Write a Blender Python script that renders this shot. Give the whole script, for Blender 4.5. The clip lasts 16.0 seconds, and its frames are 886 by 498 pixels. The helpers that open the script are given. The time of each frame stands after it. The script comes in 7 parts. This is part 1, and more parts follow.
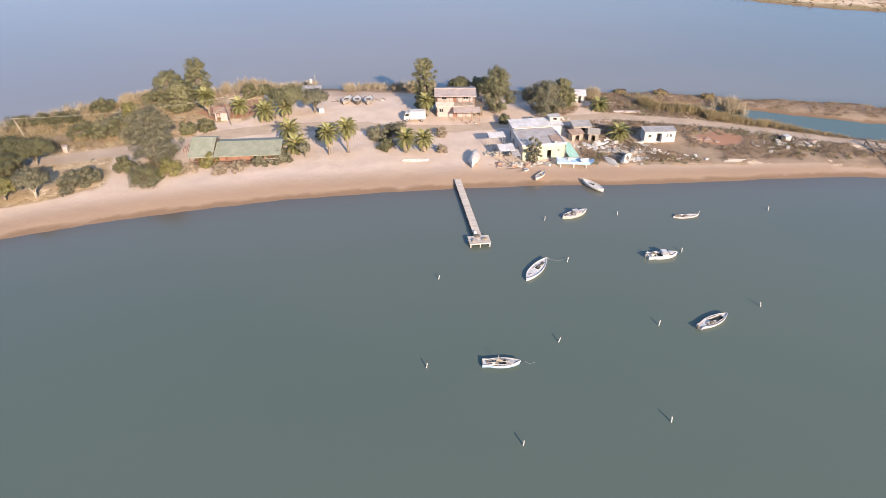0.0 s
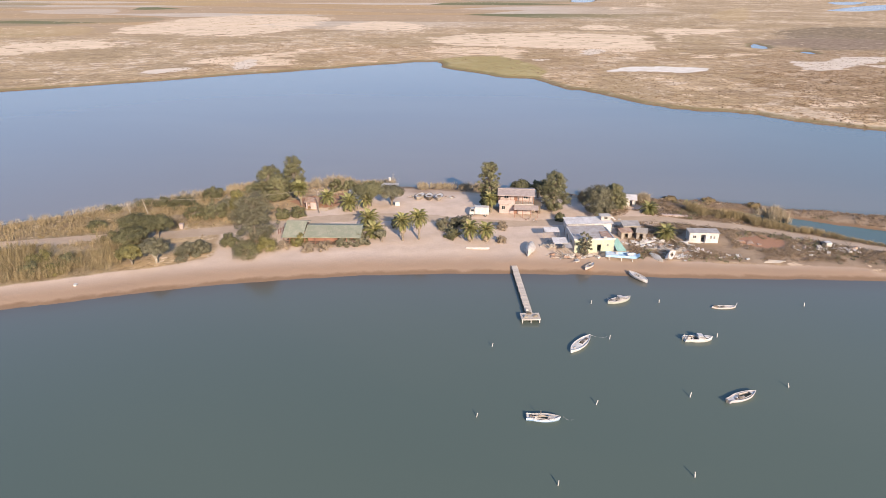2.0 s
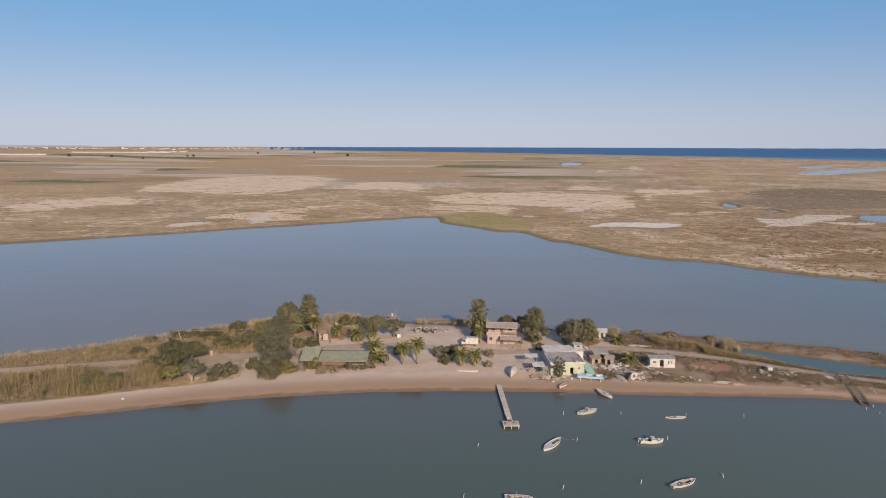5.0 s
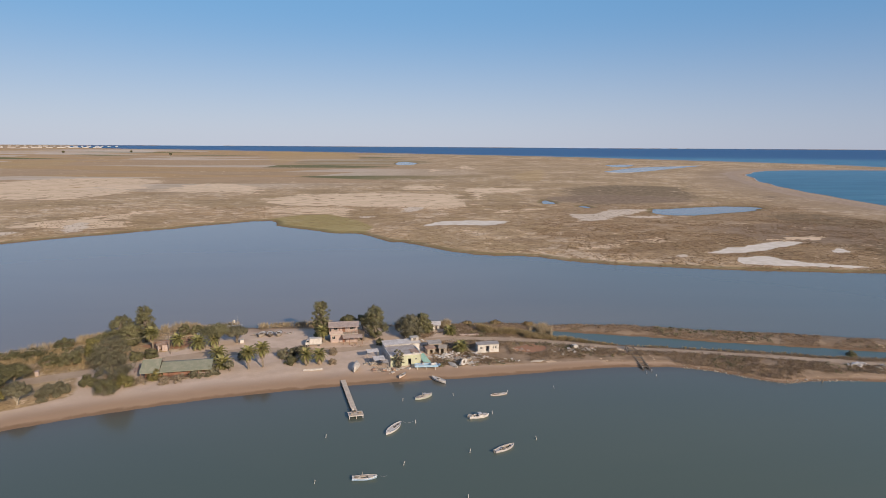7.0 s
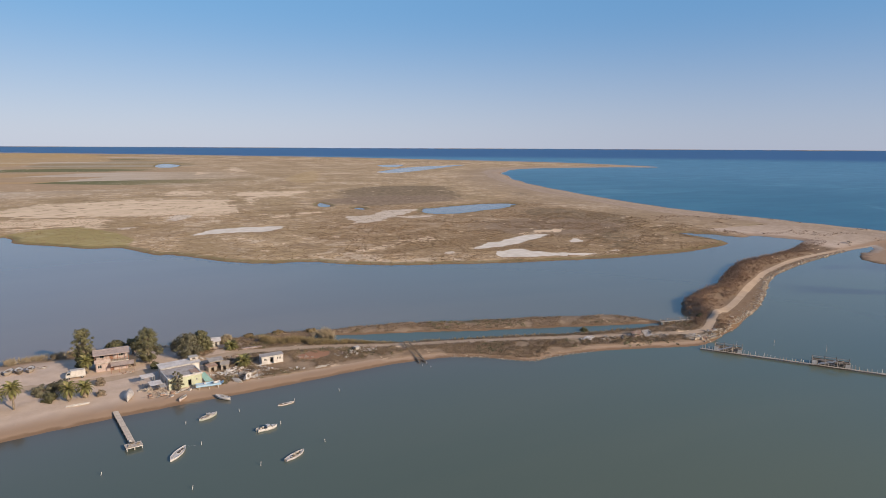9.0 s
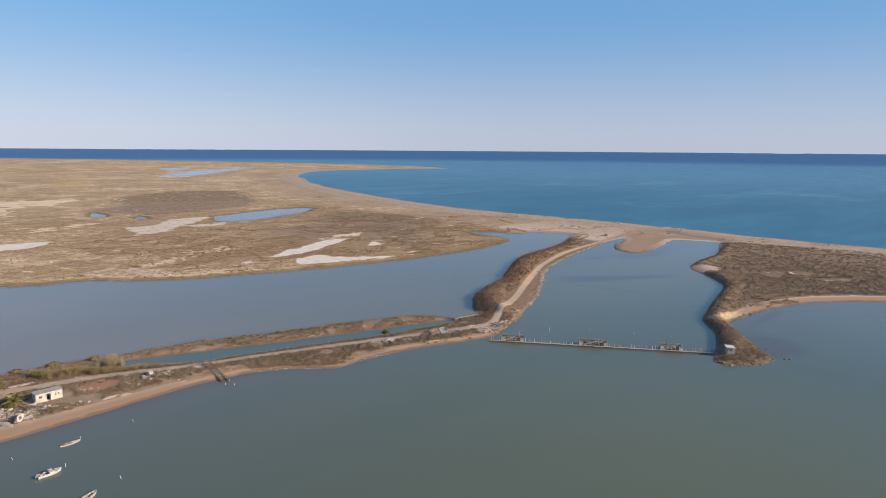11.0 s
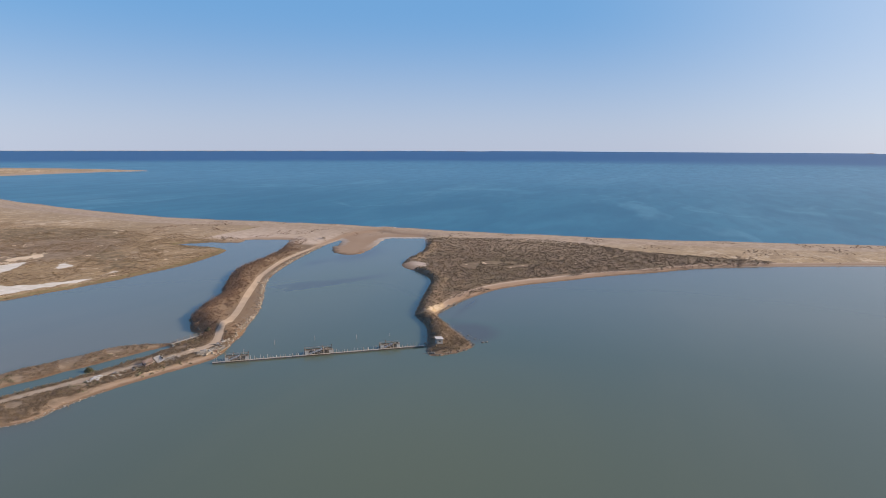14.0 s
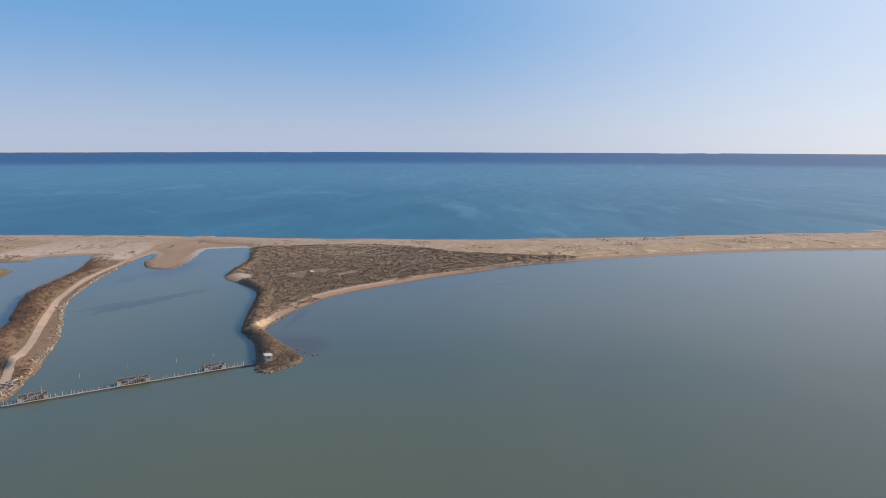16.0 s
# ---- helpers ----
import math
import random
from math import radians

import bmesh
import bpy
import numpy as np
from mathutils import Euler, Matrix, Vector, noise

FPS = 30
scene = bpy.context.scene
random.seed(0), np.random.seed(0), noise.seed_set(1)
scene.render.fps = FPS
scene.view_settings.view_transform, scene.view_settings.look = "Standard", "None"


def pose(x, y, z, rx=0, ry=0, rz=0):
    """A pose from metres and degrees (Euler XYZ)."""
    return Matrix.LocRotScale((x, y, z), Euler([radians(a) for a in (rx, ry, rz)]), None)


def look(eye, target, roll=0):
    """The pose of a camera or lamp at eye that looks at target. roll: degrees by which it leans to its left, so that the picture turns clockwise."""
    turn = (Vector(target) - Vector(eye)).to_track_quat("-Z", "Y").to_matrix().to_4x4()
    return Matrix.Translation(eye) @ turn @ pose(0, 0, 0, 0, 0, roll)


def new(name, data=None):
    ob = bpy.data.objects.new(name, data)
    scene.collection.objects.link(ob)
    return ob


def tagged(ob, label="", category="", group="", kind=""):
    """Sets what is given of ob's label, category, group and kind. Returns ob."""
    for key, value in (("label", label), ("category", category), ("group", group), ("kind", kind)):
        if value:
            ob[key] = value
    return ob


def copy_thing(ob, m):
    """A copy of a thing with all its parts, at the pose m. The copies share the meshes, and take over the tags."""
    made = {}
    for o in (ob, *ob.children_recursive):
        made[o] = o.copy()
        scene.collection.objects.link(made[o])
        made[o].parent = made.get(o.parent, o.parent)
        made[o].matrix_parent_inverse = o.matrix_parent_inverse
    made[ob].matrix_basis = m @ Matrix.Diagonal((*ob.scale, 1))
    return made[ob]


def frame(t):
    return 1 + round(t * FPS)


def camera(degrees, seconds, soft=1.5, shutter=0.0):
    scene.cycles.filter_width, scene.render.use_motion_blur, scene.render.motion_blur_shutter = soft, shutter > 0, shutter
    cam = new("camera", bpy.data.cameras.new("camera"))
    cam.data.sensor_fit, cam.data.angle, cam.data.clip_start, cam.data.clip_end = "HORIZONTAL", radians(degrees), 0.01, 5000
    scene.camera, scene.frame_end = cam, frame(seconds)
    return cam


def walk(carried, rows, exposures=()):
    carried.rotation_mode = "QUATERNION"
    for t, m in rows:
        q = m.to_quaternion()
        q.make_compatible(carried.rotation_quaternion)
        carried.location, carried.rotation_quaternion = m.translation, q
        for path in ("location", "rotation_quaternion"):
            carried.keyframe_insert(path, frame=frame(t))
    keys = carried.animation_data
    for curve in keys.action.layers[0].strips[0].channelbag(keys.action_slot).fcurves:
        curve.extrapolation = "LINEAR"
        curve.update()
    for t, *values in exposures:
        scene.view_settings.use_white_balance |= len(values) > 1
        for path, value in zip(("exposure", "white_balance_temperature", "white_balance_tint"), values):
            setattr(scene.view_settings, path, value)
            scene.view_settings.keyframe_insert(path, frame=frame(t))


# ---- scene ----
cam = camera(69.7, 16.0, 0.65)
PATH = [
    (0, (-0.597, 31.198, 54.948), (-0.632, 32.884, 53.873), -0.2),
    (0.5, (-0.286, 27.695, 55.379), (-0.394, 29.382, 54.310), -0.3),
    (1, (0.028, 24.016, 55.941), (-0.158, 25.743, 54.951), -0.4),
    (1.5, (0.459, 20.225, 56.508), (0.238, 21.996, 55.604), -0.2),
    (2, (0.993, 16.120, 57.083), (0.753, 17.947, 56.304), -0.1),
    (2.5, (1.581, 11.758, 57.708), (1.326, 13.622, 57.031), -0.0),
    (3, (2.205, 7.227, 58.325), (1.932, 9.134, 57.787), 0.0),
    (3.5, (2.832, 2.774, 58.829), (2.556, 4.708, 58.400), 0.1),
    (3.7, (3.091, 1.062, 58.996), (2.813, 3.007, 58.621), 0.1),
    (5.8, (6.172, -16.485, 60.622), (5.999, -14.518, 60.302), 0.1),
    (6, (6.187, -17.612, 60.956), (6.062, -15.643, 60.630), 0.2),
    (6.5, (6.054, -20.257, 61.925), (6.111, -18.284, 61.602), 0.2),
    (7, (5.659, -22.887, 63.060), (5.909, -20.930, 62.735), 0.4),
    (7.5, (5.104, -25.162, 64.129), (5.546, -23.238, 63.804), 0.4),
    (8, (4.573, -27.088, 65.103), (5.179, -25.210, 64.779), 0.5),
    (8.5, (4.076, -28.874, 66.102), (4.838, -27.054, 65.779), 0.4),
    (9, (3.553, -30.480, 67.172), (4.458, -28.726, 66.850), 0.4),
    (9.2, (3.305, -31.045, 67.604), (4.267, -29.321, 67.281), 0.5),
    (11.3, (-0.344, -35.521, 71.395), (1.122, -34.197, 71.080), 0.4),
    (11.5, (-0.706, -35.836, 71.827), (0.798, -34.556, 71.511), 0.3),
    (12, (-1.601, -36.477, 72.821), (0.001, -35.321, 72.507), 0.3),
    (12.5, (-2.306, -37.016, 73.725), (-0.633, -35.966, 73.411), 0.3),
    (13, (-2.841, -37.464, 74.721), (-1.089, -36.551, 74.408), 0.3),
    (13.5, (-3.223, -37.764, 75.801), (-1.419, -36.960, 75.486), 0.3),
    (14, (-3.590, -37.981, 76.810), (-1.727, -37.322, 76.496), 0.3),
    (14.5, (-3.932, -38.126, 77.778), (-2.033, -37.583, 77.465), 0.3),
    (15, (-4.131, -38.128, 78.784), (-2.194, -37.738, 78.471), 0.3),
    (15.5, (-4.309, -38.149, 79.753), (-2.352, -37.880, 79.441), 0.4),
    (16, (-4.667, -38.675, 80.827), (-2.696, -38.539, 80.516), 0.2),
]
walk(cam, [(t, look(eye, target, roll)) for t, eye, target, roll in PATH],
     [(0, 0.92, 6700, 15), (1, 0.9, 6700, 15), (2, 0.68, 6750, 15), (3.5, 0.1, 6880, 15), (6, -0.05, 6950, 13), (9, 0.05, 6980, 13), (12, 0.27, 7000, 13), (16, 0.2, 6700, 12)])


# ---- daylight ----
SUN_UP, SUN_TURN = radians(22.5), radians(155)      # height, and turn clockwise from +y
TO_SUN = Vector((math.sin(SUN_TURN) * math.cos(SUN_UP), math.cos(SUN_TURN) * math.cos(SUN_UP), math.sin(SUN_UP)))
world = bpy.data.worlds.new("sky")
scene.world = world
world.use_nodes = True
wn, wl = world.node_tree.nodes, world.node_tree.links
sky = wn.new("ShaderNodeTexSky")
sky.sky_type, sky.sun_disc = "NISHITA", False
sky.sun_elevation, sky.sun_rotation = SUN_UP, SUN_TURN
sky.altitude, sky.air_density, sky.dust_density, sky.ozone_density = 60, 1.0, 0.45, 3.0
way = wn.new("ShaderNodeSeparateXYZ")
place = wn.new("ShaderNodeTexCoord")
wl.new(place.outputs["Generated"], way.inputs[0])


def sky_ramp(socket, lo, hi):
    m = wn.new("ShaderNodeMapRange")
    m.interpolation_type = "SMOOTHSTEP"
    m.inputs[1].default_value, m.inputs[2].default_value = lo, hi
    wl.new(socket, m.inputs[0])
    return m.outputs[0]


def sky_mix(fac, a, b, blend="MIX"):
    m = wn.new("ShaderNodeMix")
    m.data_type, m.blend_type = "RGBA", blend
    for s, v in ((m.inputs[0], fac), (m.inputs[6], a), (m.inputs[7], b)):
        if isinstance(v, bpy.types.NodeSocket):
            wl.new(v, s)
        else:
            s.default_value = (*v, 1) if isinstance(v, tuple) else v
    return m.outputs[2]


# clear air: pale lilac haze low down, blue above, whiter towards the sun
haze = sky_mix(sky_ramp(way.outputs[2], -0.02, 0.21), (0.475, 0.56, 0.73), (0.155, 0.39, 0.725))
haze = sky_mix(sky_ramp(way.outputs[2], 0.18, 0.9), haze, (0.07, 0.20, 0.50))
dot = wn.new("ShaderNodeVectorMath")
dot.operation = "DOT_PRODUCT"
wl.new(place.outputs["Generated"], dot.inputs[0])
dot.inputs[1].default_value = TO_SUN
haze = sky_mix(sky_ramp(dot.outputs["Value"], -0.15, -0.95), sky_mix(1.0, haze, (0.86, 0.88, 0.91), "MULTIPLY"), sky_mix(1.0, haze, (1.10, 1.09, 1.07), "MULTIPLY"))
haze = sky_mix(sky_ramp(dot.outputs["Value"], 0.28, 1.25), haze, (0.82, 0.87, 0.96))
dim = sky_mix(1.0, sky.outputs[0], (0.085, 0.085, 0.085), "MULTIPLY")
wl.new(sky_mix(0.85, dim, haze), wn["Background"].inputs[0])
wn["Background"].inputs[1].default_value = 1.0
sun = new("sun", bpy.data.lights.new("sun", "SUN"))
sun.data.energy, sun.data.angle, sun.data.color = 5.0, radians(0.5), (1.0, 0.86, 0.67)
sun.matrix_world = look(TO_SUN * 300, (0, 0, 0))


# ---- materials ----
class Nodes:
    """Short names for building a node material."""

    def __init__(self, name, rough=0.8, metal=0.0):
        self.mat = bpy.data.materials.new(name)
        self.mat.use_nodes = True
        self.n, self.l = self.mat.node_tree.nodes, self.mat.node_tree.links
        self.bsdf = self.n["Principled BSDF"]
        self.bsdf.inputs["Roughness"].default_value = rough
        self.bsdf.inputs["Metallic"].default_value = metal
        self.co = self.n.new("ShaderNodeNewGeometry").outputs["Position"]

    def put(self, socket, value):
        if isinstance(value, bpy.types.NodeSocket):
            self.l.new(value, socket)
        elif isinstance(value, (tuple, list)) and len(value) == 3 and socket.type == "RGBA":
            socket.default_value = (*value, 1)
        else:
            socket.default_value = value

    def stretch(self, sx, sy, sz, turn=0.0, co=None):
        m = self.n.new("ShaderNodeMapping")
        self.l.new(co or self.co, m.inputs[0])
        m.inputs["Scale"].default_value, m.inputs["Rotation"].default_value = (sx, sy, sz), (0, 0, turn)
        return m.outputs[0]

    def noise(self, scale, detail=4, rough=0.55, co=None, warp=0.0):
        t = self.n.new("ShaderNodeTexNoise")
        self.l.new(co or self.co, t.inputs["Vector"])
        t.inputs["Scale"].default_value, t.inputs["Detail"].default_value = scale, detail
        t.inputs["Roughness"].default_value, t.inputs["Distortion"].default_value = rough, warp
        return t.outputs[0]

    def cells(self, scale, co=None, colour=True):
        t = self.n.new("ShaderNodeTexVoronoi")
        self.l.new(co or self.co, t.inputs["Vector"])
        t.inputs["Scale"].default_value = scale
        return t.outputs["Color" if colour else "Distance"]

    def math(self, op, a, b=0.0, c=0.0):
        m = self.n.new("ShaderNodeMath")
        m.operation = op
        for s, v in zip(m.inputs, (a, b, c)):
            self.put(s, v)
        return m.outputs[0]

    def ramp(self, fac, lo, hi, out0=0.0, out1=1.0):
        m = self.n.new("ShaderNodeMapRange")
        m.interpolation_type = "SMOOTHSTEP"
        for s, v in zip(m.inputs, (fac, lo, hi, out0, out1)):
            self.put(s, v)
        return m.outputs[0]

    def mix(self, fac, a, b, blend="MIX"):
        m = self.n.new("ShaderNodeMix")
        m.data_type, m.blend_type = "RGBA", blend
        self.put(m.inputs[0], fac)
        self.put(m.inputs[6], a)
        self.put(m.inputs[7], b)
        return m.outputs[2]

    def attr(self, name):
        a = self.n.new("ShaderNodeAttribute")
        a.attribute_name = name
        return a.outputs["Fac"]

    def random(self, island=False):
        if island:
            return self.n.new("ShaderNodeNewGeometry").outputs["Random Per Island"]
        return self.n.new("ShaderNodeObjectInfo").outputs["Random"]

    def bump(self, height, strength=0.3, distance=0.05):
        b = self.n.new("ShaderNodeBump")
        b.inputs["Strength"].default_value, b.inputs["Distance"].default_value = strength, distance
        self.put(b.inputs["Height"], height)
        self.l.new(b.outputs[0], self.bsdf.inputs["Normal"])

    def done(self, colour, rough=None):
        self.put(self.bsdf.inputs["Base Color"], colour)
        if rough is not None:
            self.put(self.bsdf.inputs["Roughness"], rough)
        return self.mat


def plain(name, a, b=None, rough=0.75, metal=0.0, grain=6.0, stain=0.7, bump=0.25, island=False):
    """A worn surface: two tones by broad stains and fine grain."""
    k = Nodes(name, rough, metal)
    b = b or tuple(c * 0.7 for c in a)
    broad = k.ramp(k.noise(stain, 4), 0.35, 0.7)
    fine = k.noise(grain, 5, 0.65)
    col = k.mix(broad, a, b)
    col = k.mix(k.ramp(fine, 0.3, 0.75, 0.0, 0.35), col, tuple(c * 0.5 for c in b))
    if island:
        col = k.mix(k.math("MULTIPLY", k.random(True), 0.45), col, tuple(c * 0.45 for c in a))
    k.bump(fine, bump, 0.02)
    return k.done(col)


def boards(name, a, b, along=(1, 0, 0), rough=0.85):
    """Weathered timber with grain and tone that differs from board to board."""
    k = Nodes(name, rough)
    tex = k.n.new("ShaderNodeTexCoord").outputs["Object"]
    s = tuple(0.6 if c else 14.0 for c in along)
    grain = k.noise(1.0, 5, 0.7, k.stretch(*s, co=tex))
    col = k.mix(k.ramp(grain, 0.3, 0.7), a, b)
    col = k.mix(k.math("MULTIPLY", k.random(True), 0.5), col, tuple(c * 0.55 for c in b))
    k.bump(grain, 0.4, 0.02)
    return k.done(col)


def leafage(name, dark, light, dry=(0.2, 0.16, 0.08), dryness=0.15, clump=0.5):
    """Leaves: tone by leaf and by clump, a little light through them."""
    k = Nodes(name, 0.6)
    col = k.mix(k.ramp(k.random(True), 0.0, 1.0, 0.2, 0.8), dark, light)
    col = k.mix(k.ramp(k.noise(clump, 3), 0.35, 0.7, 0.0, 0.6), col, tuple(c * 1.25 for c in light))
    col = k.mix(k.ramp(k.noise(0.9, 2), 0.75 - dryness, 0.95 - dryness), col, dry)
    k.bsdf.inputs["Specular IOR Level"].default_value = 0.25
    k.bsdf.inputs["Subsurface Weight"].default_value = 0.0
    return k.done(col)


# ---- the plan: shores, pans and tracks, in metres ----
def chain(text):
    return np.array([[float(v) for v in p.split(",")] for p in text.split()])


def smooth(points, closed=True, steps=5, rough=0.0, seed=3):
    """A curve through the points, with a little natural unevenness."""
    p, out = np.asarray(points, float), []
    n = len(p)
    for i in range(n if closed else n - 1):
        if closed:
            a, b, c, d = (p[(i + k - 1) % n] for k in range(4))
        else:
            a, b, c, d = (p[min(max(i + k - 1, 0), n - 1)] for k in range(4))
        for s in range(steps):
            t = s / steps
            out.append(0.5 * (2 * b + (c - a) * t + (2 * a - 5 * b + 4 * c - d) * t * t + (3 * b - a - 3 * c + d) * t ** 3))
    out = np.array(out if closed else out + [p[-1]])
    if rough:
        rng = np.random.default_rng(seed)
        step = np.linalg.norm(np.roll(out, -1, 0) - out, axis=1, keepdims=True)
        out += rng.normal(0, 1, out.shape) * np.minimum(rough, step * 0.18)
    return out


def signed(poly, x, y):
    """Distance to a closed outline, negative inside."""
    x, y = x.ravel(), y.ravel()
    best, inside = np.full(x.size, 1e12), np.zeros(x.size, bool)
    for (ax, ay), (bx, by) in zip(poly, np.roll(poly, -1, 0)):
        dx, dy = bx - ax, by - ay
        t = np.clip(((x - ax) * dx + (y - ay) * dy) / max(dx * dx + dy * dy, 1e-9), 0, 1)
        np.minimum(best, (x - ax - t * dx) ** 2 + (y - ay - t * dy) ** 2, out=best)
        if ay != by:
            inside ^= ((ay > y) != (by > y)) & (x < dx * (y - ay) / dy + ax)
    best = np.sqrt(best)
    return np.where(inside, -best, best)


def along(line, x, y):
    """Distance to an open line."""
    x, y = x.ravel(), y.ravel()
    best = np.full(x.size, 1e12)
    for (ax, ay), (bx, by) in zip(line[:-1], line[1:]):
        dx, dy = bx - ax, by - ay
        t = np.clip(((x - ax) * dx + (y - ay) * dy) / max(dx * dx + dy * dy, 1e-9), 0, 1)
        np.minimum(best, (x - ax - t * dx) ** 2 + (y - ay - t * dy) ** 2, out=best)
    return np.sqrt(best)


NEAR_R, EDGE_R, DIP = 1800.0, 4600.0, 0.0041


def crest(x, y):
    """The height by which the curve towards the horizon is reckoned: lower over the plain, higher over the sea."""
    turn = np.degrees(np.arctan2(x, np.maximum(y, 1e-6) * (y > 0) + y * (y <= 0)))
    return 61 + 15 * np.clip((turn - 20) / 60, 0, 1)


def lift(x, y):
    """The far country rises a little, so that the horizon lies where 20 km would put it."""
    r = np.hypot(x, y)
    h = crest(x, y)
    u = np.clip((r - NEAR_R) / (EDGE_R - NEAR_R), 0, 1)
    start = h / NEAR_R
    power = start / NEAR_R * (EDGE_R - NEAR_R) / (start - DIP)
    dip = DIP + (start - DIP) * (1 - u) ** power
    return np.where(r > NEAR_R, h - r * dip, 0.0)


def drawn_in(p):
    """A far place of the map, drawn in to where the risen sheet shows it."""
    p = np.asarray(p, float)
    r = np.hypot(p[:, 0], p[:, 1])
    h = crest(p[:, 0], p[:, 1])
    start = h / NEAR_R
    power = start / NEAR_R * (EDGE_R - NEAR_R) / (start - DIP)
    u = 1 - np.clip((h / r - DIP) / (start - DIP), 0, 1) ** (1 / power)
    return p * np.where(r > NEAR_R, (NEAR_R + u * (EDGE_R - NEAR_R)) / r, 1)[:, None]


FRONT_SHORE = chain("-1400,-420 -600,-60 -300,25 -170,78 -130,96 -101,108 -75,119.5 -56,127 -35,133 -18,136.3 -1,138.5 16,140 33,141 "
                    "44,141.8 59,143.4 78,144.8 89,143.6 96,142.6 105,138 117,128.5 127,128.5 141,127 159,122 174,117 184,116.5")
DIKE_FRONT = chain("206,124.5 220,131 240,140 261,152 277,162.5 302,178 332,190.5 381,204.7 431,215.8 472,220.5 500,223 524,212 514,190 507,163")
SPIT_SHORE = chain("467,143 431,132 412,130 390,129 372,122 358,104 338,90 308,82 277,74 262,69 247,58 228,50 214,45 211,41 217,35 227,31 "
                   "237,38 253,51 266,60 280,59.5 303,56.5 328,48.5 342,39 354,29 370,13 389,-5 414,-35 435,-58 456,-96 494,-188 523,-285 540,-400")
FRONT = smooth(np.vstack([FRONT_SHORE, DIKE_FRONT, SPIT_SHORE, chain("600,-900 500,-2000 -1200,-2200 -1900,-900")]), rough=0.12)
DIKE_BACK = chain("203,139 206,147 211,153 226,165 250,174 270,184 290,196 317,211 345,219 384,229 408,238 440,253 450,262")
BACK = smooth(np.vstack([
    chain("-1000,-200 -600,-25 -310,55 -180,118 -135,148 -117,161 -93,180 -72,192 -55,197 -37,196 -13,196 14,194 44,194 70,190 95,186.5 116,180 140,172.5 "
          "160,166 178,159 186,150 190,143"), DIKE_BACK,
    chain("440,290 422,289 416,311 398,327 394,307 394,289 382,270 323,258 258,264 205,276 157,291 130,303 115,313 100,328 76,333 51,356 32,385 22,390 "
          "5,427 -14,432 -35,453 -58,476 -70,512 -105,491 -141,460 -205,409 -259,366 -307,331 -420,250 -700,40 -1200,-300")]), rough=0.8)
CANAL = smooth(chain("50,186 60,184.5 67,183 80,178 98,172.5 112,167 130,161 164,150 184,143.5 182,140.5 155,144 125,153 105,159 93,162 81,166.5 70,172 58,178 49,182"), rough=0.3)
SEA = smooth(drawn_in(np.vstack([
    chain("800,-2500 690,-600 654,-436 622,-278 592,-164 565,-33 560,95 561,255 556,350 550,450 559,530 609,741 715,1040 790,1180 864,1320 1062,1534 1257,1572 "
          "1458,1564 1620,1540 1640,2062 1409,2607 1100,3334 600,3924 8,4624 -1254,5751 -2209,6468 -3600,8500 -5000,13000"),
    chain("-9000,50000 30000,60000 60000,20000 60000,-20000 20000,-60000 3000,-6000")])), rough=2.0)
PONDS = [smooth(chain(t), rough=1.5) for t in (
    "285,566 308,585 384,607 418,592 388,560 329,533 292,524 278,540", "208,680 216,686 215,652 207,640 201,650", "229,617 238,618 236,598 230,600",
    "619,1517 825,1767 941,1827 1076,1882 888,1693 654,1433 586,1428", "787,1952 874,1946 772,1783 739,1793", "116,2083 156,2202 184,2069 147,1904 114,1929")]
SALT = [smooth(chain(t), rough=1.0) for t in (
    "49,461 79,491 122,487 107,461 83,464 54,461", "209,327 237,341 267,358 289,361 290,354 248,330 221,321 211,322",
    "207,291 221,307 235,310 237,298 252,285 268,274 246,277 224,283", "291,328 298,331 295,318 286,319")]
CRUST = [smooth(chain(t), rough=1.5) for t in (
    "-204,448 -215,492 -206,497 -191,458 -195,437", "-257,416 -243,446 -229,444 -239,416", "43,583 54,612 67,598 48,557", "-2,530 17,526 9,515",
    "192,537 216,536 243,570 289,571 256,536 228,511 200,482 185,492", "232,519 278,513 248,498", "281,279 294,281 291,277 281,277",
    "181,315 187,319 193,320 185,310", "185,285 200,288 191,282", "603,1478 780,1669 644,1409 572,1393")]
PANS = [smooth(chain(t), rough=3) for t in (
    "-97,718 -54,777 23,790 120,766 118,689 108,605 74,589 43,593 0,621 -53,625 -89,650", "-85,621 -26,604 -5,604 -3,576 -6,529 -20,528 -27,546 -77,561",
    "139,840 182,880 254,875 210,804 160,768 142,693 136,711 145,792", "52,868 85,942 123,904 103,839", "-254,831 -223,995 -150,935 -128,798 -175,816",
    "-488,746 -540,950 -506,1132 -338,1106 -286,884 -299,750 -340,701 -400,735", "-259,476 -232,521 -201,574 -151,617 -189,539 -168,479 -191,458",
    "-495,545 -468,627 -444,648 -380,590 -411,531 -436,498", "277,373 305,382 325,380 301,360 281,364", "129,345 150,354 181,377 208,381 203,369 177,360 151,347",
    "159,1469 181,1584 193,1481 171,1410", "278,1782 320,1856 293,1619 260,1533", "125,561 178,587 176,572 137,551",
    "387,87 395,79 383,75 376,80", "401,76 408,68 399,65 393,73", "391,59 402,47 393,46 387,56", "334,55 355,38 380,17 370,19 337,40 327,52")]
DUSKY = [smooth(chain(t), rough=3) for t in (
    "245,714 309,878 395,940 479,895 446,774 390,672 330,639 252,618 234,655", "372,514 415,535 437,487 437,419 297,272 309,332 317,399 341,461", "525,742 528,718 497,678 493,705")]
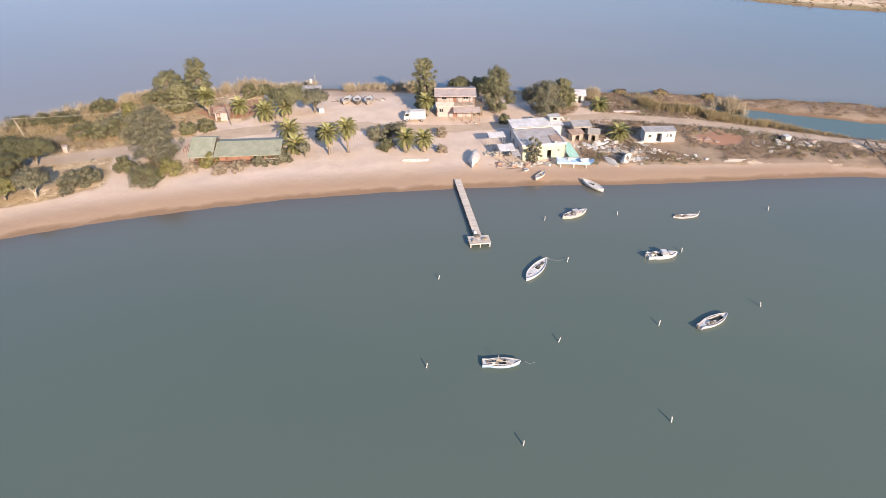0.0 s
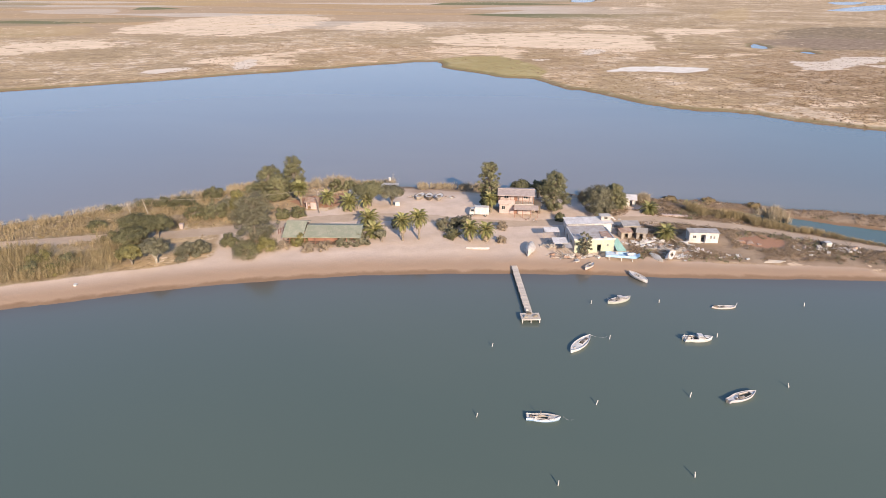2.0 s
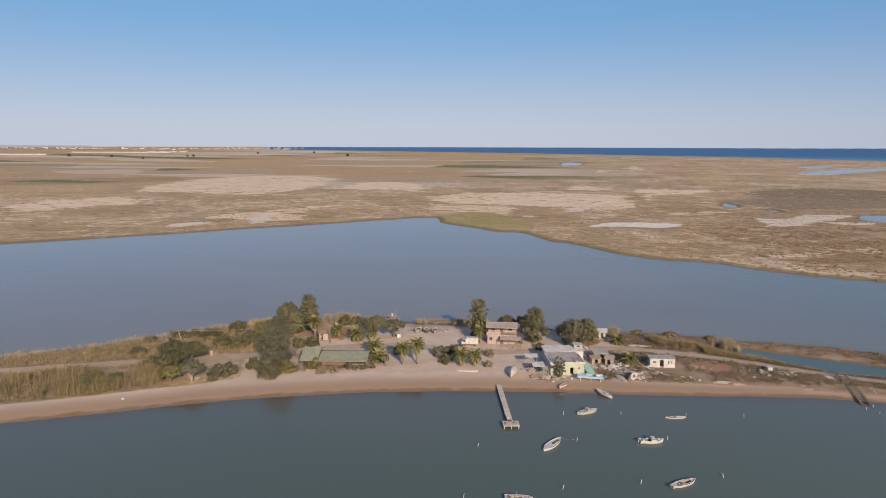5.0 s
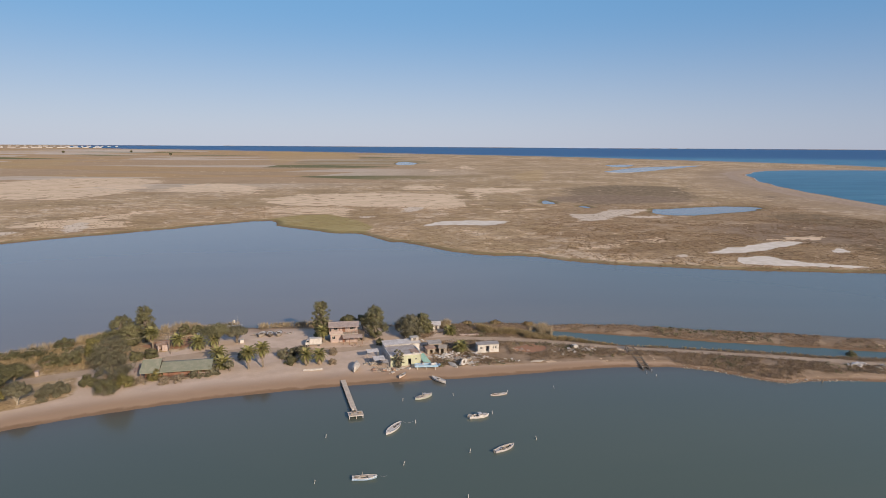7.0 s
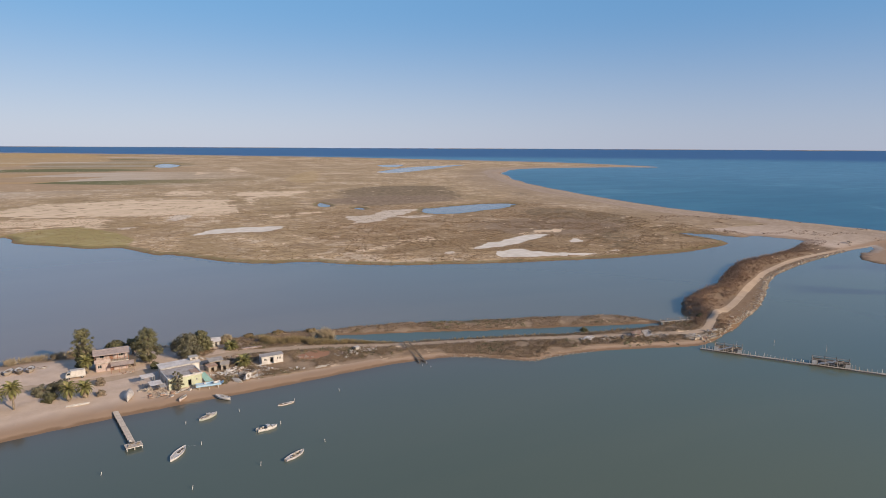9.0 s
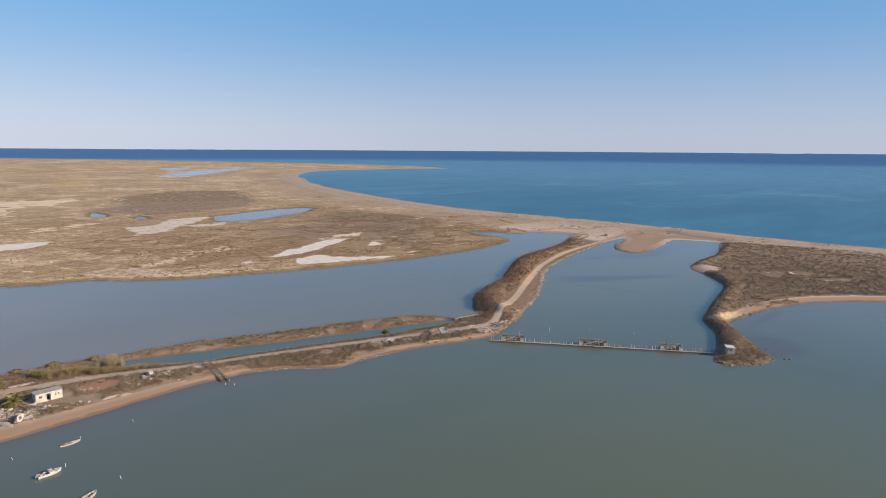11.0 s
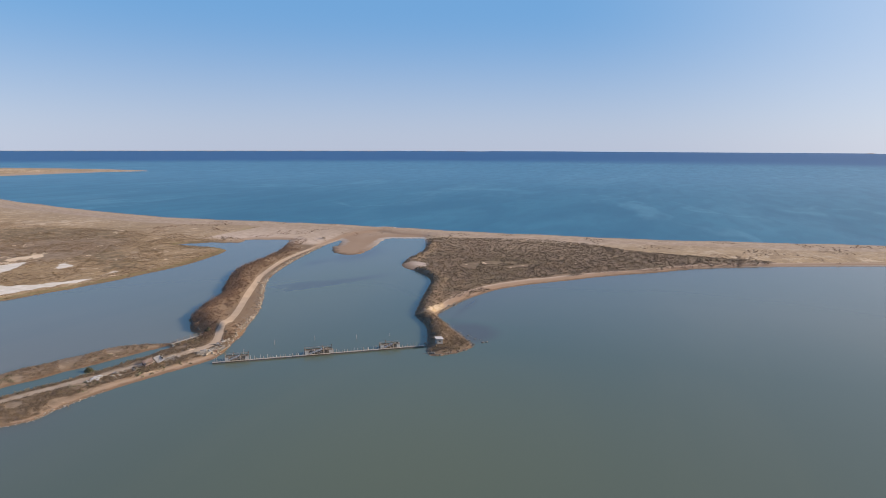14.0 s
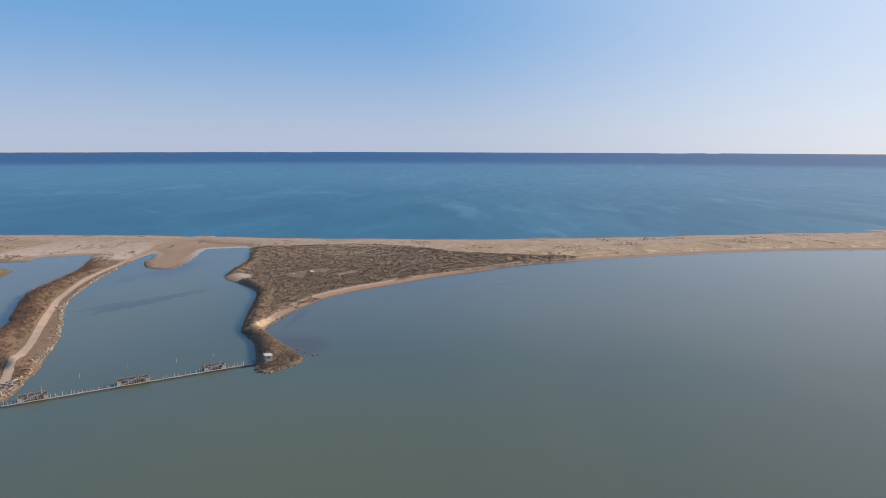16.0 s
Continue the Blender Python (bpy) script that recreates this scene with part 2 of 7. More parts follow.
GOLD_FIELDS = [smooth(chain(t), steps=3) for t in (
    "-402,3124 -124,3138 -12,2783 -24,2381 -191,2402 -261,2004", "-717,793 -584,841 -503,699 -601,664", "-1027,1677 -952,2227 -793,1833 -833,1604", "315,1260 459,1568 325,1088 285,1103")]
GREEN_FIELDS = [smooth(chain(t), steps=3) for t in (
    "-854,945 -747,1002 -621,1066 -562,947 -741,819", "-1501,1664 -1321,1716 -1164,1511 -1253,1388", "-200,1990 -180,2260 -10,2342 3,2613 155,2393 240,2110 112,1896 -49,1845")]
PALE_FIELDS = [smooth(chain(t), steps=3) for t in (
    "-1938,2152 -1934,2341 -1780,2167 -1832,2033", "-2008,2667 -1670,2824 -1581,2671 -1903,2527", "-1569,2866 -1042,3206 -926,2848 -1436,2621", "-1020,1279 -907,1389 -773,1183 -898,1165")]
GRASSY = smooth(chain("482,335 505,330 497,277 455,249 446,262 452,285 447,305"), rough=1)
ALGAE = smooth(chain("-72,514 -40,540 -18,537 10,470 8,425 -14,430 -36,452 -59,475"), rough=1)
SCRUB = smooth(chain("492,152 514,84 515,37 483,-25 474,-106 448,-90 414,-30 372,20 345,42 318,55 290,64 262,64 246,54 238,42 228,33 215,38 214,44 230,50 268,76 300,84 338,94 362,108 380,130 412,134 440,138"), rough=1)
YARD = smooth(chain("-76,128 -67.5,135 -67,139 -69,145 -70,153 -64,150 -60,142 -57,158 -60,168 -48,172 -44,190 -24,191 -6,190 14,190 36,186 38,174 30,167 24,164 26,158 22,152 24,146 6,143 0,138 -30,133 -60,126"), rough=0.6)
REDS = [smooth(chain(t), rough=0.8) for t in ("52,163 59,165 62,161 57,157 52,159", "-62,178 -48,184 -44,176 -56,171")]
TRACKS = [smooth(chain(t), False) for t in (
    "-300,78 -180,112 -135,130 -113,138 -97,144 -82,148 -69,153 -58,158 -49,163 -38,166 -22,167 -2,166 12,169 33,173.5 50,171.5 64,168 83,161 112,152 140,142 171,131 190,126 "
    "206,133.5 214,137.5 236,148 265,164 292,178.5 318,191.5 363,206.5 403,214.5 460,224 500,232",)]
LOOSE = smooth(chain("410,196 438,206 462,215 476,228 530,238 565,222 545,190 512,158 498,163 489,187 453,180 415,172 403,179"), rough=0.8)          # the sand bar in the inlet


def axis(lo, hi, fine_lo, fine_hi, fine, grow, most):
    core = list(np.arange(fine_lo, fine_hi, fine))
    step, v = fine, core[-1]
    while v < hi:
        step = min(step + grow * step, most)
        v += step
        core.append(v)
    step, v, low = fine, core[0], []
    while v > lo:
        step = min(step + grow * step, most)
        v -= step
        low.append(v)
    return np.array(low[::-1] + core)


XS = axis(-4650, 4650, -125, 490, 1.7, 0.03, 90)
YS = axis(-4650, 4650, 25, 262, 1.6, 0.013, 60)
GX, GY = np.meshgrid(XS, YS)
KEEP = np.hypot(GX, GY) < 4640


def wobble(x, y, size, seed=0.0):
    """Cheap smooth unevenness, about -1 to 1."""
    a = np.sin(x / size + 1.7 * np.sin(y / size * 0.83 + seed) + seed)
    b = np.sin(y / size * 1.13 + 1.3 * np.sin(x / size * 0.71 - seed) - 2 * seed)
    c = np.sin((x + y) / size * 0.57 + np.sin((x - y) / size * 1.31 + seed))
    return (a + b + c) / 3


def land(x, y):
    """Height of the ground, and the distances that its looks follow."""
    dist = {"front": signed(FRONT, x, y), "back": signed(BACK, x, y), "canal": signed(CANAL, x, y), "sea": signed(SEA, x, y)}
    dist["pond"] = np.min([signed(p, x, y) for p in PONDS], 0)
    x, y = x.ravel(), y.ravel()
    bar = 1.5 - signed(LOOSE, x, y)
    d = np.min([dist[k] for k in ("front", "back", "canal", "sea", "pond")], 0)
    dike = (x > 196) & (x < 470) & (y > 100) & (dist["front"] < 40) & (dist["back"] < 45)
    ridge = np.clip(1 - np.abs(dist["back"] - 7) / 9, 0, 1) * dike * np.clip((x - 196) / 12, 0, 1) * np.clip((450 - x) / 110, 0, 1)
    z = np.where(d > 0, 1.05 * (1 - np.exp(-np.maximum(d, 0) / 4.5)), np.maximum(d * 0.12, -1.6))
    z = z + np.where(d > 0, ridge * 2.5, 0)
    spit = (dist["front"] < 120) & (x > 205) & (y < 160) & (dist["sea"] > 30)
    z = z + np.where(d > 3, 0.10 * wobble(x, y, 6.0) + 0.06 * wobble(x, y, 2.3, 2.0), 0) + np.where(spit & (d > 0), 0.5 * np.clip(d / 10, 0, 1), 0)
    z = z + np.where((dist["sea"] > 0) & (d > 0), 0.8 * np.exp(-((dist["sea"] - 28) / 14) ** 2), 0)
    bank = along(SPIT_SHORE[:12], x, y)
    z = z + np.where((d > 0) & (x > 205) & (x < 520) & (y < 165), 1.5 * np.exp(-((bank - 4.5) / 4.0) ** 2) * np.clip(d / 2.5, 0, 1) * np.clip(np.hypot(x - 374, y - 119) / 9 - 1, 0, 1), 0)
    bar_z = np.minimum(0.06 * bar, 0.35)
    bar_in = (bar > 0) & (d < 2)
    z = np.where(bar_in, np.maximum(z, bar_z), z)
    d = np.where(bar_in, np.maximum(d, bar * 0.3), d)
    return z + lift(x, y), d, dist, dike


def sheet(name, ok, z, mat, attrs=None, skip=1):
    """A sheet over the map's grid, or every few lines of it, where ok holds at all four corners."""
    pick = lambda a: a.reshape(GX.shape)[::skip, ::skip]
    ok, z = pick(ok), pick(z)
    rows, cols = ok.shape
    idx = np.arange(rows * cols).reshape(rows, cols)
    face = ok[:-1, :-1] & ok[1:, :-1] & ok[:-1, 1:] & ok[1:, 1:]
    quads = np.stack([idx[:-1, :-1][face], idx[:-1, 1:][face], idx[1:, 1:][face], idx[1:, :-1][face]], 1)
    used, quads = np.unique(quads, return_inverse=True)
    co = np.stack([pick(GX).ravel()[used], pick(GY).ravel()[used], z.ravel()[used]], 1)
    me = from_arrays(name, co, quads.reshape(-1, 4), mat)
    for key, value in (attrs or {}).items():
        a = me.attributes.new(key, "FLOAT", "POINT")
        a.data.foreach_set("value", np.ascontiguousarray(pick(value).ravel()[used], np.float32))
    me.shade_smooth()
    return new(name, me)


def from_arrays(name, co, faces, mat):
    """A mesh from arrays of corners and of faces with the same number of corners."""
    me = bpy.data.meshes.new(name)
    n, k = faces.shape
    me.vertices.add(len(co))
    me.vertices.foreach_set("co", np.ascontiguousarray(co, np.float32).ravel())
    me.loops.add(n * k)
    me.loops.foreach_set("vertex_index", np.ascontiguousarray(faces, np.int32).ravel())
    me.polygons.add(n)
    me.polygons.foreach_set("loop_start", np.arange(0, n * k, k, dtype=np.int32))
    me.update(calc_edges=True)
    if mat:
        me.materials.append(mat)
    return me


GZ, GD, DIST, DIKE = land(GX, GY)


def soft_in(sd, width=3.0):
    return np.clip(0.5 - sd / width, 0, 1)


gx, gy = GX.ravel(), GY.ravel()
far_from = np.hypot(gx, gy)
strip = (gx > -700) & (gx < 215) & (DIST["front"] < 140) & (DIST["back"] < 140) & (gy < 230)
beach_w = np.where(gx < 75, np.clip(13 - 0.05 * np.abs(gx + 25), 6, 14) - 3.5 * np.clip((gx - 26) / 8, 0, 1), 3.0) * np.where((gx > 96) & (gx < 140), 0.4, 1)
sand = np.clip((beach_w - DIST["front"]) / 4 + 0.5, 0, 1) * (DIST["front"] > 0) * (gx < 190)
spit_side = (gx > 205) & (DIST["front"] < 200) & (gy < 175) & (~DIKE)
sand = np.maximum(sand, spit_side * np.clip((7.5 - DIST["front"]) / 3 + 0.5, 0, 1) * np.clip((gx - 274) / 14, 0, 1) * (gy < 62 + (gx - 270) * 0.1))
sand = np.maximum(sand, np.clip((46 + 10 * wobble(gx, gy, 40) - DIST["sea"]) / 12 + 0.5, 0, 1) * (DIST["sea"] > -5))
sand = np.maximum(sand, soft_in(signed(YARD, GX, GY), 6))
sand = np.maximum(sand, ((gx > 400) & (gx < 560) & (gy > 180) & (gy < 330)) * np.clip((gx - 400) / 60, 0, 1))
sand = np.maximum(sand, np.clip(1.4 - np.hypot(gx - 374, gy - 119) / 14, 0, 1))
sand = np.maximum(sand, soft_in(signed(LOOSE, GX, GY), 4) * 0.9)
scrub = np.maximum(soft_in(signed(SCRUB, GX, GY), 10), DIKE * np.clip((460 - gx) / 60, 0, 1))
far_bank = strip & (gx > 40) & (DIST["canal"] < 16) & (DIST["back"] < 14) & (gy > 196 - 0.29 * gx + 2)
scrub = np.maximum(scrub, strip * np.where((gx < -45) & (gx > -92), 0.38, 0.8) * (1 - sand) * np.where(far_bank, 0.8, 1))
dark = np.exp(-(((gx - 330) / 110) ** 2 + ((gy - 400) / 90) ** 2)) + np.exp(-(((gx - 300) / 150) ** 2 + ((gy - 690) / 90) ** 2))
scrub = np.maximum(scrub, np.clip(dark * 1.1 - 0.3, 0, 0.75) * (far_from > 200))
brown = np.clip(1.5 * np.exp(-(((gx - 310) / 190) ** 2 + ((gy - 430) / 200) ** 2)) + 0.35 * wobble(gx, gy, 60, 2.0), 0, 1) * (gy > 245)
scrub = np.maximum(scrub, soft_in(np.hypot((gx - 238) / 34, (gy - 50) / 26) * 20 - 20, 6))
track = np.clip((np.where(gx > 150, 1.55, np.where(gx < -20, 2.7, 2.1)) - np.min([along(t, GX, GY) for t in TRACKS], 0)) / 1.2 + 0.5, 0, 1)
salt = np.max([soft_in(signed(p, GX, GY), 3 + np.hypot(*p.mean(0)) * 0.007) for p in SALT], 0)
pans = np.max([soft_in(signed(p, GX, GY), 6 + np.hypot(*p.mean(0)) * 0.02) for p in PANS], 0)
crust_at = np.max([soft_in(signed(p, GX, GY), 3 + np.hypot(*p.mean(0)) * 0.012) for p in CRUST], 0)
shoal = 0.9 * np.exp(-(((gx - 0.35 * gy - 250) / 30) ** 2 + ((gy + 0.75 * gx - 383) / 9) ** 2)) + 0.8 * np.exp(-(((gx - 364) / 14) ** 2 + ((gy - 185) / 5) ** 2)) + np.exp(-(((gx - 405) / 40) ** 2 + ((gy - 172) / 16) ** 2)) + 1.2 * np.exp(-(((gx + 0.5 * gy - 388) / 34) ** 2 + ((gy + 0.52 * gx - 302) / 5) ** 2)) + 1.1 * np.exp(-(((gx - 244) / 18) ** 2 + ((gy - 38) / 16) ** 2)) + 0.8 * np.exp(-(((gx - 290) / 30) ** 2 + ((gy - 52) / 6) ** 2))
turbid = soft_in(DIST["back"], 6) * np.clip(1.0 - gx / 320, 0.25, 1)
rose = np.exp(np.minimum(DIST["front"], 0) / 22) * (DIST["front"] < 6) * np.clip((150 - gx) / 60, 0, 1)
rose = np.maximum(rose, np.exp(np.minimum(DIST["front"], 0) / 16) * (DIST["front"] < 6) * (gx > 262) * (gy < 75))
edge = np.exp(np.minimum(DIST["front"], 0) / 2.2) * (DIST["front"] < 6) * np.clip((150 - gx) / 60, 0, 1)
inlet = np.exp(-(((gx - 340) / 130) ** 2 + ((gy - 150) / 55) ** 2)) * (DIST["front"] < 8)
inlet = np.maximum(inlet, 0.55 * np.clip((gx - 60) / 140, 0, 1) * (DIST["back"] < 8))
inlet = np.maximum(inlet, 0.45 * np.clip((gx - 230) / 90, 0, 1) * np.clip((90 - gy) / 40, 0, 1) * (DIST["front"] < 8))
turbid = np.maximum(turbid, 0.9 * soft_in(DIST["pond"], 20))
green = np.exp(-(((gx - 320) / 90) ** 2 + ((gy - 140) / 40) ** 2)) + np.exp(-(((gx - 140) / 80) ** 2 + ((gy - 15) / 75) ** 2))
fields = np.clip((far_from - 900 - 0.7 * gx) / 300, 0, 1) * np.clip((300 - gx) / 300, 0, 1) * np.clip((gy - 600) / 300, 0, 1)
dusky = np.max([soft_in(signed(p, GX, GY), 60) for p in DUSKY], 0)
plots = {k: np.max([soft_in(signed(p, GX, GY), 10 + np.hypot(*p.mean(0)) * 0.015) for p in v], 0) for k, v in (("gold", GOLD_FIELDS), ("meadow", GREEN_FIELDS), ("stubble", PALE_FIELDS))}
heath = soft_in(signed(SCRUB, GX, GY), 8) * (DIST["sea"] > 20)
reedy = strip * (gx < -84) * (DIST["front"] > 9)
ATTRS = {**plots, "dusky": dusky, "heath": heath, "reedy": reedy.astype(float), "dike": DIKE * np.clip((470 - gx) / 60, 0, 1), "damp": np.maximum(sand * np.clip((gx - 18) / 14, 0, 1) * (gx < 190) * (gy < 170), soft_in(signed(LOOSE, GX, GY), 8)), "sand": sand, "scrub": scrub, "track": track * (DIST["sea"] > 30), "salt": salt, "pans": pans, "fields": fields,
         "red": np.max([soft_in(signed(p, GX, GY), 2.5) for p in REDS], 0), "algae": np.maximum(soft_in(signed(ALGAE, GX, GY), 14), 0.8 * soft_in(signed(GRASSY, GX, GY), 10)),
         "crust": crust_at, "ridge": np.clip(1.3 - DIST["sea"] / 110, 0, 1) * (DIST["sea"] > -5), "shore": np.clip(GD, -5, 60), "marsh": ((GD > 0) & (~strip) & (~DIKE) & (gx < 420) & (gy > 240)).astype(float), "brown": brown}


def ground_material():
    k = Nodes("ground", 0.95)
    k.bsdf.inputs["Specular IOR Level"].default_value = 0.15
    fine, mid, broad = k.noise(2.2, 6, 0.7), k.noise(0.22, 5, 0.6), k.noise(0.025, 4, 0.6)
    streak = k.noise(1.0, 6, 0.62, k.stretch(0.011, 0.024, 0.02, 0.25), warp=0.9)
    patch = k.noise(1.0, 6, 0.7, k.stretch(0.036, 0.06, 0.05, 0.3), warp=1.0)
    # dry marsh: tan and olive growth, browner tufts, flakes and veins of pale bare silt
    flake, area = k.noise(0.085, 6, 0.66, warp=0.5), k.noise(0.0105, 4, 0.6, warp=0.6)
    col = k.mix(k.ramp(streak, 0.35, 0.65), (0.51, 0.35, 0.20), (0.595, 0.425, 0.262))
    col = k.mix(k.ramp(area, 0.38, 0.6, 0.55, 0.0), col, (0.345, 0.25, 0.128))
    col = k.mix(k.ramp(patch, 0.42, 0.62, 0.0, 0.45), col, (0.30, 0.212, 0.125))
    speck = k.noise(1.0, 4, 0.62, k.stretch(0.028, 0.05, 0.05, 0.2), warp=1.3)
    col = k.mix(k.ramp(speck, 0.40, 0.46, 0.5, 0.0), col, (0.25, 0.168, 0.102))
    dots = k.noise(0.35, 4, 0.75)
    col = k.mix(k.ramp(dots, 0.36, 0.5, 0.55, 0.0), col, (0.20, 0.138, 0.08))
    grit = k.noise(1.1, 3, 0.7)
    col = k.mix(k.ramp(grit, 0.36, 0.5, 0.45, 0.0), col, (0.19, 0.13, 0.076))
    bare = k.math("ADD", flake, k.math("MULTIPLY", k.math("SUBTRACT", area, 0.5), 0.75))
    col = k.mix(k.ramp(bare, 0.585, 0.62, 0.0, 0.8), col, k.mix(k.ramp(fine, 0.3, 0.7), (0.66, 0.52, 0.38), (0.57, 0.44, 0.315)))
    clump = k.noise(0.16, 5, 0.7)
    col = k.mix(k.ramp(clump, 0.40, 0.475, 0.5, 0.0), col, (0.225, 0.152, 0.09))
    fleck = k.noise(1.0, 4, 0.62, k.stretch(0.11, 0.16, 0.1, 0.9), warp=0.4)
    col = k.mix(k.math("MULTIPLY", k.ramp(fleck, 0.57, 0.61, 0.0, 0.7), k.ramp(area, 0.40, 0.52)), col, (0.62, 0.485, 0.35))
    vein = k.math("ABSOLUTE", k.math("SUBTRACT", k.noise(0.016, 6, 0.6, warp=0.8), 0.5))
    col = k.mix(k.math("MULTIPLY", k.ramp(vein, 0.002, 0.008, 0.75, 0.0), k.ramp(speck, 0.42, 0.55)), col, (0.56, 0.45, 0.335))
    col = k.mix(k.ramp(k.math("ADD", k.attr("brown"), k.math("MULTIPLY", k.math("SUBTRACT", patch, 0.5), 2.2)), 0.3, 0.8, 0.0, 0.55), col, k.mix(k.ramp(dots, 0.35, 0.65), (0.195, 0.126, 0.072), (0.345, 0.23, 0.133)))
    col = k.mix(k.ramp(k.math("ADD", k.attr("dusky"), k.math("MULTIPLY", k.math("SUBTRACT", clump, 0.5), 1.8)), 0.45, 0.75, 0.0, 0.85), col, k.mix(k.ramp(clump, 0.35, 0.62), (0.30, 0.215, 0.135), (0.135, 0.10, 0.06)))
    # farmland beyond
    field = k.cells(1.0, k.stretch(0.0024, 0.0085, 0.001, 0.08))
    sep = k.n.new("ShaderNodeSeparateColor")
    k.l.new(field, sep.inputs[0])
    fcol = k.mix(k.ramp(sep.outputs[0], 0.3, 0.5), (0.44, 0.29, 0.15), (0.42, 0.29, 0.18))
    fcol = k.mix(k.ramp(sep.outputs[1], 0.88, 0.9), fcol, (0.15, 0.15, 0.065))
    fcol = k.mix(k.ramp(sep.outputs[2], 0.8, 0.84), fcol, (0.52, 0.42, 0.33))
    fcol = k.mix(k.ramp(streak, 0.4, 0.7, 0.0, 0.35), fcol, (0.22, 0.16, 0.09))
    col = k.mix(k.attr("fields"), col, fcol)
    ragged = k.math("MULTIPLY", k.math("SUBTRACT", patch, 0.5), 1.0)
    for key, tone in (("gold", (0.50, 0.345, 0.155)), ("meadow", (0.20, 0.175, 0.085)), ("stubble", (0.66, 0.57, 0.49))):
        col = k.mix(k.ramp(k.math("ADD", k.attr(key), ragged), 0.35, 0.65, 0.0, 0.4), col, k.mix(k.ramp(dots, 0.3, 0.7), tone, tuple(c * 0.8 for c in tone)))
    # low scrub's soil
    soil = k.mix(k.ramp(mid, 0.35, 0.65), (0.20, 0.138, 0.092), (0.305, 0.22, 0.15))
    soil = k.mix(k.ramp(patch, 0.5, 0.66, 0.0, 0.45), soil, (0.34, 0.24, 0.158))
    col = k.mix(k.ramp(k.math("ADD", k.attr("scrub"), k.math("MULTIPLY", k.math("SUBTRACT", mid, 0.5), 0.9)), 0.35, 0.6), col, soil)
    col = k.mix(k.ramp(k.math("ADD", k.attr("dike"), k.math("MULTIPLY", k.math("SUBTRACT", mid, 0.5), 0.8)), 0.4, 0.65, 0.0, 0.9), col, k.mix(k.ramp(fine, 0.3, 0.7), (0.15, 0.10, 0.066), (0.235, 0.162, 0.108)))
    low = k.mix(k.ramp(clump, 0.36, 0.62), (0.275, 0.19, 0.128), (0.175, 0.122, 0.083))
    low = k.mix(k.ramp(broad, 0.45, 0.65, 0.0, 0.5), low, (0.205, 0.155, 0.088))
    col = k.mix(k.ramp(k.math("ADD", k.attr("heath"), k.math("MULTIPLY", k.math("SUBTRACT", clump, 0.5), 1.2)), 0.4, 0.65, 0.0, 0.92), col, low)
    col = k.mix(k.math("MULTIPLY", k.attr("reedy"), k.ramp(mid, 0.3, 0.6, 0.5, 0.9)), col, k.mix(k.ramp(dots, 0.35, 0.65), (0.21, 0.155, 0.085), (0.33, 0.25, 0.15)))
    pan = k.math("ADD", k.math("SUBTRACT", k.attr("pans"), k.math("MULTIPLY", k.attr("heath"), 0.3)), k.math("ADD", k.math("MULTIPLY", k.math("SUBTRACT", flake, 0.5), 3.4), k.math("MULTIPLY", k.math("SUBTRACT", speck, 0.5), 2.4)))
    col = k.mix(k.ramp(pan, 0.54, 0.68, 0.0, 0.9), col, k.mix(k.ramp(patch, 0.35, 0.65), (0.75, 0.575, 0.405), (0.62, 0.465, 0.32)))
    col = k.mix(k.math("MULTIPLY", k.ramp(k.math("ADD", k.attr("algae"), k.math("MULTIPLY", k.math("SUBTRACT", mid, 0.5), 0.5)), 0.35, 0.6), 0.75), col, (0.33, 0.275, 0.11))
    whit = k.math("ADD", k.attr("salt"), k.math("MULTIPLY", k.math("SUBTRACT", flake, 0.5), 1.6))
    col = k.mix(k.ramp(whit, 0.44, 0.58), col, k.mix(k.ramp(mid, 0.3, 0.7), (0.72, 0.65, 0.58), (0.60, 0.525, 0.44)))
    cr = k.math("ADD", k.attr("crust"), k.math("MULTIPLY", k.math("SUBTRACT", flake, 0.5), 1.6))
    col = k.mix(k.math("MULTIPLY", k.ramp(cr, 0.5, 0.7), 0.85), col, (0.66, 0.56, 0.46))
    # marsh rim: a darker band of growth by the water
    shore = k.attr("shore")
    rim = k.math("MULTIPLY", k.attr("marsh"), k.ramp(k.math("ADD", shore, k.math("MULTIPLY", mid, -5.0)), 0.5, 5.0, 0.75, 0.0))
    col = k.mix(rim, col, (0.17, 0.14, 0.065))
    # sand, and the wet band along the water
    dry = k.mix(k.ramp(mid, 0.3, 0.7), (0.585, 0.455, 0.362), (0.50, 0.38, 0.298))
    dry = k.mix(k.ramp(fine, 0.45, 0.75, 0.0, 0.3), dry, (0.42, 0.32, 0.25))
    dry = k.mix(k.ramp(broad, 0.5, 0.7, 0.0, 0.4), dry, (0.47, 0.35, 0.25))
    col = k.mix(k.ramp(k.math("ADD", k.attr("sand"), k.math("MULTIPLY", k.math("SUBTRACT", mid, 0.5), 0.5)), 0.4, 0.62), col, dry)
    col = k.mix(k.ramp(k.math("ADD", k.attr("red"), k.math("MULTIPLY", k.math("SUBTRACT", dots, 0.5), 1.5)), 0.42, 0.66, 0.0, 0.85), col,
                k.mix(k.ramp(fine, 0.3, 0.7), (0.36, 0.175, 0.10), (0.30, 0.16, 0.105)))
    col = k.mix(k.ramp(k.math("ADD", k.attr("track"), k.math("MULTIPLY", k.math("SUBTRACT", fine, 0.5), 0.5)), 0.4, 0.6), col,
                k.mix(k.ramp(mid, 0.3, 0.7), (0.45, 0.34, 0.25), (0.375, 0.278, 0.2)))
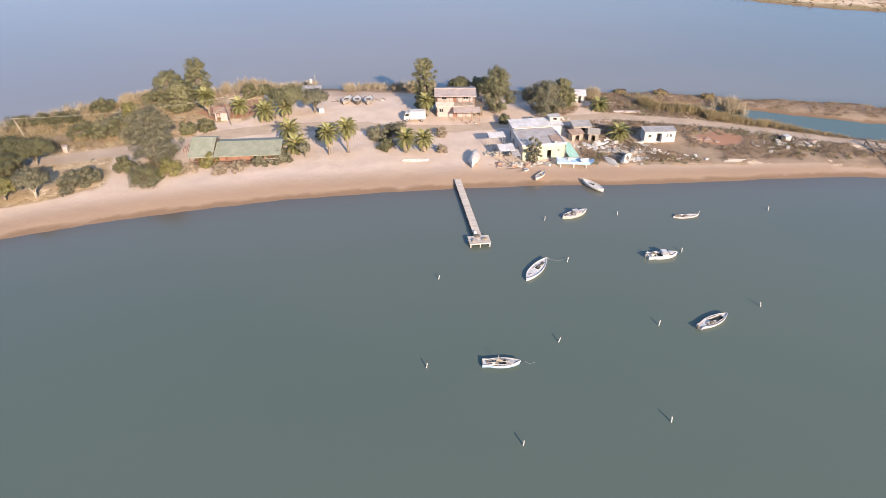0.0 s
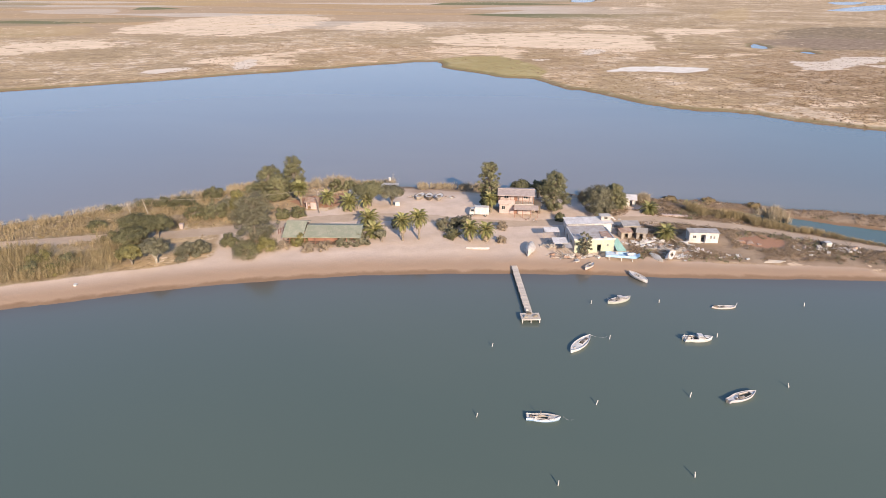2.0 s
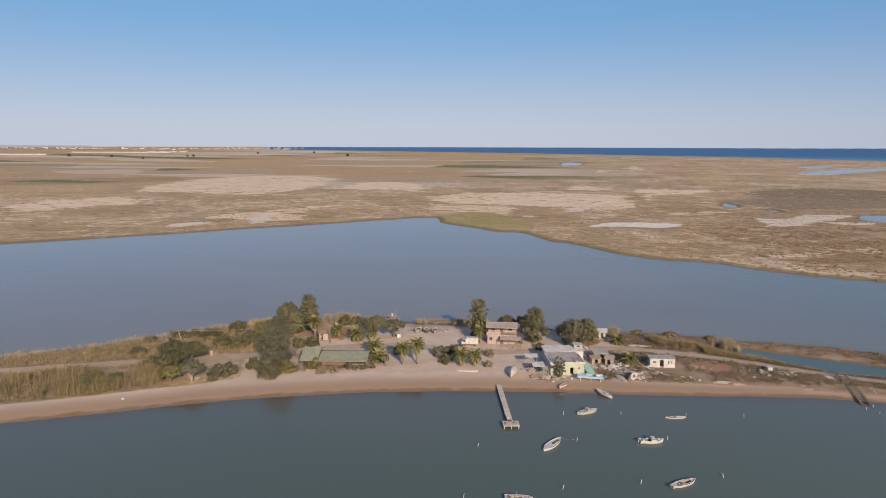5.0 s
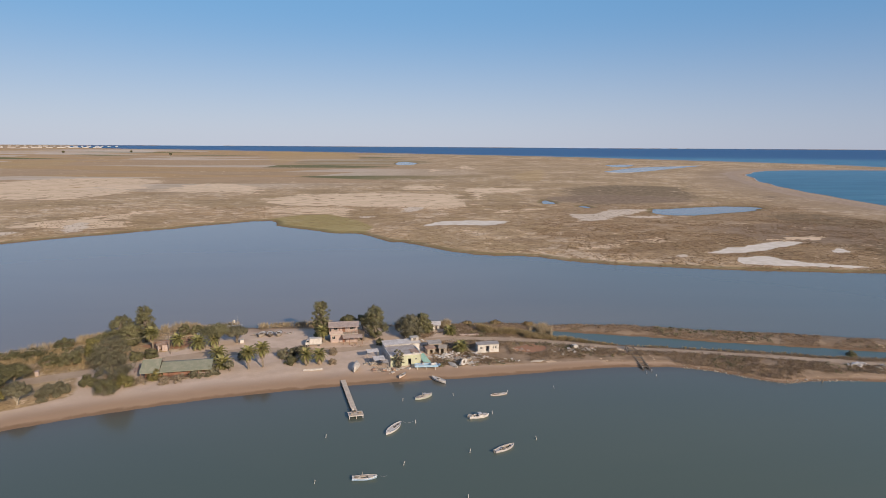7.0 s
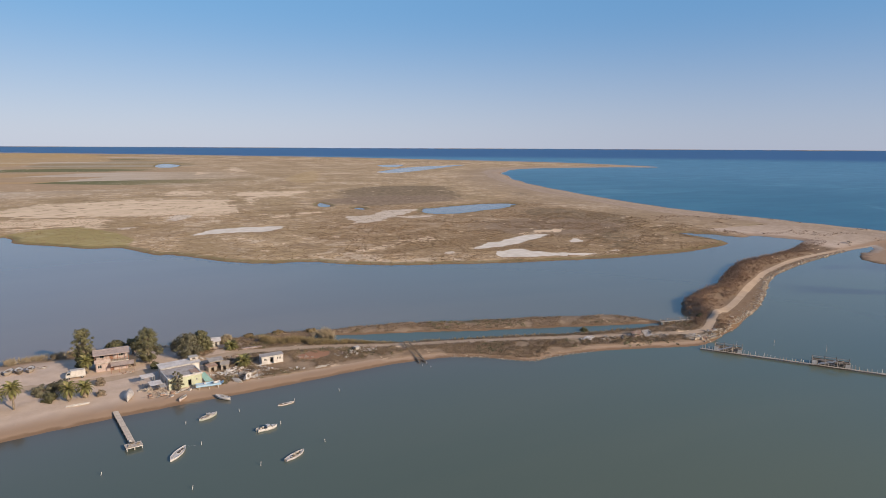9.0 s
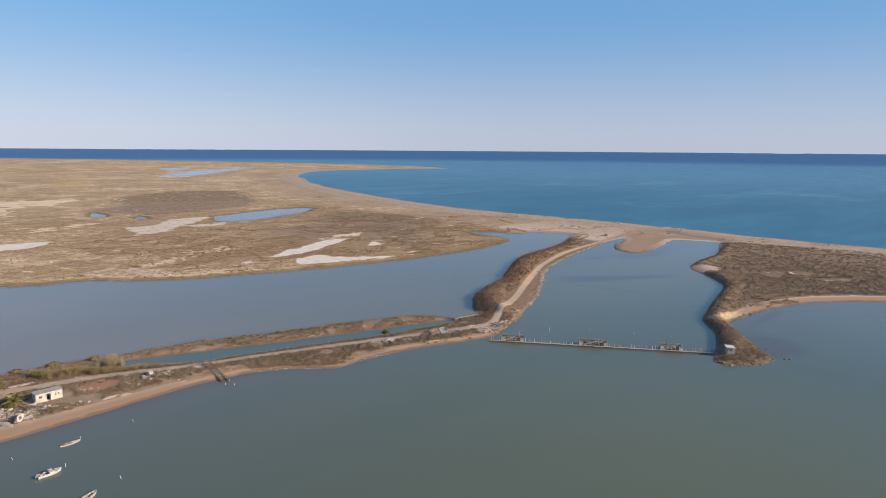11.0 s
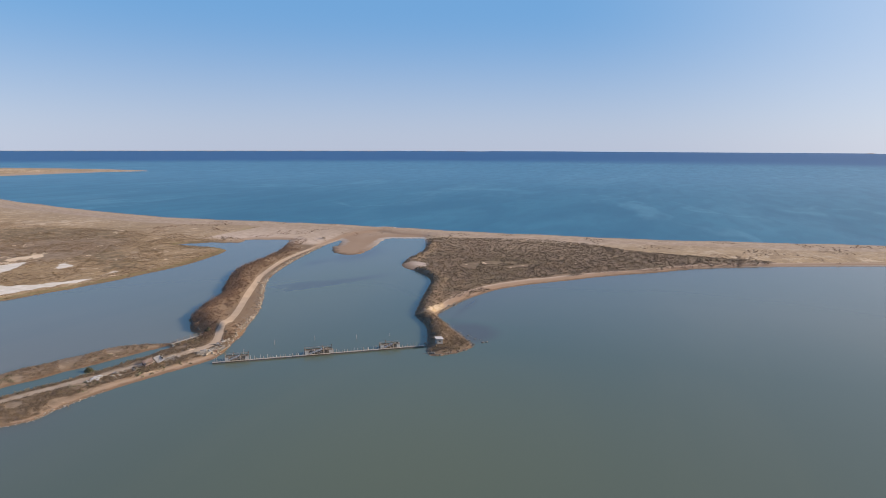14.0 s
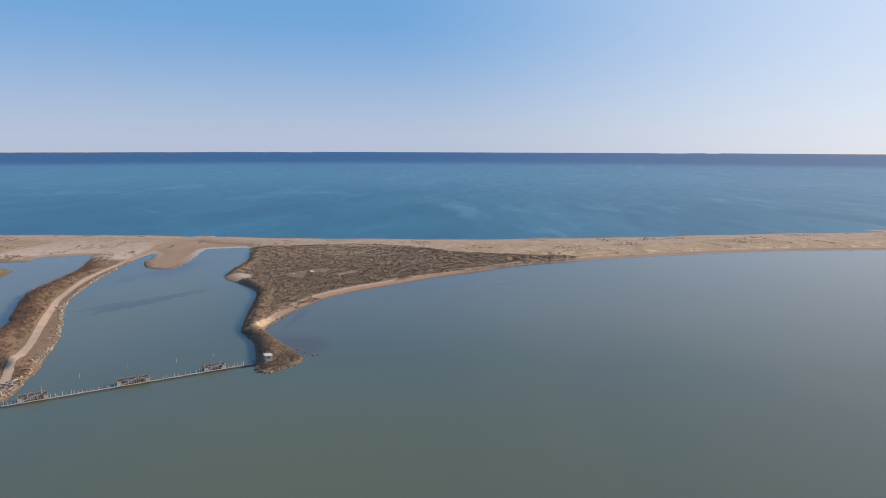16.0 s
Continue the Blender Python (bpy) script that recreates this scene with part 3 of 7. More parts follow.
    col = k.mix(k.math("MULTIPLY", k.attr("ridge"), k.ramp(mid, 0.3, 0.65, 0.55, 0.9)), col, (0.335, 0.245, 0.172))
    col = k.mix(k.math("MULTIPLY", k.attr("damp"), k.ramp(mid, 0.3, 0.65, 0.5, 0.8)), col, (0.345, 0.242, 0.17))
    wet = k.math("ADD", shore, k.math("MULTIPLY", k.math("SUBTRACT", mid, 0.5), 3.0))
    col = k.mix(k.math("MULTIPLY", k.attr("sand"), k.ramp(wet, 3.0, 10.5, 0.95, 0.0)), col, (0.31, 0.208, 0.14))
    col = k.mix(k.ramp(wet, 0.6, 2.0, 0.85, 0.0), col, (0.185, 0.115, 0.07))
    surf = k.math("ABSOLUTE", k.math("SUBTRACT", k.math("ADD", shore, k.math("MULTIPLY", k.math("SUBTRACT", dots, 0.5), 2.5)), 0.8))
    col = k.mix(k.math("MULTIPLY", k.attr("ridge"), k.ramp(surf, 0.5, 1.5, 0.6, 0.0)), col, (0.68, 0.66, 0.64))
    k.bump(k.math("ADD", fine, k.math("MULTIPLY", mid, 3.0)), 0.6, 0.12)
    return k.done(col)


def water_material(name, deep, pale, rough, wave, streaks):
    k = Nodes(name, rough)
    k.bsdf.inputs["IOR"].default_value = 1.33
    broad = k.noise(1.0, 4, 0.5, k.stretch(0.004, 0.011, 0.01, 0.3), warp=0.8)
    col = k.mix(k.ramp(broad, 0.35, 0.7), deep, pale)
    if not streaks:
        col = k.mix(k.attr("turbid"), col, k.mix(k.ramp(broad, 0.35, 0.7), (0.205, 0.174, 0.155), (0.222, 0.187, 0.162)))
        col = k.mix(k.math("MULTIPLY", k.attr("inlet"), 0.8), col, (0.172, 0.165, 0.135))
        col = k.mix(k.math("MULTIPLY", k.attr("rose"), 0.6), col, (0.128, 0.116, 0.108))
        col = k.mix(k.math("MULTIPLY", k.attr("edge"), 0.7), col, (0.10, 0.068, 0.052))
        col = k.mix(k.math("MULTIPLY", k.attr("green"), 0.7), col, (0.118, 0.134, 0.084))
        col = k.mix(k.math("MULTIPLY", k.ramp(k.math("ADD", k.attr("shoal"), k.math("SUBTRACT", broad, 0.5)), 0.3, 0.85), 0.62), col, (0.082, 0.064, 0.062))
        k.bsdf.inputs["Specular IOR Level"].default_value = 0.43
    if streaks:
        # pale and deep follow distance from the map's centre, not depth
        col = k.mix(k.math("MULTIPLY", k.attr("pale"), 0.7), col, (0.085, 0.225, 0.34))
        st = k.noise(1.0, 4, 0.55, k.stretch(0.0009, 0.004, 0.01, -0.45), warp=1.5)
        col = k.mix(k.ramp(st, 0.52, 0.68, 0.0, 0.32), col, (0.11, 0.27, 0.37))
        slick = k.math("ABSOLUTE", k.math("SUBTRACT", k.noise(1.0, 3, 0.5, k.stretch(0.0011, 0.0030, 0.01, -0.3), warp=1.2), 0.5))
        col = k.mix(k.math("MULTIPLY", k.ramp(slick, 0.005, 0.02, 0.38, 0.0), k.ramp(broad, 0.4, 0.6)), col, (0.13, 0.29, 0.38))
    if streaks:
        # the shade of wavelets, put into the colour as darker lines
        chop_shade = k.noise(1.0, 4, 0.6, k.stretch(0.014, 0.045, 0.02, 0.35), warp=0.5)
        col = k.mix(k.ramp(chop_shade, 0.36, 0.6, 0.35, 0.0), col, (0.014, 0.085, 0.155))
        # dark blue past about 2.75 km from the map's centre
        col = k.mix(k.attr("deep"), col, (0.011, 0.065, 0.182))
        k.bsdf.inputs["Specular IOR Level"].default_value = 0.16
    ripple = k.math("ADD", k.noise(wave, 4, 0.6), k.math("MULTIPLY", k.noise(wave * 0.22, 3, 0.5), 1.6))
    k.bump(ripple, 0.12 if streaks else 0.05, 0.05)
    return k.done(col)


GROUND = ground_material()
LAGOON = water_material("lagoon_water", (0.080, 0.106, 0.086), (0.095, 0.116, 0.090), 0.14, 1.4, False)
SEA_WATER = water_material("sea_water", (0.024, 0.123, 0.197), (0.04, 0.165, 0.245), 0.35, 0.9, True)
tagged(sheet("ground", KEEP, GZ, GROUND, ATTRS), "dry tan marsh, pale sand beach and scrubby dike", "ground", kind="structure")
level = lift(GX, GY)
calm = np.min([DIST["front"], DIST["back"], DIST["canal"], DIST["pond"]], 0).reshape(GX.shape)
tagged(sheet("lagoon", KEEP & (calm < np.maximum(9, far_from.reshape(GX.shape) * 0.04)), level, LAGOON, {"turbid": turbid, "shoal": shoal, "green": green, "rose": rose, "edge": edge, "inlet": inlet}, 3), "calm grey-green lagoon water", "water", kind="structure")
open_sea = DIST["sea"].reshape(GX.shape)
# two colour bands of the sea, by distance alone
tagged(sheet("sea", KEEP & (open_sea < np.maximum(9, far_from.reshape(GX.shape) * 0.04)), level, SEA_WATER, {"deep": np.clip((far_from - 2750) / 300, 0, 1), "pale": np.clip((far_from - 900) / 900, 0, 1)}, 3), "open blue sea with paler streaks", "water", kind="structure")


# ---- shaping helpers ----
def heights(x, y):
    x, y = np.atleast_1d(np.asarray(x, float)), np.atleast_1d(np.asarray(y, float))
    return land(x, y)[0]


class Shape:
    """One mesh, put together from simple solids."""

    def __init__(self):
        self.bm = bmesh.new()

    def box(self, x0, y0, z0, x1, y1, z1, bevel=0.0, m=None):
        r = bmesh.ops.create_cube(self.bm, size=1)
        bmesh.ops.scale(self.bm, vec=(x1 - x0, y1 - y0, z1 - z0), verts=r["verts"])
        bmesh.ops.translate(self.bm, vec=((x0 + x1) / 2, (y0 + y1) / 2, (z0 + z1) / 2), verts=r["verts"])
        verts = r["verts"]
        if bevel:
            edges = list({e for v in verts for e in v.link_edges})
            verts = [v for v in bmesh.ops.bevel(self.bm, geom=edges, offset=bevel, segments=1, affect="EDGES")["verts"]]
        if m is not None:
            bmesh.ops.transform(self.bm, matrix=m, verts=list(verts))
        return self

    def tube(self, points, radii, sides=6, caps=True):
        pts = [Vector(p) for p in points]
        radii = radii if isinstance(radii, (list, tuple)) else [radii] * len(pts)
        rings = []
        for i, (p, r) in enumerate(zip(pts, radii)):
            d = (pts[min(i + 1, len(pts) - 1)] - pts[max(i - 1, 0)]).normalized()
            u = d.orthogonal().normalized() if abs(d.z) < 0.95 else Vector((1, 0, 0)).cross(d).normalized()
            v = d.cross(u)
            rings.append([self.bm.verts.new(p + r * (math.cos(a) * u + math.sin(a) * v)) for a in (2 * math.pi * k / sides for k in range(sides))])
        for a, b in zip(rings, rings[1:]):
            for k in range(sides):
                self.bm.faces.new((a[k], a[(k + 1) % sides], b[(k + 1) % sides], b[k]))
        if caps:
            self.bm.faces.new(rings[0][::-1])
            self.bm.faces.new(rings[-1])
        return self

    def beam(self, a, b, w, h=None):
        """A squared timber from a to b."""
        a, b, h = Vector(a), Vector(b), h or w
        m = Matrix.Translation(a) @ (b - a).to_track_quat("X", "Z").to_matrix().to_4x4()
        return self.box(0, -w / 2, -h / 2, (b - a).length, w / 2, h / 2, m=m)

    def slab(self, corners, thick):
        """A sheet through the corners, thickened downwards."""
        top = [self.bm.verts.new(c) for c in corners]
        low = [self.bm.verts.new((c[0], c[1], c[2] - thick)) for c in corners]
        self.bm.faces.new(top)
        self.bm.faces.new(low[::-1])
        for i in range(len(top)):
            j = (i + 1) % len(top)
            self.bm.faces.new((top[j], top[i], low[i], low[j]))
        return self

    def wall(self, x0, y0, x1, y1, z0, z1, thick, holes=()):
        """An upright wall with openings (u0, u1, v0, v1): along from its start, up from its foot."""
        n = math.hypot(x1 - x0, y1 - y0)
        m = pose(x0, y0, z0, 0, 0, math.degrees(math.atan2(y1 - y0, x1 - x0)))
        us = sorted({0, n, *[h[0] for h in holes], *[h[1] for h in holes]})
        vs = sorted({0, z1 - z0, *[h[2] for h in holes], *[h[3] for h in holes]})
        for a, b in zip(us, us[1:]):
            for c, d in zip(vs, vs[1:]):
                if not any(h[0] <= (a + b) / 2 <= h[1] and h[2] <= (c + d) / 2 <= h[3] for h in holes):
                    self.box(a, 0, c, b, thick, d, m=m)
        return self

    def rough(self, amount, seed=1):
        rng = random.Random(seed)
        for v in self.bm.verts:
            v.co += Vector((rng.uniform(-1, 1), rng.uniform(-1, 1), rng.uniform(-1, 1))) * amount
        return self


def part(name, shape, material, parent, label="", soft=False):
    """Links a shape as one mesh under a thing or a part."""
    me = shape
    if isinstance(shape, Shape):
        me = bpy.data.meshes.new(name)
        bmesh.ops.recalc_face_normals(shape.bm, faces=shape.bm.faces[:])
        shape.bm.to_mesh(me)
        shape.bm.free()
    if not me.materials:
        me.materials.append(material)
    if soft:
        me.shade_smooth()
    ob = new(name, me)
    ob.parent = parent
    if label:
        ob["label"] = label
    return ob


def thing(name, label, category, x, y, z=None, turn=0.0, group="", kind=""):
    """An Empty at a thing's base."""
    ob = new(name)
    ob.empty_display_size = 0.3
    if z is None:
        z = float(heights(x, y)[0])
    ob.matrix_world = pose(x, y, z, 0, 0, turn)
    return tagged(ob, label, category, group, kind)


# ---- growth ----
def unit(rng, n):
    v = rng.normal(size=(n, 3))
    return v / np.linalg.norm(v, axis=1, keepdims=True)


def leaves(rng, centres, size, outward=None, loose=0.55, slim=(0.3, 0.5)):
    """Small four-cornered leaves round the centres, facing more or less outward."""
    n = len(centres)
    w = unit(rng, n)
    if outward is not None:
        w = outward / (np.linalg.norm(outward, axis=1, keepdims=True) + 1e-9) + loose * w
        w /= np.linalg.norm(w, axis=1, keepdims=True) + 1e-9
    u = np.cross(w, unit(rng, n))
    u /= np.linalg.norm(u, axis=1, keepdims=True) + 1e-9
    v = np.cross(w, u)
    s = size * rng.uniform(0.6, 1.35, (n, 1))
    a, b = u * s * 0.5, v * s * rng.uniform(*slim, (n, 1))
    co = np.stack([centres - a, centres + b, centres + a, centres - b], 1).reshape(-1, 3)
    return co, np.arange(4 * n).reshape(-1, 4)


def scatter(name, template, at, size, turn, mat, lean=None):
    """Many copies of a small template, joined into one mesh: at (n, 3), size (n,) or (n, 3), turn (n,)."""
    co, faces = template
    n, k = len(at), len(co)
    c, s = np.cos(turn)[:, None], np.sin(turn)[:, None]
    size = np.asarray(size, float)
    size = size[:, None, None] if size.ndim == 1 else size[:, None, :]
    p = co[None] * size
    out = np.stack([p[..., 0] * c - p[..., 1] * s, p[..., 0] * s + p[..., 1] * c, p[..., 2]], -1)
    if lean is not None:
        out[..., :2] += out[..., 2:3] * lean[:, None, :]
    out += at[:, None]
    f = (faces[None] + (np.arange(n) * k)[:, None, None]).reshape(-1, faces.shape[1])
    return from_arrays(name, out.reshape(-1, 3), f, mat)


def join(name, meshes, mat):
    """Several (corners, faces) joined."""
    off, cs, fs = 0, [], []
    for me in meshes:
        co = np.zeros(len(me.vertices) * 3, np.float32)
        me.vertices.foreach_get("co", co)
        idx = np.zeros(len(me.loops), np.int32)
        me.loops.foreach_get("vertex_index", idx)
        cs.append(co.reshape(-1, 3))
        fs.append(idx.reshape(-1, 4) + off)
        off += len(me.vertices)
        bpy.data.meshes.remove(me)
    return from_arrays(name, np.vstack(cs), np.vstack(fs), mat)


def tuft(seed, n, leaf, wide=0.5, high=0.6):
    """A low bush one unit wide: leaves thrown over a flattened dome."""
    rng = np.random.default_rng(seed)
    d = unit(rng, n)
    d[:, 2] = np.abs(d[:, 2])
    r = rng.uniform(0.45, 1.0, (n, 1)) ** 0.6
    c = d * r * np.array([wide, wide, high]) * (1 + 0.3 * np.sin(d[:, :1] * 5 + seed))
    c[:, 2] += 0.03
    return leaves(rng, c, leaf * 1.45, d * 0.6 + np.array([0, 0, 0.5]), 1.1, (0.13, 0.24))


def reed_clump(seed, n, high=2.4, wide=0.5):
    """Upright blades that lean apart, with plumes."""
    rng = np.random.default_rng(seed)
    base = rng.uniform(-wide, wide, (n, 2))
    h = high * rng.uniform(0.65, 1.1, n)
    lean = rng.normal(0, 0.22, (n, 2)) * h[:, None]
    a = rng.uniform(0, math.pi, n)
    w = rng.uniform(0.012, 0.028, n)
    side = np.stack([np.cos(a), np.sin(a)], 1) * w[:, None]
    mid, tip = base + lean * 0.6, base + lean
    co = np.stack([np.c_[base, np.zeros(n)], np.c_[mid + side * 1.4, h * 0.7], np.c_[tip, h], np.c_[mid - side * 1.4, h * 0.7]], 1).reshape(-1, 3)
    return co, np.arange(4 * n).reshape(-1, 4)


BARK = plain("bark", (0.26, 0.21, 0.16), (0.15, 0.12, 0.09), 0.9, grain=9, stain=2.0, bump=0.6)
PALE_BARK = plain("pale_bark", (0.48, 0.42, 0.34), (0.27, 0.22, 0.17), 0.9, grain=9, stain=2.0, bump=0.5)
GUM = leafage("gum_leaves", (0.043, 0.043, 0.021), (0.165, 0.154, 0.082), (0.2, 0.165, 0.075), 0.14, 0.25)
OLIVE = leafage("grey_green_leaves", (0.044, 0.042, 0.026), (0.15, 0.138, 0.09), (0.19, 0.155, 0.10), 0.15, 0.25)
TAMARISK = leafage("dark_green_leaves", (0.035, 0.035, 0.017), (0.118, 0.11, 0.056), (0.16, 0.125, 0.07), 0.12, 0.25)
LIME = leafage("yellow_green_leaves", (0.066, 0.062, 0.022), (0.145, 0.128, 0.05), (0.24, 0.2, 0.07), 0.2)
FROND = leafage("palm_fronds", (0.09, 0.096, 0.036), (0.225, 0.212, 0.088), (0.3, 0.24, 0.13), 0.22)
DRY = leafage("dry_twigs", (0.12, 0.095, 0.065), (0.235, 0.185, 0.13), (0.28, 0.215, 0.155), 0.3)
GOLD = leafage("golden_scrub", (0.11, 0.078, 0.04), (0.22, 0.16, 0.08), (0.27, 0.195, 0.115), 0.25, 0.1)
REED = leafage("reed_blades", (0.18, 0.14, 0.09), (0.33, 0.265, 0.18), (0.42, 0.35, 0.255), 0.25)
GREEN_REED = leafage("greener_reed_blades", (0.135, 0.105, 0.054), (0.26, 0.20, 0.112), (0.34, 0.265, 0.165), 0.22, 0.15)
GOLD_GRASS = leafage("golden_grass", (0.17, 0.125, 0.066), (0.29, 0.215, 0.12), (0.36, 0.28, 0.17), 0.3, 0.12)
FAR_BANK_LEAF = leafage("tan_scrub_twigs", (0.16, 0.11, 0.072), (0.30, 0.212, 0.142), (0.14, 0.095, 0.06), 0.3, 0.14)
BANK_LEAF = leafage("bank_twigs", (0.105, 0.074, 0.047), (0.22, 0.155, 0.102), (0.28, 0.208, 0.14), 0.28, 0.09)
SCRUB_LEAF = leafage("scrub_twigs", (0.115, 0.066, 0.045), (0.215, 0.132, 0.086), (0.30, 0.20, 0.135), 0.25, 0.07)
HEATH_LEAF = leafage("heath_twigs", (0.125, 0.086, 0.058), (0.25, 0.178, 0.12), (0.27, 0.21, 0.12), 0.22, 0.06)
MARSH_TUFT = leafage("marsh_tufts", (0.17, 0.108, 0.062), (0.30, 0.20, 0.12), (0.13, 0.09, 0.05), 0.3, 0.05)


def tree(name, label, x, y, height, radius, leaf_mat, seed, form="broad", bark=BARK, clumps=26, each=95, leaf=0.3, group=""):
    """Trunk and limbs that reach into an uneven crown of clumped leaves."""
    rng = np.random.default_rng(seed)
    radius /= 1.12 if form == "tall" else 1.03
    ob = thing(name, label, "tree" if form != "bush" else "bush", x, y, group=group)
    low = {"broad": 0.30, "tall": 0.09, "bush": 0.06}[form] * height
    d = unit(rng, clumps)
    if form == "tall":
        zc = rng.uniform(0, 1, clumps)
        lobe = rng.uniform(0, 2 * math.pi, clumps)
        wide = radius * (0.42 + 0.52 * np.sin(math.pi * np.clip(zc * 0.86 + 0.14, 0, 1))) * rng.uniform(0.45, 1.0, clumps) * (1 + 0.18 * np.sin(2 * lobe + seed) + 0.12 * np.sin(3 * lobe + 9 * zc))
        c = np.c_[np.cos(lobe) * wide, np.sin(lobe) * wide, low + (height - low - radius * 0.3) * zc]
    else:
        d[:, 2] = np.abs(d[:, 2]) * (1 if form == "bush" else 1.0) - (0.0 if form == "bush" else 0.25)
        r = rng.uniform(0.45, 0.86, (clumps, 1))
        c = d * r * np.array([radius, radius, (height - low) * (0.95 if form == "bush" else 0.62)])
        c[:, 2] += low if form == "bush" else low + (height - low) * 0.42
    c[:, :2] += rng.normal(0, radius * 0.06, (clumps, 2))
    spread = radius * {"tall": 0.2, "broad": 0.2, "bush": 0.26}[form] * rng.uniform(0.6, 1.4, (clumps, 1))
    way = unit(rng, clumps * each)
    off = way * rng.uniform(0.5, 1.08, (clumps * each, 1)) * np.repeat(spread, each, 0) * np.array([1, 1, 0.8])
    pts = np.repeat(c, each, 0) + off
    pts[:, 2] = np.clip(pts[:, 2], 0.05, height)
    middle = np.array([0, 0, (low + height) / 2])
    out = pts - middle
    out /= np.linalg.norm(out, axis=1, keepdims=True) + 1e-9
    co, faces = leaves(rng, pts, leaf, way + 0.45 * out + np.array([0, 0, 0.1]), 0.32)
    trunk = Shape()
    r0 = 0.045 * height ** 0.85 + 0.04
    top = Vector((rng.normal(0, 0.3), rng.normal(0, 0.3), low + (height - low) * (0.7 if form == "tall" else 0.3)))
    trunk.tube([(0, 0, -0.4), (0.05, 0.02, low * 0.5), tuple(top * 0.6), tuple(top)], [r0 * 1.25, r0, r0 * 0.7, r0 * 0.4], 7)
    for i in range(0, clumps, max(2, clumps // 30)):
        s = rng.uniform(0.35, 0.95) if form == "tall" else rng.uniform(0.2, 0.9)
        a, b = top * s, Vector(c[i])
        mid = a.lerp(b, 0.5) + Vector((0, 0, 0.12 * radius))
        trunk.tube([tuple(a), tuple(mid), tuple(b)], [r0 * 0.42, r0 * 0.28, r0 * 0.1], 5, False)
    part("trunk", trunk, bark, ob, soft=True)
    part("crown", from_arrays("crown", co, faces, leaf_mat), leaf_mat, ob)
    return ob


def frond_mesh(seed, length):
    """One feather frond along +x, arching down at its end."""
    rng = np.random.default_rng(seed)
    s = np.linspace(0, 1, 9)
    x, z = length * s * (1 - 0.2 * s), length * (0.30 * s - 0.60 * s ** 2.4)
    verts, faces = [], []
    for i in range(8):
        p, q = np.array((x[i], 0, z[i])), np.array((x[i + 1], 0, z[i + 1]))
        n = len(verts)
        w = 0.035 * (1 - s[i])
        verts += [p + (0, -w, 0), p + (0, w, 0), q + (0, w * 0.8, 0), q + (0, -w * 0.8, 0)]
        faces.append((n, n + 1, n + 2, n + 3))
        for k in range(5):
            b = p + (q - p) * (k / 5)
            long = length * 0.22 * math.sin(math.pi * min(0.97, 0.12 + 0.85 * s[i])) * rng.uniform(0.8, 1.1)
            for side in (-1, 1):
                tip = b + np.array((long * 0.55, side * long * 0.8, -long * rng.uniform(0.15, 0.5)))
                n = len(verts)
                verts += [b, b + (0.10, 0, 0.01), tip, tip - (0.09, 0, 0.0)]
                faces.append((n, n + 1, n + 2, n + 3))
    return from_arrays("frond", np.array(verts), np.array(faces), FROND)


FRONDS = {}


def palm(label, x, y, height, length, count, seed, shaggy=True):
    rng = random.Random(seed)
    ob = thing("palm_tree", label, "palm", x, y, group="palms of the hamlet")
    trunk = Shape()
    bend = rng.uniform(-0.4, 0.4)
    n = max(4, int(height * 3))
    trunk.tube([(bend * (i / n) ** 2, 0, -0.3 + (height + 0.3) * i / n) for i in range(n + 1)],
               [(0.25 if i % 2 else 0.30) * (1 - 0.25 * i / n) + (0.12 if i > n - 3 else 0) for i in range(n + 1)], 8)
    part("trunk", trunk, BARK, ob)
    if height > 1.9:
        g = np.random.default_rng(seed)
        n = 420
        a, z0 = g.uniform(0, 2 * math.pi, n), height - g.uniform(0.0, 0.5, n)
        z1, r1 = np.maximum(z0 - g.uniform(0.8, 2.6, n) * min(1.0, height / 3), 0.15), g.uniform(0.35, 0.8, n)
        u = np.stack([np.cos(a), np.sin(a)], 1)
        v = np.stack([-np.sin(a), np.cos(a)], 1) * 0.15
        at, low = u * 0.24 + np.array([bend, 0]), u * r1[:, None] + np.array([bend, 0])
        co = np.stack([np.c_[at - v * 0.4, z0], np.c_[at + v * 0.4, z0], np.c_[low + v, z1], np.c_[low - v, z1]], 1).reshape(-1, 3)
        part("dead_fronds", from_arrays("dead_fronds", co, np.arange(4 * n).reshape(-1, 4), DRY), DRY, ob, "hanging skirt of dry dead fronds")
    key = round(length, 1)
    if key not in FRONDS:
        FRONDS[key] = [frond_mesh(s, length) for s in (1, 2)]
    for i in range(count):
        f = part("frond", FRONDS[key][i % 2], FROND, ob)
        up = 92 - 118 * (i / count) ** 0.95
        f.matrix_basis = pose(bend, 0, height - 0.05, 0, 0, i * 137.5 + rng.uniform(-9, 9)) @ pose(0.12, 0, 0, rng.uniform(-12, 12), -up + 20, 0)
    return ob


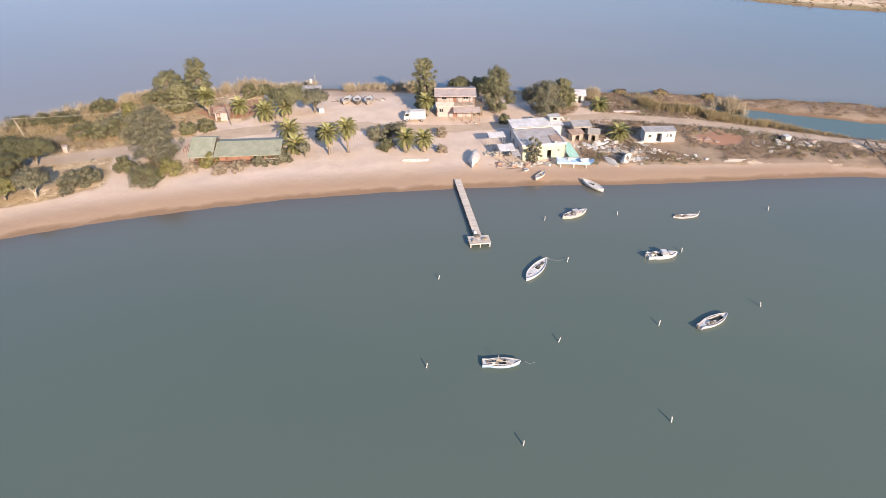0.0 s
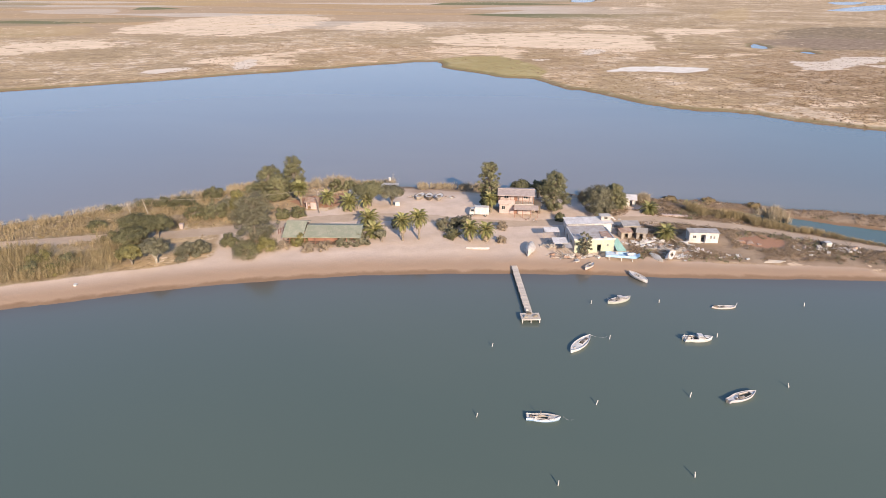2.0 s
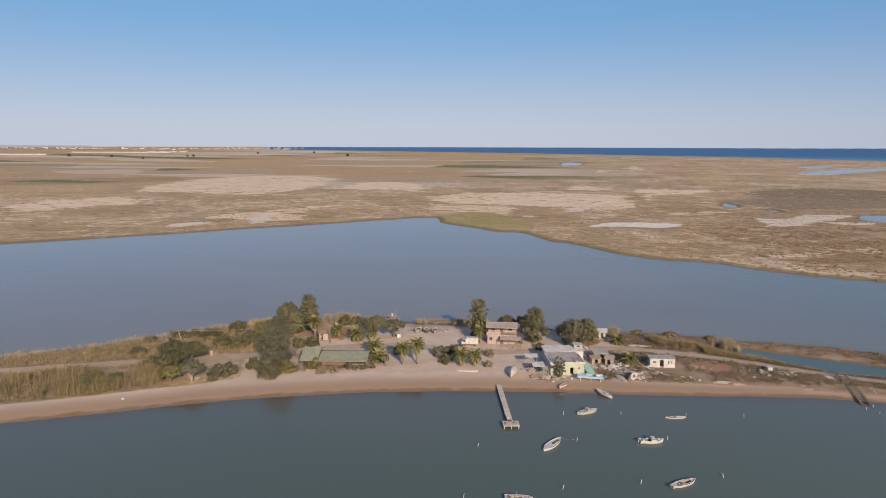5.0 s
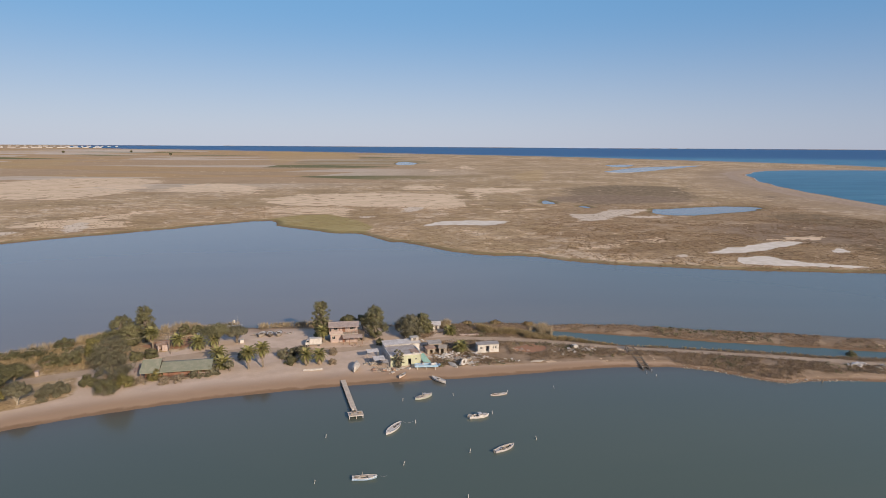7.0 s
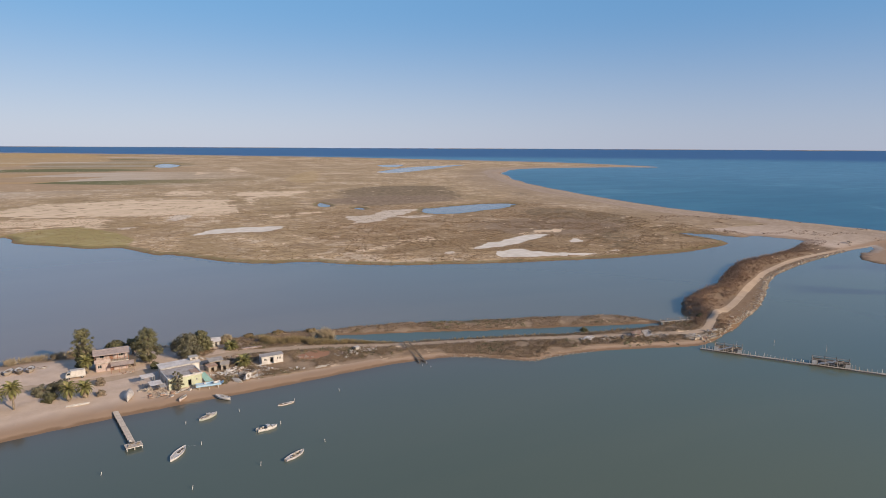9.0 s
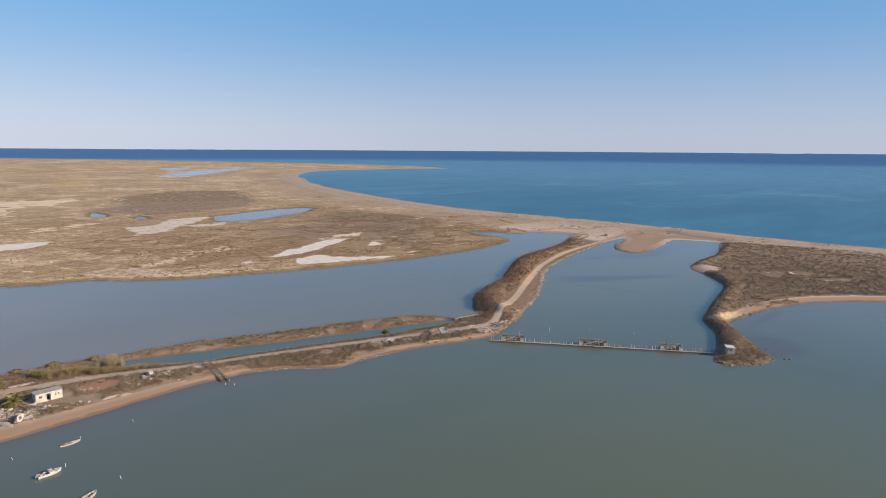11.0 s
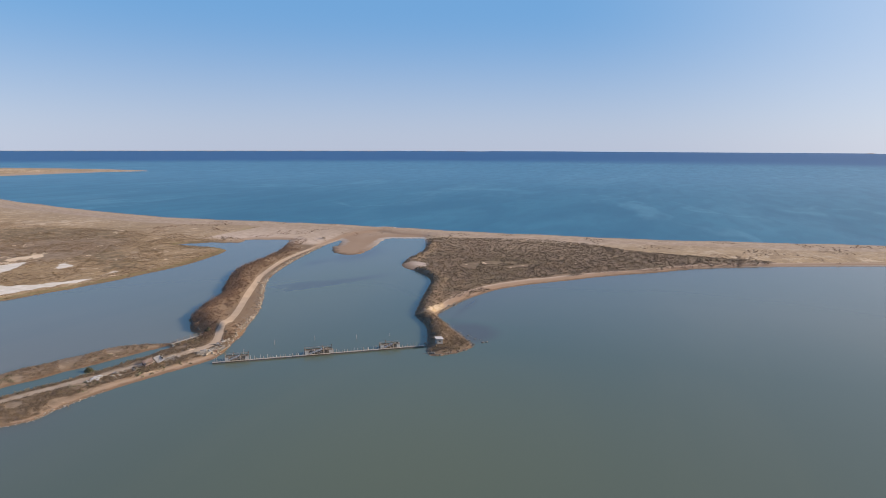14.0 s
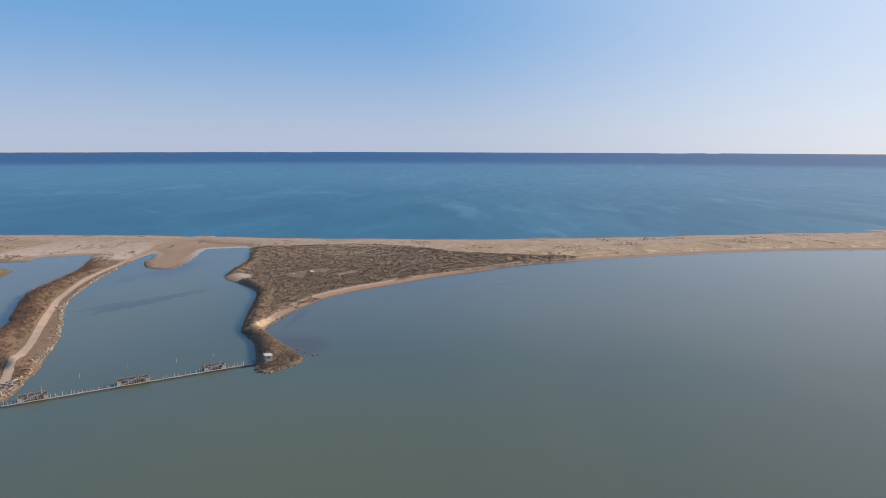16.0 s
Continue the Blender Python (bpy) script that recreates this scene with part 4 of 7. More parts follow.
# ---- trees, palms and bushes of the hamlet ----
TREES = [  # kind, x, y, height, crown radius, form
    ("gum_tree", "tall gum tree with a dense olive crown beside the house", -8, 177.5, 13.2, 3.3, "tall", GUM),
    ("gum_tree", "broad gum tree with a rounded olive crown", 9.2, 177.0, 11.2, 4.6, "tall", GUM),
    ("gum_tree", "spreading gum tree with drooping leaves to the ground", 20.5, 175.5, 8.6, 5.2, "tall", OLIVE),
    ("gum_tree", "tall slender gum tree at the lagoon's edge", -62.5, 180.5, 12.0, 3.6, "tall", GUM),
    ("gum_tree", "gum tree with yellowish top growth", -69.0, 178.5, 9.8, 4.3, "tall", GUM),
    ("gum_tree", "shorter gum tree in a row by the water", -65.5, 175.0, 8.0, 3.5, "tall", GUM),
    ("olive_tree", "large grey-green tree over the track", -60.6, 147.6, 12.8, 6.2, "tall", OLIVE),
    ("olive_tree", "yellowish tree behind the large tree", -70.8, 161.8, 7.6, 2.6, "tall", LIME),
    ("tamarisk_tree", "tree with pale forked stems above the beach", -76.6, 132.4, 6.3, 3.5, "broad", OLIVE),
    ("tamarisk_tree", "yellow-green spreading tree near the beach", -81.4, 131.0, 4.8, 3.4, "broad", LIME),
    ("tamarisk_tree", "dark tree beside the sandy track", -89.6, 146.3, 6.2, 4.6, "broad", TAMARISK),
    ("tamarisk_tree", "dark bushy tree among reeds", -83.8, 145.6, 6.0, 4.4, "broad", TAMARISK),
    ("tamarisk_tree", "green tree with a low crown by the beach", -85.8, 138.4, 5.6, 4.4, "broad", TAMARISK),
    ("small_tree", "slim grey-green tree before the yellow wall", 15.2, 148.6, 5.8, 1.8, "tall", OLIVE),
    ("small_tree", "small rounded olive tree on the sand", -31.1, 150.3, 3.2, 1.8, "broad", OLIVE),
    ("tamarisk_tree", "dark bushy tree behind the house", 0.5, 187, 5.6, 3.6, "broad", TAMARISK),
    ("tamarisk_tree", "bushy tree behind the house by the water", 5.2, 188, 5.8, 3.0, "broad", GUM),
    ("tamarisk_tree", "wide rounded tree over the yard", -39.6, 175.0, 7.2, 5.6, "broad", GUM),
    ("tamarisk_tree", "rounded olive tree over the yard", -34.0, 176.0, 6.0, 4.0, "broad", OLIVE),
    ("gum_tree", "low gum tree with drooping branches", 25.0, 180, 7.6, 3.0, "tall", GUM),
]
for i, (kind, label, x, y, h, r, form, mat) in enumerate(TREES):
    big = r > 3.2 or h > 7
    tree(kind, label, x, y, h, r, mat, 40 + i, form, PALE_BARK if "pale" in label else BARK,
         clumps=190 if form == "tall" and big else (110 if big else 50), each=110 if big else 130, leaf=0.225 if big else 0.2, group="trees of the hamlet")

BUSHES = [
    ("round yellow-green bush at the foot of the tree", -55.6, 142.6, 4.0, 3.4, LIME), ("dense green bush above the beach", -58.8, 138.8, 4.3, 4.1, TAMARISK),
    ("wide dense bush on the sand", -71.6, 136.2, 4.1, 3.3, OLIVE), ("low dense bush on the sand", -70.0, 138.2, 4.4, 3.0, OLIVE),
    ("green bush by the track", -65.2, 143.6, 3.3, 2.5, TAMARISK), ("dense bush behind the track", -88.6, 166.2, 3.8, 3.9, TAMARISK),
    ("dense bush behind the track", -82, 160.5, 4.4, 3.4, TAMARISK), ("olive bush behind the track", -76.5, 160.5, 5.6, 4.2, GUM),
    ("grey bush behind the track", -78.0, 169.5, 2.6, 2.8, OLIVE), ("green bush behind the track", -72, 169.0, 3.4, 3.0, TAMARISK),
    ("leafless brown bush behind the track", -84.4, 155.8, 3.2, 2.8, DRY), ("green bush near the lagoon", -84.4, 175.4, 4.4, 3.4, TAMARISK),
    ("green bush near the lagoon", -75.5, 183, 3.4, 3.4, GUM), ("dark bush among reeds", -106, 162, 2.4, 2.2, TAMARISK), ("yellow-green bush above the beach", -94.8, 124.6, 3.2, 2.4, LIME), ("green bush above the beach", -99.0, 123.4, 3.4, 2.4, GUM),
    ("dark bush among reeds", -100.4, 168.0, 2.8, 3.6, TAMARISK), ("green bush among reeds", -95.5, 168.6, 2.6, 2.8, TAMARISK),
    ("dark low bush beside the track", -102.3, 149.8, 2.4, 3.2, TAMARISK), ("dark low bush beside the track", -93.6, 142.8, 2.4, 2.8, TAMARISK),
    ("yellow-green bush in a reed thicket", -100.4, 127.6, 3.9, 3.2, LIME), ("dense green thicket above the beach", -94.1, 128.4, 3.2, 3.2, GUM),
    ("dark rounded bush by the red earth", -59.6, 163.0, 3.2, 2.4, TAMARISK), ("dark rounded bush by the red earth", -56.0, 164.4, 3.8, 2.5, TAMARISK),
    ("wide bush by the lagoon", -52.6, 187, 4.4, 2.6, TAMARISK),
    ("wide bush by the lagoon", -49, 189, 2.8, 2.6, GUM), ("grey bush between the palms", -29.3, 160, 3.0, 2.1, OLIVE),
    ("grey-green bush in the yard", -17.2, 160.9, 3.8, 3.0, OLIVE), ("grey-green bush in the yard", -13.6, 162.0, 3.8, 3.0, OLIVE),
    ("dark low bush in the yard", -14.9, 154.8, 2.5, 2.3, TAMARISK), ("dry yellow bush alone in the yard", -3.6, 161.9, 3.3, 1.6, DRY),
    ("dry bush beside the palms", -3.4, 153, 2.2, 1.4, DRY), ("small green bush at the yard's edge", 10.6, 170, 2.0, 1.6, TAMARISK),
    ("green bush before the cabin", -49.4, 146.2, 3.2, 2.4, LIME), ("dry bush before the cabin", -43, 144.6, 2.1, 2.3, DRY),
    ("grey bush before the cabin", -39.1, 147.2, 2.6, 2.2, OLIVE), ("dry grey bush before the cabin", -35.6, 148.1, 3.2, 2.6, OLIVE),
    ("dry bush before the cabin", -46.5, 143.4, 1.9, 2.3, DRY), ("low dry bush before the cabin", -52.5, 143.4, 2.2, 2.2, DRY), ("low golden shrub by the canal", 63, 188.5, 1.2, 2.2, GOLD),
    ("low golden shrub on the far bank", 52, 192, 1.1, 2.2, GOLD), ("low golden shrub on the far bank", 42, 192.5, 1.1, 2.2, GOLD),
    ("green shrub beside the sluice", 154, 147, 2.0, 1.8, TAMARISK), ("dark shrub beside the sluice", 205.5, 139.5, 1.8, 1.6, TAMARISK),
]
for i, (label, x, y, h, r, mat) in enumerate(BUSHES):
    tree("bush", label, x, y, h, r, mat, 140 + i, "bush", BARK, clumps=34, each=80 if mat is DRY else 170, leaf=0.17 if mat is DRY else 0.21, group="bushes of the hamlet")

for i, (label, x, y, h, length, count) in enumerate([
        ("date palm with a full green crown", -58, 172.5, 4.6, 2.6, 40), ("shaggy young palm beside the yard", -35.5, 158, 2.6, 3.0, 26),
        ("low palm with wide arching fronds", -33.5, 153.6, 1.2, 3.2, 24), ("palm with a bare trunk on the beach", -26.3, 151.5, 4.4, 2.6, 28),
        ("palm with a bare trunk on the beach", -22.6, 152.6, 5.0, 2.6, 28), ("short palm on the sand", -10.6, 152.6, 3.0, 2.6, 26),
        ("short palm on the sand", -6.8, 153.4, 2.6, 2.5, 26), ("palm in the shade of the gum tree", -7, 173.4, 3.4, 2.5, 26),
        ("wide low palm among scrap", 34.4, 161, 1.2, 2.9, 26), ("low fan of green palm leaves", 34, 178.4, 1.0, 2.8, 26),
        ("low palm by the white hut", 26.8, 180.4, 1.8, 2.4, 22), ("dusty palm by the red earth", -51, 174.5, 2.0, 2.6, 24),
        ("grey palm beside the yard", -44.5, 171, 2.0, 3.2, 26), ("young palm beside the yard", -40.5, 172.5, 2.4, 2.4, 22)]):
    palm(label, x, y, h * 1.12, length * 1.06, int(count * 1.35), 7 + i)


# ---- reeds and low scrub ----
def sown(rng, n, box, ok):
    """Random places within a box of the map where ok(x, y, ground, distances) holds."""
    x, y = rng.uniform(box[0], box[2], n), rng.uniform(box[1], box[3], n)
    z, d, dist, dike = land(x, y)
    keep = ok(x, y, d, dist, dike)
    return np.c_[x, y, z][keep]


def off_track(x, y, room=2.6):
    return np.min([along(t, x, y) for t in TRACKS], 0) > room


rng = np.random.default_rng(11)
built = [(-46, 152, 12), (-1, 175, 7), (17, 156, 9), (43.5, 160, 6), (30, 183, 3), (31, 157, 4.5), (35, 151.5, 3.5)]


def clear(x, y):
    return np.all([np.hypot(x - a, y - b) > r for a, b, r in built], 0)


def reeds(label, places, mat, high, n=16, wide=0.55, name="reeds", scale=None):
    """Clumps of blades, taller and lower by stretches."""
    half = len(places) // 2
    size = rng.uniform(0.6, 1.15, len(places)) * (1 + 0.28 * wobble(places[:, 0], places[:, 1], 3.4, 4.0))
    size = size if scale is None else size * scale
    parts = [scatter("r", reed_clump(s, n, high, wide), places[a:b], size[a:b], rng.uniform(0, 6.3, b - a), None)
             for s, a, b in ((1, 0, half), (2, half, len(places)))]
    return tagged(new(name, join(name, parts, mat)), label, "reeds", kind="stuff")


left_edge = sown(rng, 16000, (-330, 0, -84, 197), lambda x, y, d, q, k: (q["back"] > 0.2) & (q["back"] < 7.5) & off_track(x, y, 3.4) & (wobble(x, y, 4) > -0.75))
reeds("pale feathery reeds along the spit's back shore", left_edge, REED, 1.8, 30, 0.9)
left_bank = sown(rng, 26000, (-330, 0, -84, 150), lambda x, y, d, q, k: (q["front"] > 9 + 1.5 * wobble(x, y, 3)) & (q["front"] < 27) & (q["back"] > 8) & off_track(x, y, 3.2) & (wobble(x, y, 5) > -0.7))
reeds("dense golden-green reed thicket above the beach", left_bank, GREEN_REED, 2.7, 30, 0.95)
back_belt = sown(rng, 7000, (-84, 180, 30, 205), lambda x, y, d, q, k: (q["back"] > 0.2) & (q["back"] < 3.6) & (wobble(x, y, 4) > -0.5) & ((x < -6) | (x > 30)))
reeds("pale dry reeds at the back lagoon's edge", back_belt, REED, 2.2, 28, 0.7)
canal_belt = sown(rng, 40000, (36, 140, 170, 192), lambda x, y, d, q, k: (q["canal"] > 0.1) & (q["canal"] < np.where(x < 70, 4.5, 2.6)) & off_track(x, y, 2.4) & (y < 196 - 0.29 * x) & (rng.uniform(size=x.size) < np.clip((125 - x) / 60, 0.12, 1)) & (wobble(x, y, 2.6, 1.5) > -0.45))
reeds("reeds along the canal bank", canal_belt, GREEN_REED, 2.2, 30, 0.6, scale=np.clip(1.15 - (canal_belt[:, 0] - 40) / 60, 0.42, 1.1))
clumps = np.vstack([np.c_[rng.normal(cx, sx, n), rng.normal(cy, sx, n)] for cx, cy, sx, n in ((17.5, 186, 0.7, 30), (33.5, 187, 0.9, 34), (26.5, 186, 0.6, 14), (66, 181, 1.5, 60), (-54, 191.5, 2.0, 40), (-60, 190, 1.5, 20))])
reeds("tall golden reed clumps behind the huts", np.c_[clumps, heights(clumps[:, 0], clumps[:, 1])], REED, 3.1, 44)
meadow = sown(rng, 26000, (-330, 40, -66, 195), lambda x, y, d, q, k: (q["back"] > 4) & (q["front"] > np.where(x < -90, 26, 30)) & (signed(YARD, x, y) > 2) & off_track(x, y, 3.0) & (wobble(x, y, 6, 2.0) > -0.75))
reeds("soft golden grass over the spit's back", meadow, GOLD_GRASS, 1.25, 26, 1.1, name="tall_grass")


def bushes(name, label, places, size, mat, leaf=0.34, n=18, flat=0.6):
    third = max(1, len(places) // 3)
    cuts = [0, third, 2 * third, len(places)]
    parts = []
    for s, (a, b) in enumerate(zip(cuts, cuts[1:])):
        sc = rng.uniform(*size, (b - a, 1)) * np.c_[rng.uniform(0.8, 1.3, b - a), rng.uniform(0.8, 1.3, b - a), rng.uniform(0.7, 1.2, b - a)]
        parts.append(scatter("b", tuft(s + 5, n, leaf, 0.5, flat), places[a:b], sc, rng.uniform(0, 6.3, b - a), None))
    return tagged(new(name, join(name, parts, mat)), label, "scrub", kind="stuff")


gold = sown(rng, 5000, (-215, 60, -62, 195), lambda x, y, d, q, k: (q["back"] > 3) & (q["front"] > np.where(x < -90, 10, 25)) & (signed(YARD, x, y) > 2) & off_track(x, y, 3.0) & (wobble(x, y, 6, 2.0) > -0.55))
bushes("golden_scrub", "golden-brown low scrub over the spit", gold, (0.8, 2.0), GOLD, 0.2, 22, 0.5)
spit_scrub = sown(rng, 64000, (200, -120, 530, 165), lambda x, y, d, q, k: (signed(SCRUB, x, y) < wobble(x, y, 9) * 3) & (d > 0.6) & (~k) & (np.hypot(x - 374, y - 119) > 11) & (np.min([signed(p, x, y) for p in PANS[-4:]], 0) > 0.5) & (rng.uniform(size=x.size) < 0.7 + 0.25 * wobble(x, y, 31, 3.0)))
bushes("spit_scrub", "low brown scrub over the sand spit", spit_scrub, (0.6, 2.0), HEATH_LEAF, 0.26, 13, 0.3)
tip_scrub = sown(rng, 9000, (205, 25, 282, 80), lambda x, y, d, q, k: (d > 1.2) & (~k) & (np.hypot(x - 222.3, y - 43.4) > 2.6) & (q["front"] > np.where(x > 262, 7, 1.2)) & (wobble(x, y, 3, 2.0) > -0.6))
bushes("tip_scrub", "dark low scrub over the spit's tip", tip_scrub, (0.6, 1.5), HEATH_LEAF, 0.18, 26, 0.5)
bank_row = sown(rng, 9000, (215, 40, 520, 170), lambda x, y, d, q, k: (along(SPIT_SHORE[:12], x, y) < 6) & (d > 0.8) & (x > 224) & (np.hypot(x - 374, y - 119) > 11))
bushes("bank_row", "dark taller scrub on the spit's steep bank", bank_row, (0.9, 2.0), HEATH_LEAF, 0.25, 20, 0.7)
dike_scrub = sown(rng, 30000, (196, 100, 470, 260), lambda x, y, d, q, k: k & ((q["back"] < 15) | (rng.uniform(size=x.size) < 0.12)) & (d > 1.2) & off_track(x, y, 2.6) & (rng.uniform(size=x.size) < np.clip((470 - x) / 120, 0.05, 1)) & (wobble(x, y, 4, 2.0) > -0.5))
bushes("dike_scrub", "dense brown scrub along the dike", dike_scrub, (0.6, 1.7), SCRUB_LEAF, 0.2, 26, 0.6)
ridge_scrub = sown(rng, 26000, (196, 100, 470, 260), lambda x, y, d, q, k: k & (q["back"] > 0.6) & (q["back"] < 9 + 3 * wobble(x, y, 7, 1.0)) & off_track(x, y, 3.0) & (rng.uniform(size=x.size) < np.clip((430 - x) / 120, 0.0, 1)))
bushes("ridge_scrub", "taller brown scrub crowning the dike", ridge_scrub, (1.3, 2.7), SCRUB_LEAF, 0.14, 36, 0.75)
strip_scrub = sown(rng, 46000, (24, 108, 205, 200), lambda x, y, d, q, k: (d > 1.0) & (q["front"] > np.where(x < 96, 7.5, np.where((x > 126) & (x < 186), 4.5, 1.5))) & (q["back"] > 0) & off_track(x, y, 2.4) & clear(x, y) & ~((x > 40) & (q["canal"] < 16) & (y > 196 - 0.29 * x + 1))
                  & (np.max([soft_in(signed(p, x, y), 2.0) for p in REDS], 0) < 0.3) & (wobble(x, y, 3.2, 3.0) > -0.55))
bushes("bank_scrub", "dry scrub on the banks beside the track", strip_scrub, (0.5, 1.5), BANK_LEAF, 0.15, 34, 0.5)
green_scrub = sown(rng, 6000, (24, 118, 205, 200), lambda x, y, d, q, k: (d > 1.5) & (q["front"] > np.where(x < 96, 6.5, 1.5)) & (q["back"] > 0) & off_track(x, y, 2.4) & clear(x, y) & (wobble(x, y, 5, 6.0) > 0.15))
bushes("green_scrub", "olive-green low growth on the banks", green_scrub, (0.6, 1.4), GUM, 0.32, 12, 0.45)
yard_weeds = sown(rng, 2600, (-70, 140, 36, 194), lambda x, y, d, q, k: (signed(YARD, x, y) > 1.5) & (q["front"] > 12) & (q["back"] > 1) & off_track(x, y, 3.2) & clear(x, y) & (wobble(x, y, 3.5, 5.0) > 0.0))
bushes("yard_weeds", "dry weeds round the yard", yard_weeds, (0.4, 1.2), DRY, 0.3, 12, 0.5)
far_bank_tufts = sown(rng, 26000, (40, 140, 190, 200), lambda x, y, d, q, k: (d > 0.8) & (q["canal"] < 16) & (q["back"] > 0.5) & (y > 196 - 0.29 * x + 1) & (wobble(x, y, 3.0, 9.0) > -0.3))
bushes("far_bank_tufts", "tan grass tufts on the canal's far bank", far_bank_tufts, (0.45, 1.2), FAR_BANK_LEAF, 0.17, 20, 0.45)
marsh = sown(rng, 34000, (-240, 255, 440, 620), lambda x, y, d, q, k: (d > 0.5) & (q["back"] > 0) & (np.max([soft_in(signed(p, x, y), 4) for p in SALT], 0) < 0.4) & (wobble(x, y, 13, 1.0) + 0.5 * wobble(x, y, 37, 4.0) > -0.75) & (y > 250))
bushes("marsh_tufts", "tan and brown tufts over the dry marsh", marsh, (0.5, 1.3), MARSH_TUFT, 0.42, 4, 0.25)
near_marsh = sown(rng, 18000, (130, 255, 440, 480), lambda x, y, d, q, k: (d > 1.0) & (q["back"] > 0) & (q["pond"] > 2) & (np.min([signed(p, x, y) for p in SALT + CRUST], 0) > 1.5) & (wobble(x, y, 8, 2.0) + 0.5 * wobble(x, y, 23, 5.0) > -0.15))
bushes("marsh_scrub", "red-brown low scrub on the dry marsh", near_marsh, (0.6, 1.9), MARSH_TUFT, 0.24, 12, 0.3)
beach_tufts = sown(rng, 24000, (430, -760, 700, 420), lambda x, y, d, q, k: (q["sea"] > 14) & (d > 4) & (wobble(x, y, 11, 7.0) > 0.28))
bushes("beach_tufts", "sparse dark tufts on the sand ridge", beach_tufts, (0.5, 1.6), SCRUB_LEAF, 0.36, 10, 0.4)


# ---- paints and building stuffs ----
WHITE = plain("white_paint", (0.58, 0.55, 0.525), (0.43, 0.40, 0.37), 0.55, grain=5, stain=0.9)
WHITE_SHEET = plain("white_roof_sheet", (0.63, 0.59, 0.565), (0.49, 0.44, 0.41), 0.6, grain=4, stain=0.6)
YELLOW = plain("yellow_render", (0.50, 0.52, 0.37), (0.41, 0.42, 0.315), 0.9, grain=4, stain=0.8)
PINK_WALL = plain("pink_render", (0.46, 0.365, 0.335), (0.36, 0.285, 0.265), 0.9, grain=4, stain=0.8)
PINK_ROOF = plain("dusty_red_roof", (0.43, 0.345, 0.315), (0.34, 0.275, 0.25), 0.85, grain=3, stain=0.9)
GREEN_ROOF = plain("faded_green_roof", (0.215, 0.225, 0.16), (0.29, 0.28, 0.21), 0.8, grain=3, stain=0.7)
GREY_ROOF = plain("grey_roof", (0.40, 0.37, 0.35), (0.30, 0.275, 0.26), 0.85, grain=3, stain=0.7)
RUST = plain("rusty_sheet", (0.30, 0.17, 0.11), (0.40, 0.30, 0.24), 0.8, grain=5, stain=1.2)
TEAL = plain("teal_tarpaulin", (0.20, 0.36, 0.31), (0.27, 0.42, 0.36), 0.6, grain=3, stain=1.0)
BLUE = plain("light_blue_paint", (0.25, 0.42, 0.58), (0.40, 0.52, 0.60), 0.6, grain=6, stain=1.2)
PALE_BLUE = plain("pale_blue_paint", (0.46, 0.56, 0.66), (0.62, 0.66, 0.68), 0.5, grain=6, stain=1.4)
REDWOOD = boards("red_brown_boards", (0.33, 0.165, 0.11), (0.24, 0.12, 0.085))
TIMBER = boards("grey_timber", (0.46, 0.40, 0.34), (0.32, 0.27, 0.22))
OLD_TIMBER = boards("dark_old_timber", (0.22, 0.175, 0.135), (0.14, 0.11, 0.085))
DECKING = boards("bleached_planks", (0.52, 0.46, 0.40), (0.40, 0.345, 0.295), (0, 1, 0))
CANVAS = plain("grey_white_canvas", (0.52, 0.475, 0.435), (0.38, 0.335, 0.305), 0.8, grain=4, stain=1.5, bump=0.5)
CONCRETE = plain("concrete", (0.48, 0.44, 0.40), (0.36, 0.33, 0.30), 0.9)
RUBBER = plain("black_rubber", (0.03, 0.03, 0.03), (0.045, 0.042, 0.04), 0.7)
STEEL = plain("grey_steel", (0.38, 0.38, 0.38), (0.28, 0.25, 0.22), 0.45, 0.6)
DARK_IN = plain("dark_bilge", (0.10, 0.075, 0.06), (0.15, 0.12, 0.10), 0.8)
ROCK = plain("pale_rock", (0.44, 0.37, 0.295), (0.30, 0.245, 0.19), 0.95, grain=2.5, stain=0.5, bump=0.6, island=True)
DARK_ROCK = plain("dark_rock", (0.22, 0.19, 0.16), (0.15, 0.13, 0.11), 0.9, grain=2.5, stain=0.5, bump=0.6, island=True)


def glass_material():
    k = Nodes("window_glass", 0.08)
    k.bsdf.inputs["IOR"].default_value = 1.5
    return k.done(k.mix(k.noise(0.8), (0.02, 0.025, 0.03), (0.035, 0.04, 0.045)))


GLASS = glass_material()


def window(parent, x0, z0, x1, z1, y, frame_mat=WHITE, name="window"):
    """A framed pane in a wall that faces -y."""
    w = part(name, Shape().box(x0, y, z0, x1, y + 0.05, z0 + 0.07).box(x0, y, z1 - 0.07, x1, y + 0.05, z1).box(x0, y, z0, x0 + 0.06, y + 0.05, z1)
             .box(x1 - 0.06, y, z0, x1, y + 0.05, z1).box((x0 + x1) / 2 - 0.03, y, z0, (x0 + x1) / 2 + 0.03, y + 0.045, z1), frame_mat, parent)
    part("pane", Shape().box(x0 + 0.05, y + 0.02, z0 + 0.05, x1 - 0.05, y + 0.03, z1 - 0.05), GLASS, w)
    return w


def corrugated(x0, y0, z0, x1, y1, z1, pitch=0.5, thick=0.05):
    """A ribbed sheet roof, level along x, from (y0, z0) to (y1, z1)."""
    s = Shape()
    s.slab([(x0, y0, z0), (x1, y0, z0), (x1, y1, z1), (x0, y1, z1)], thick)
    n = max(2, int((x1 - x0) / pitch))
    for i in range(n + 1):
        x = x0 + (x1 - x0) * i / n
        s.beam((x, y0, z0 + 0.015), (x, y1, z1 + 0.015), 0.07, 0.06)
    return s


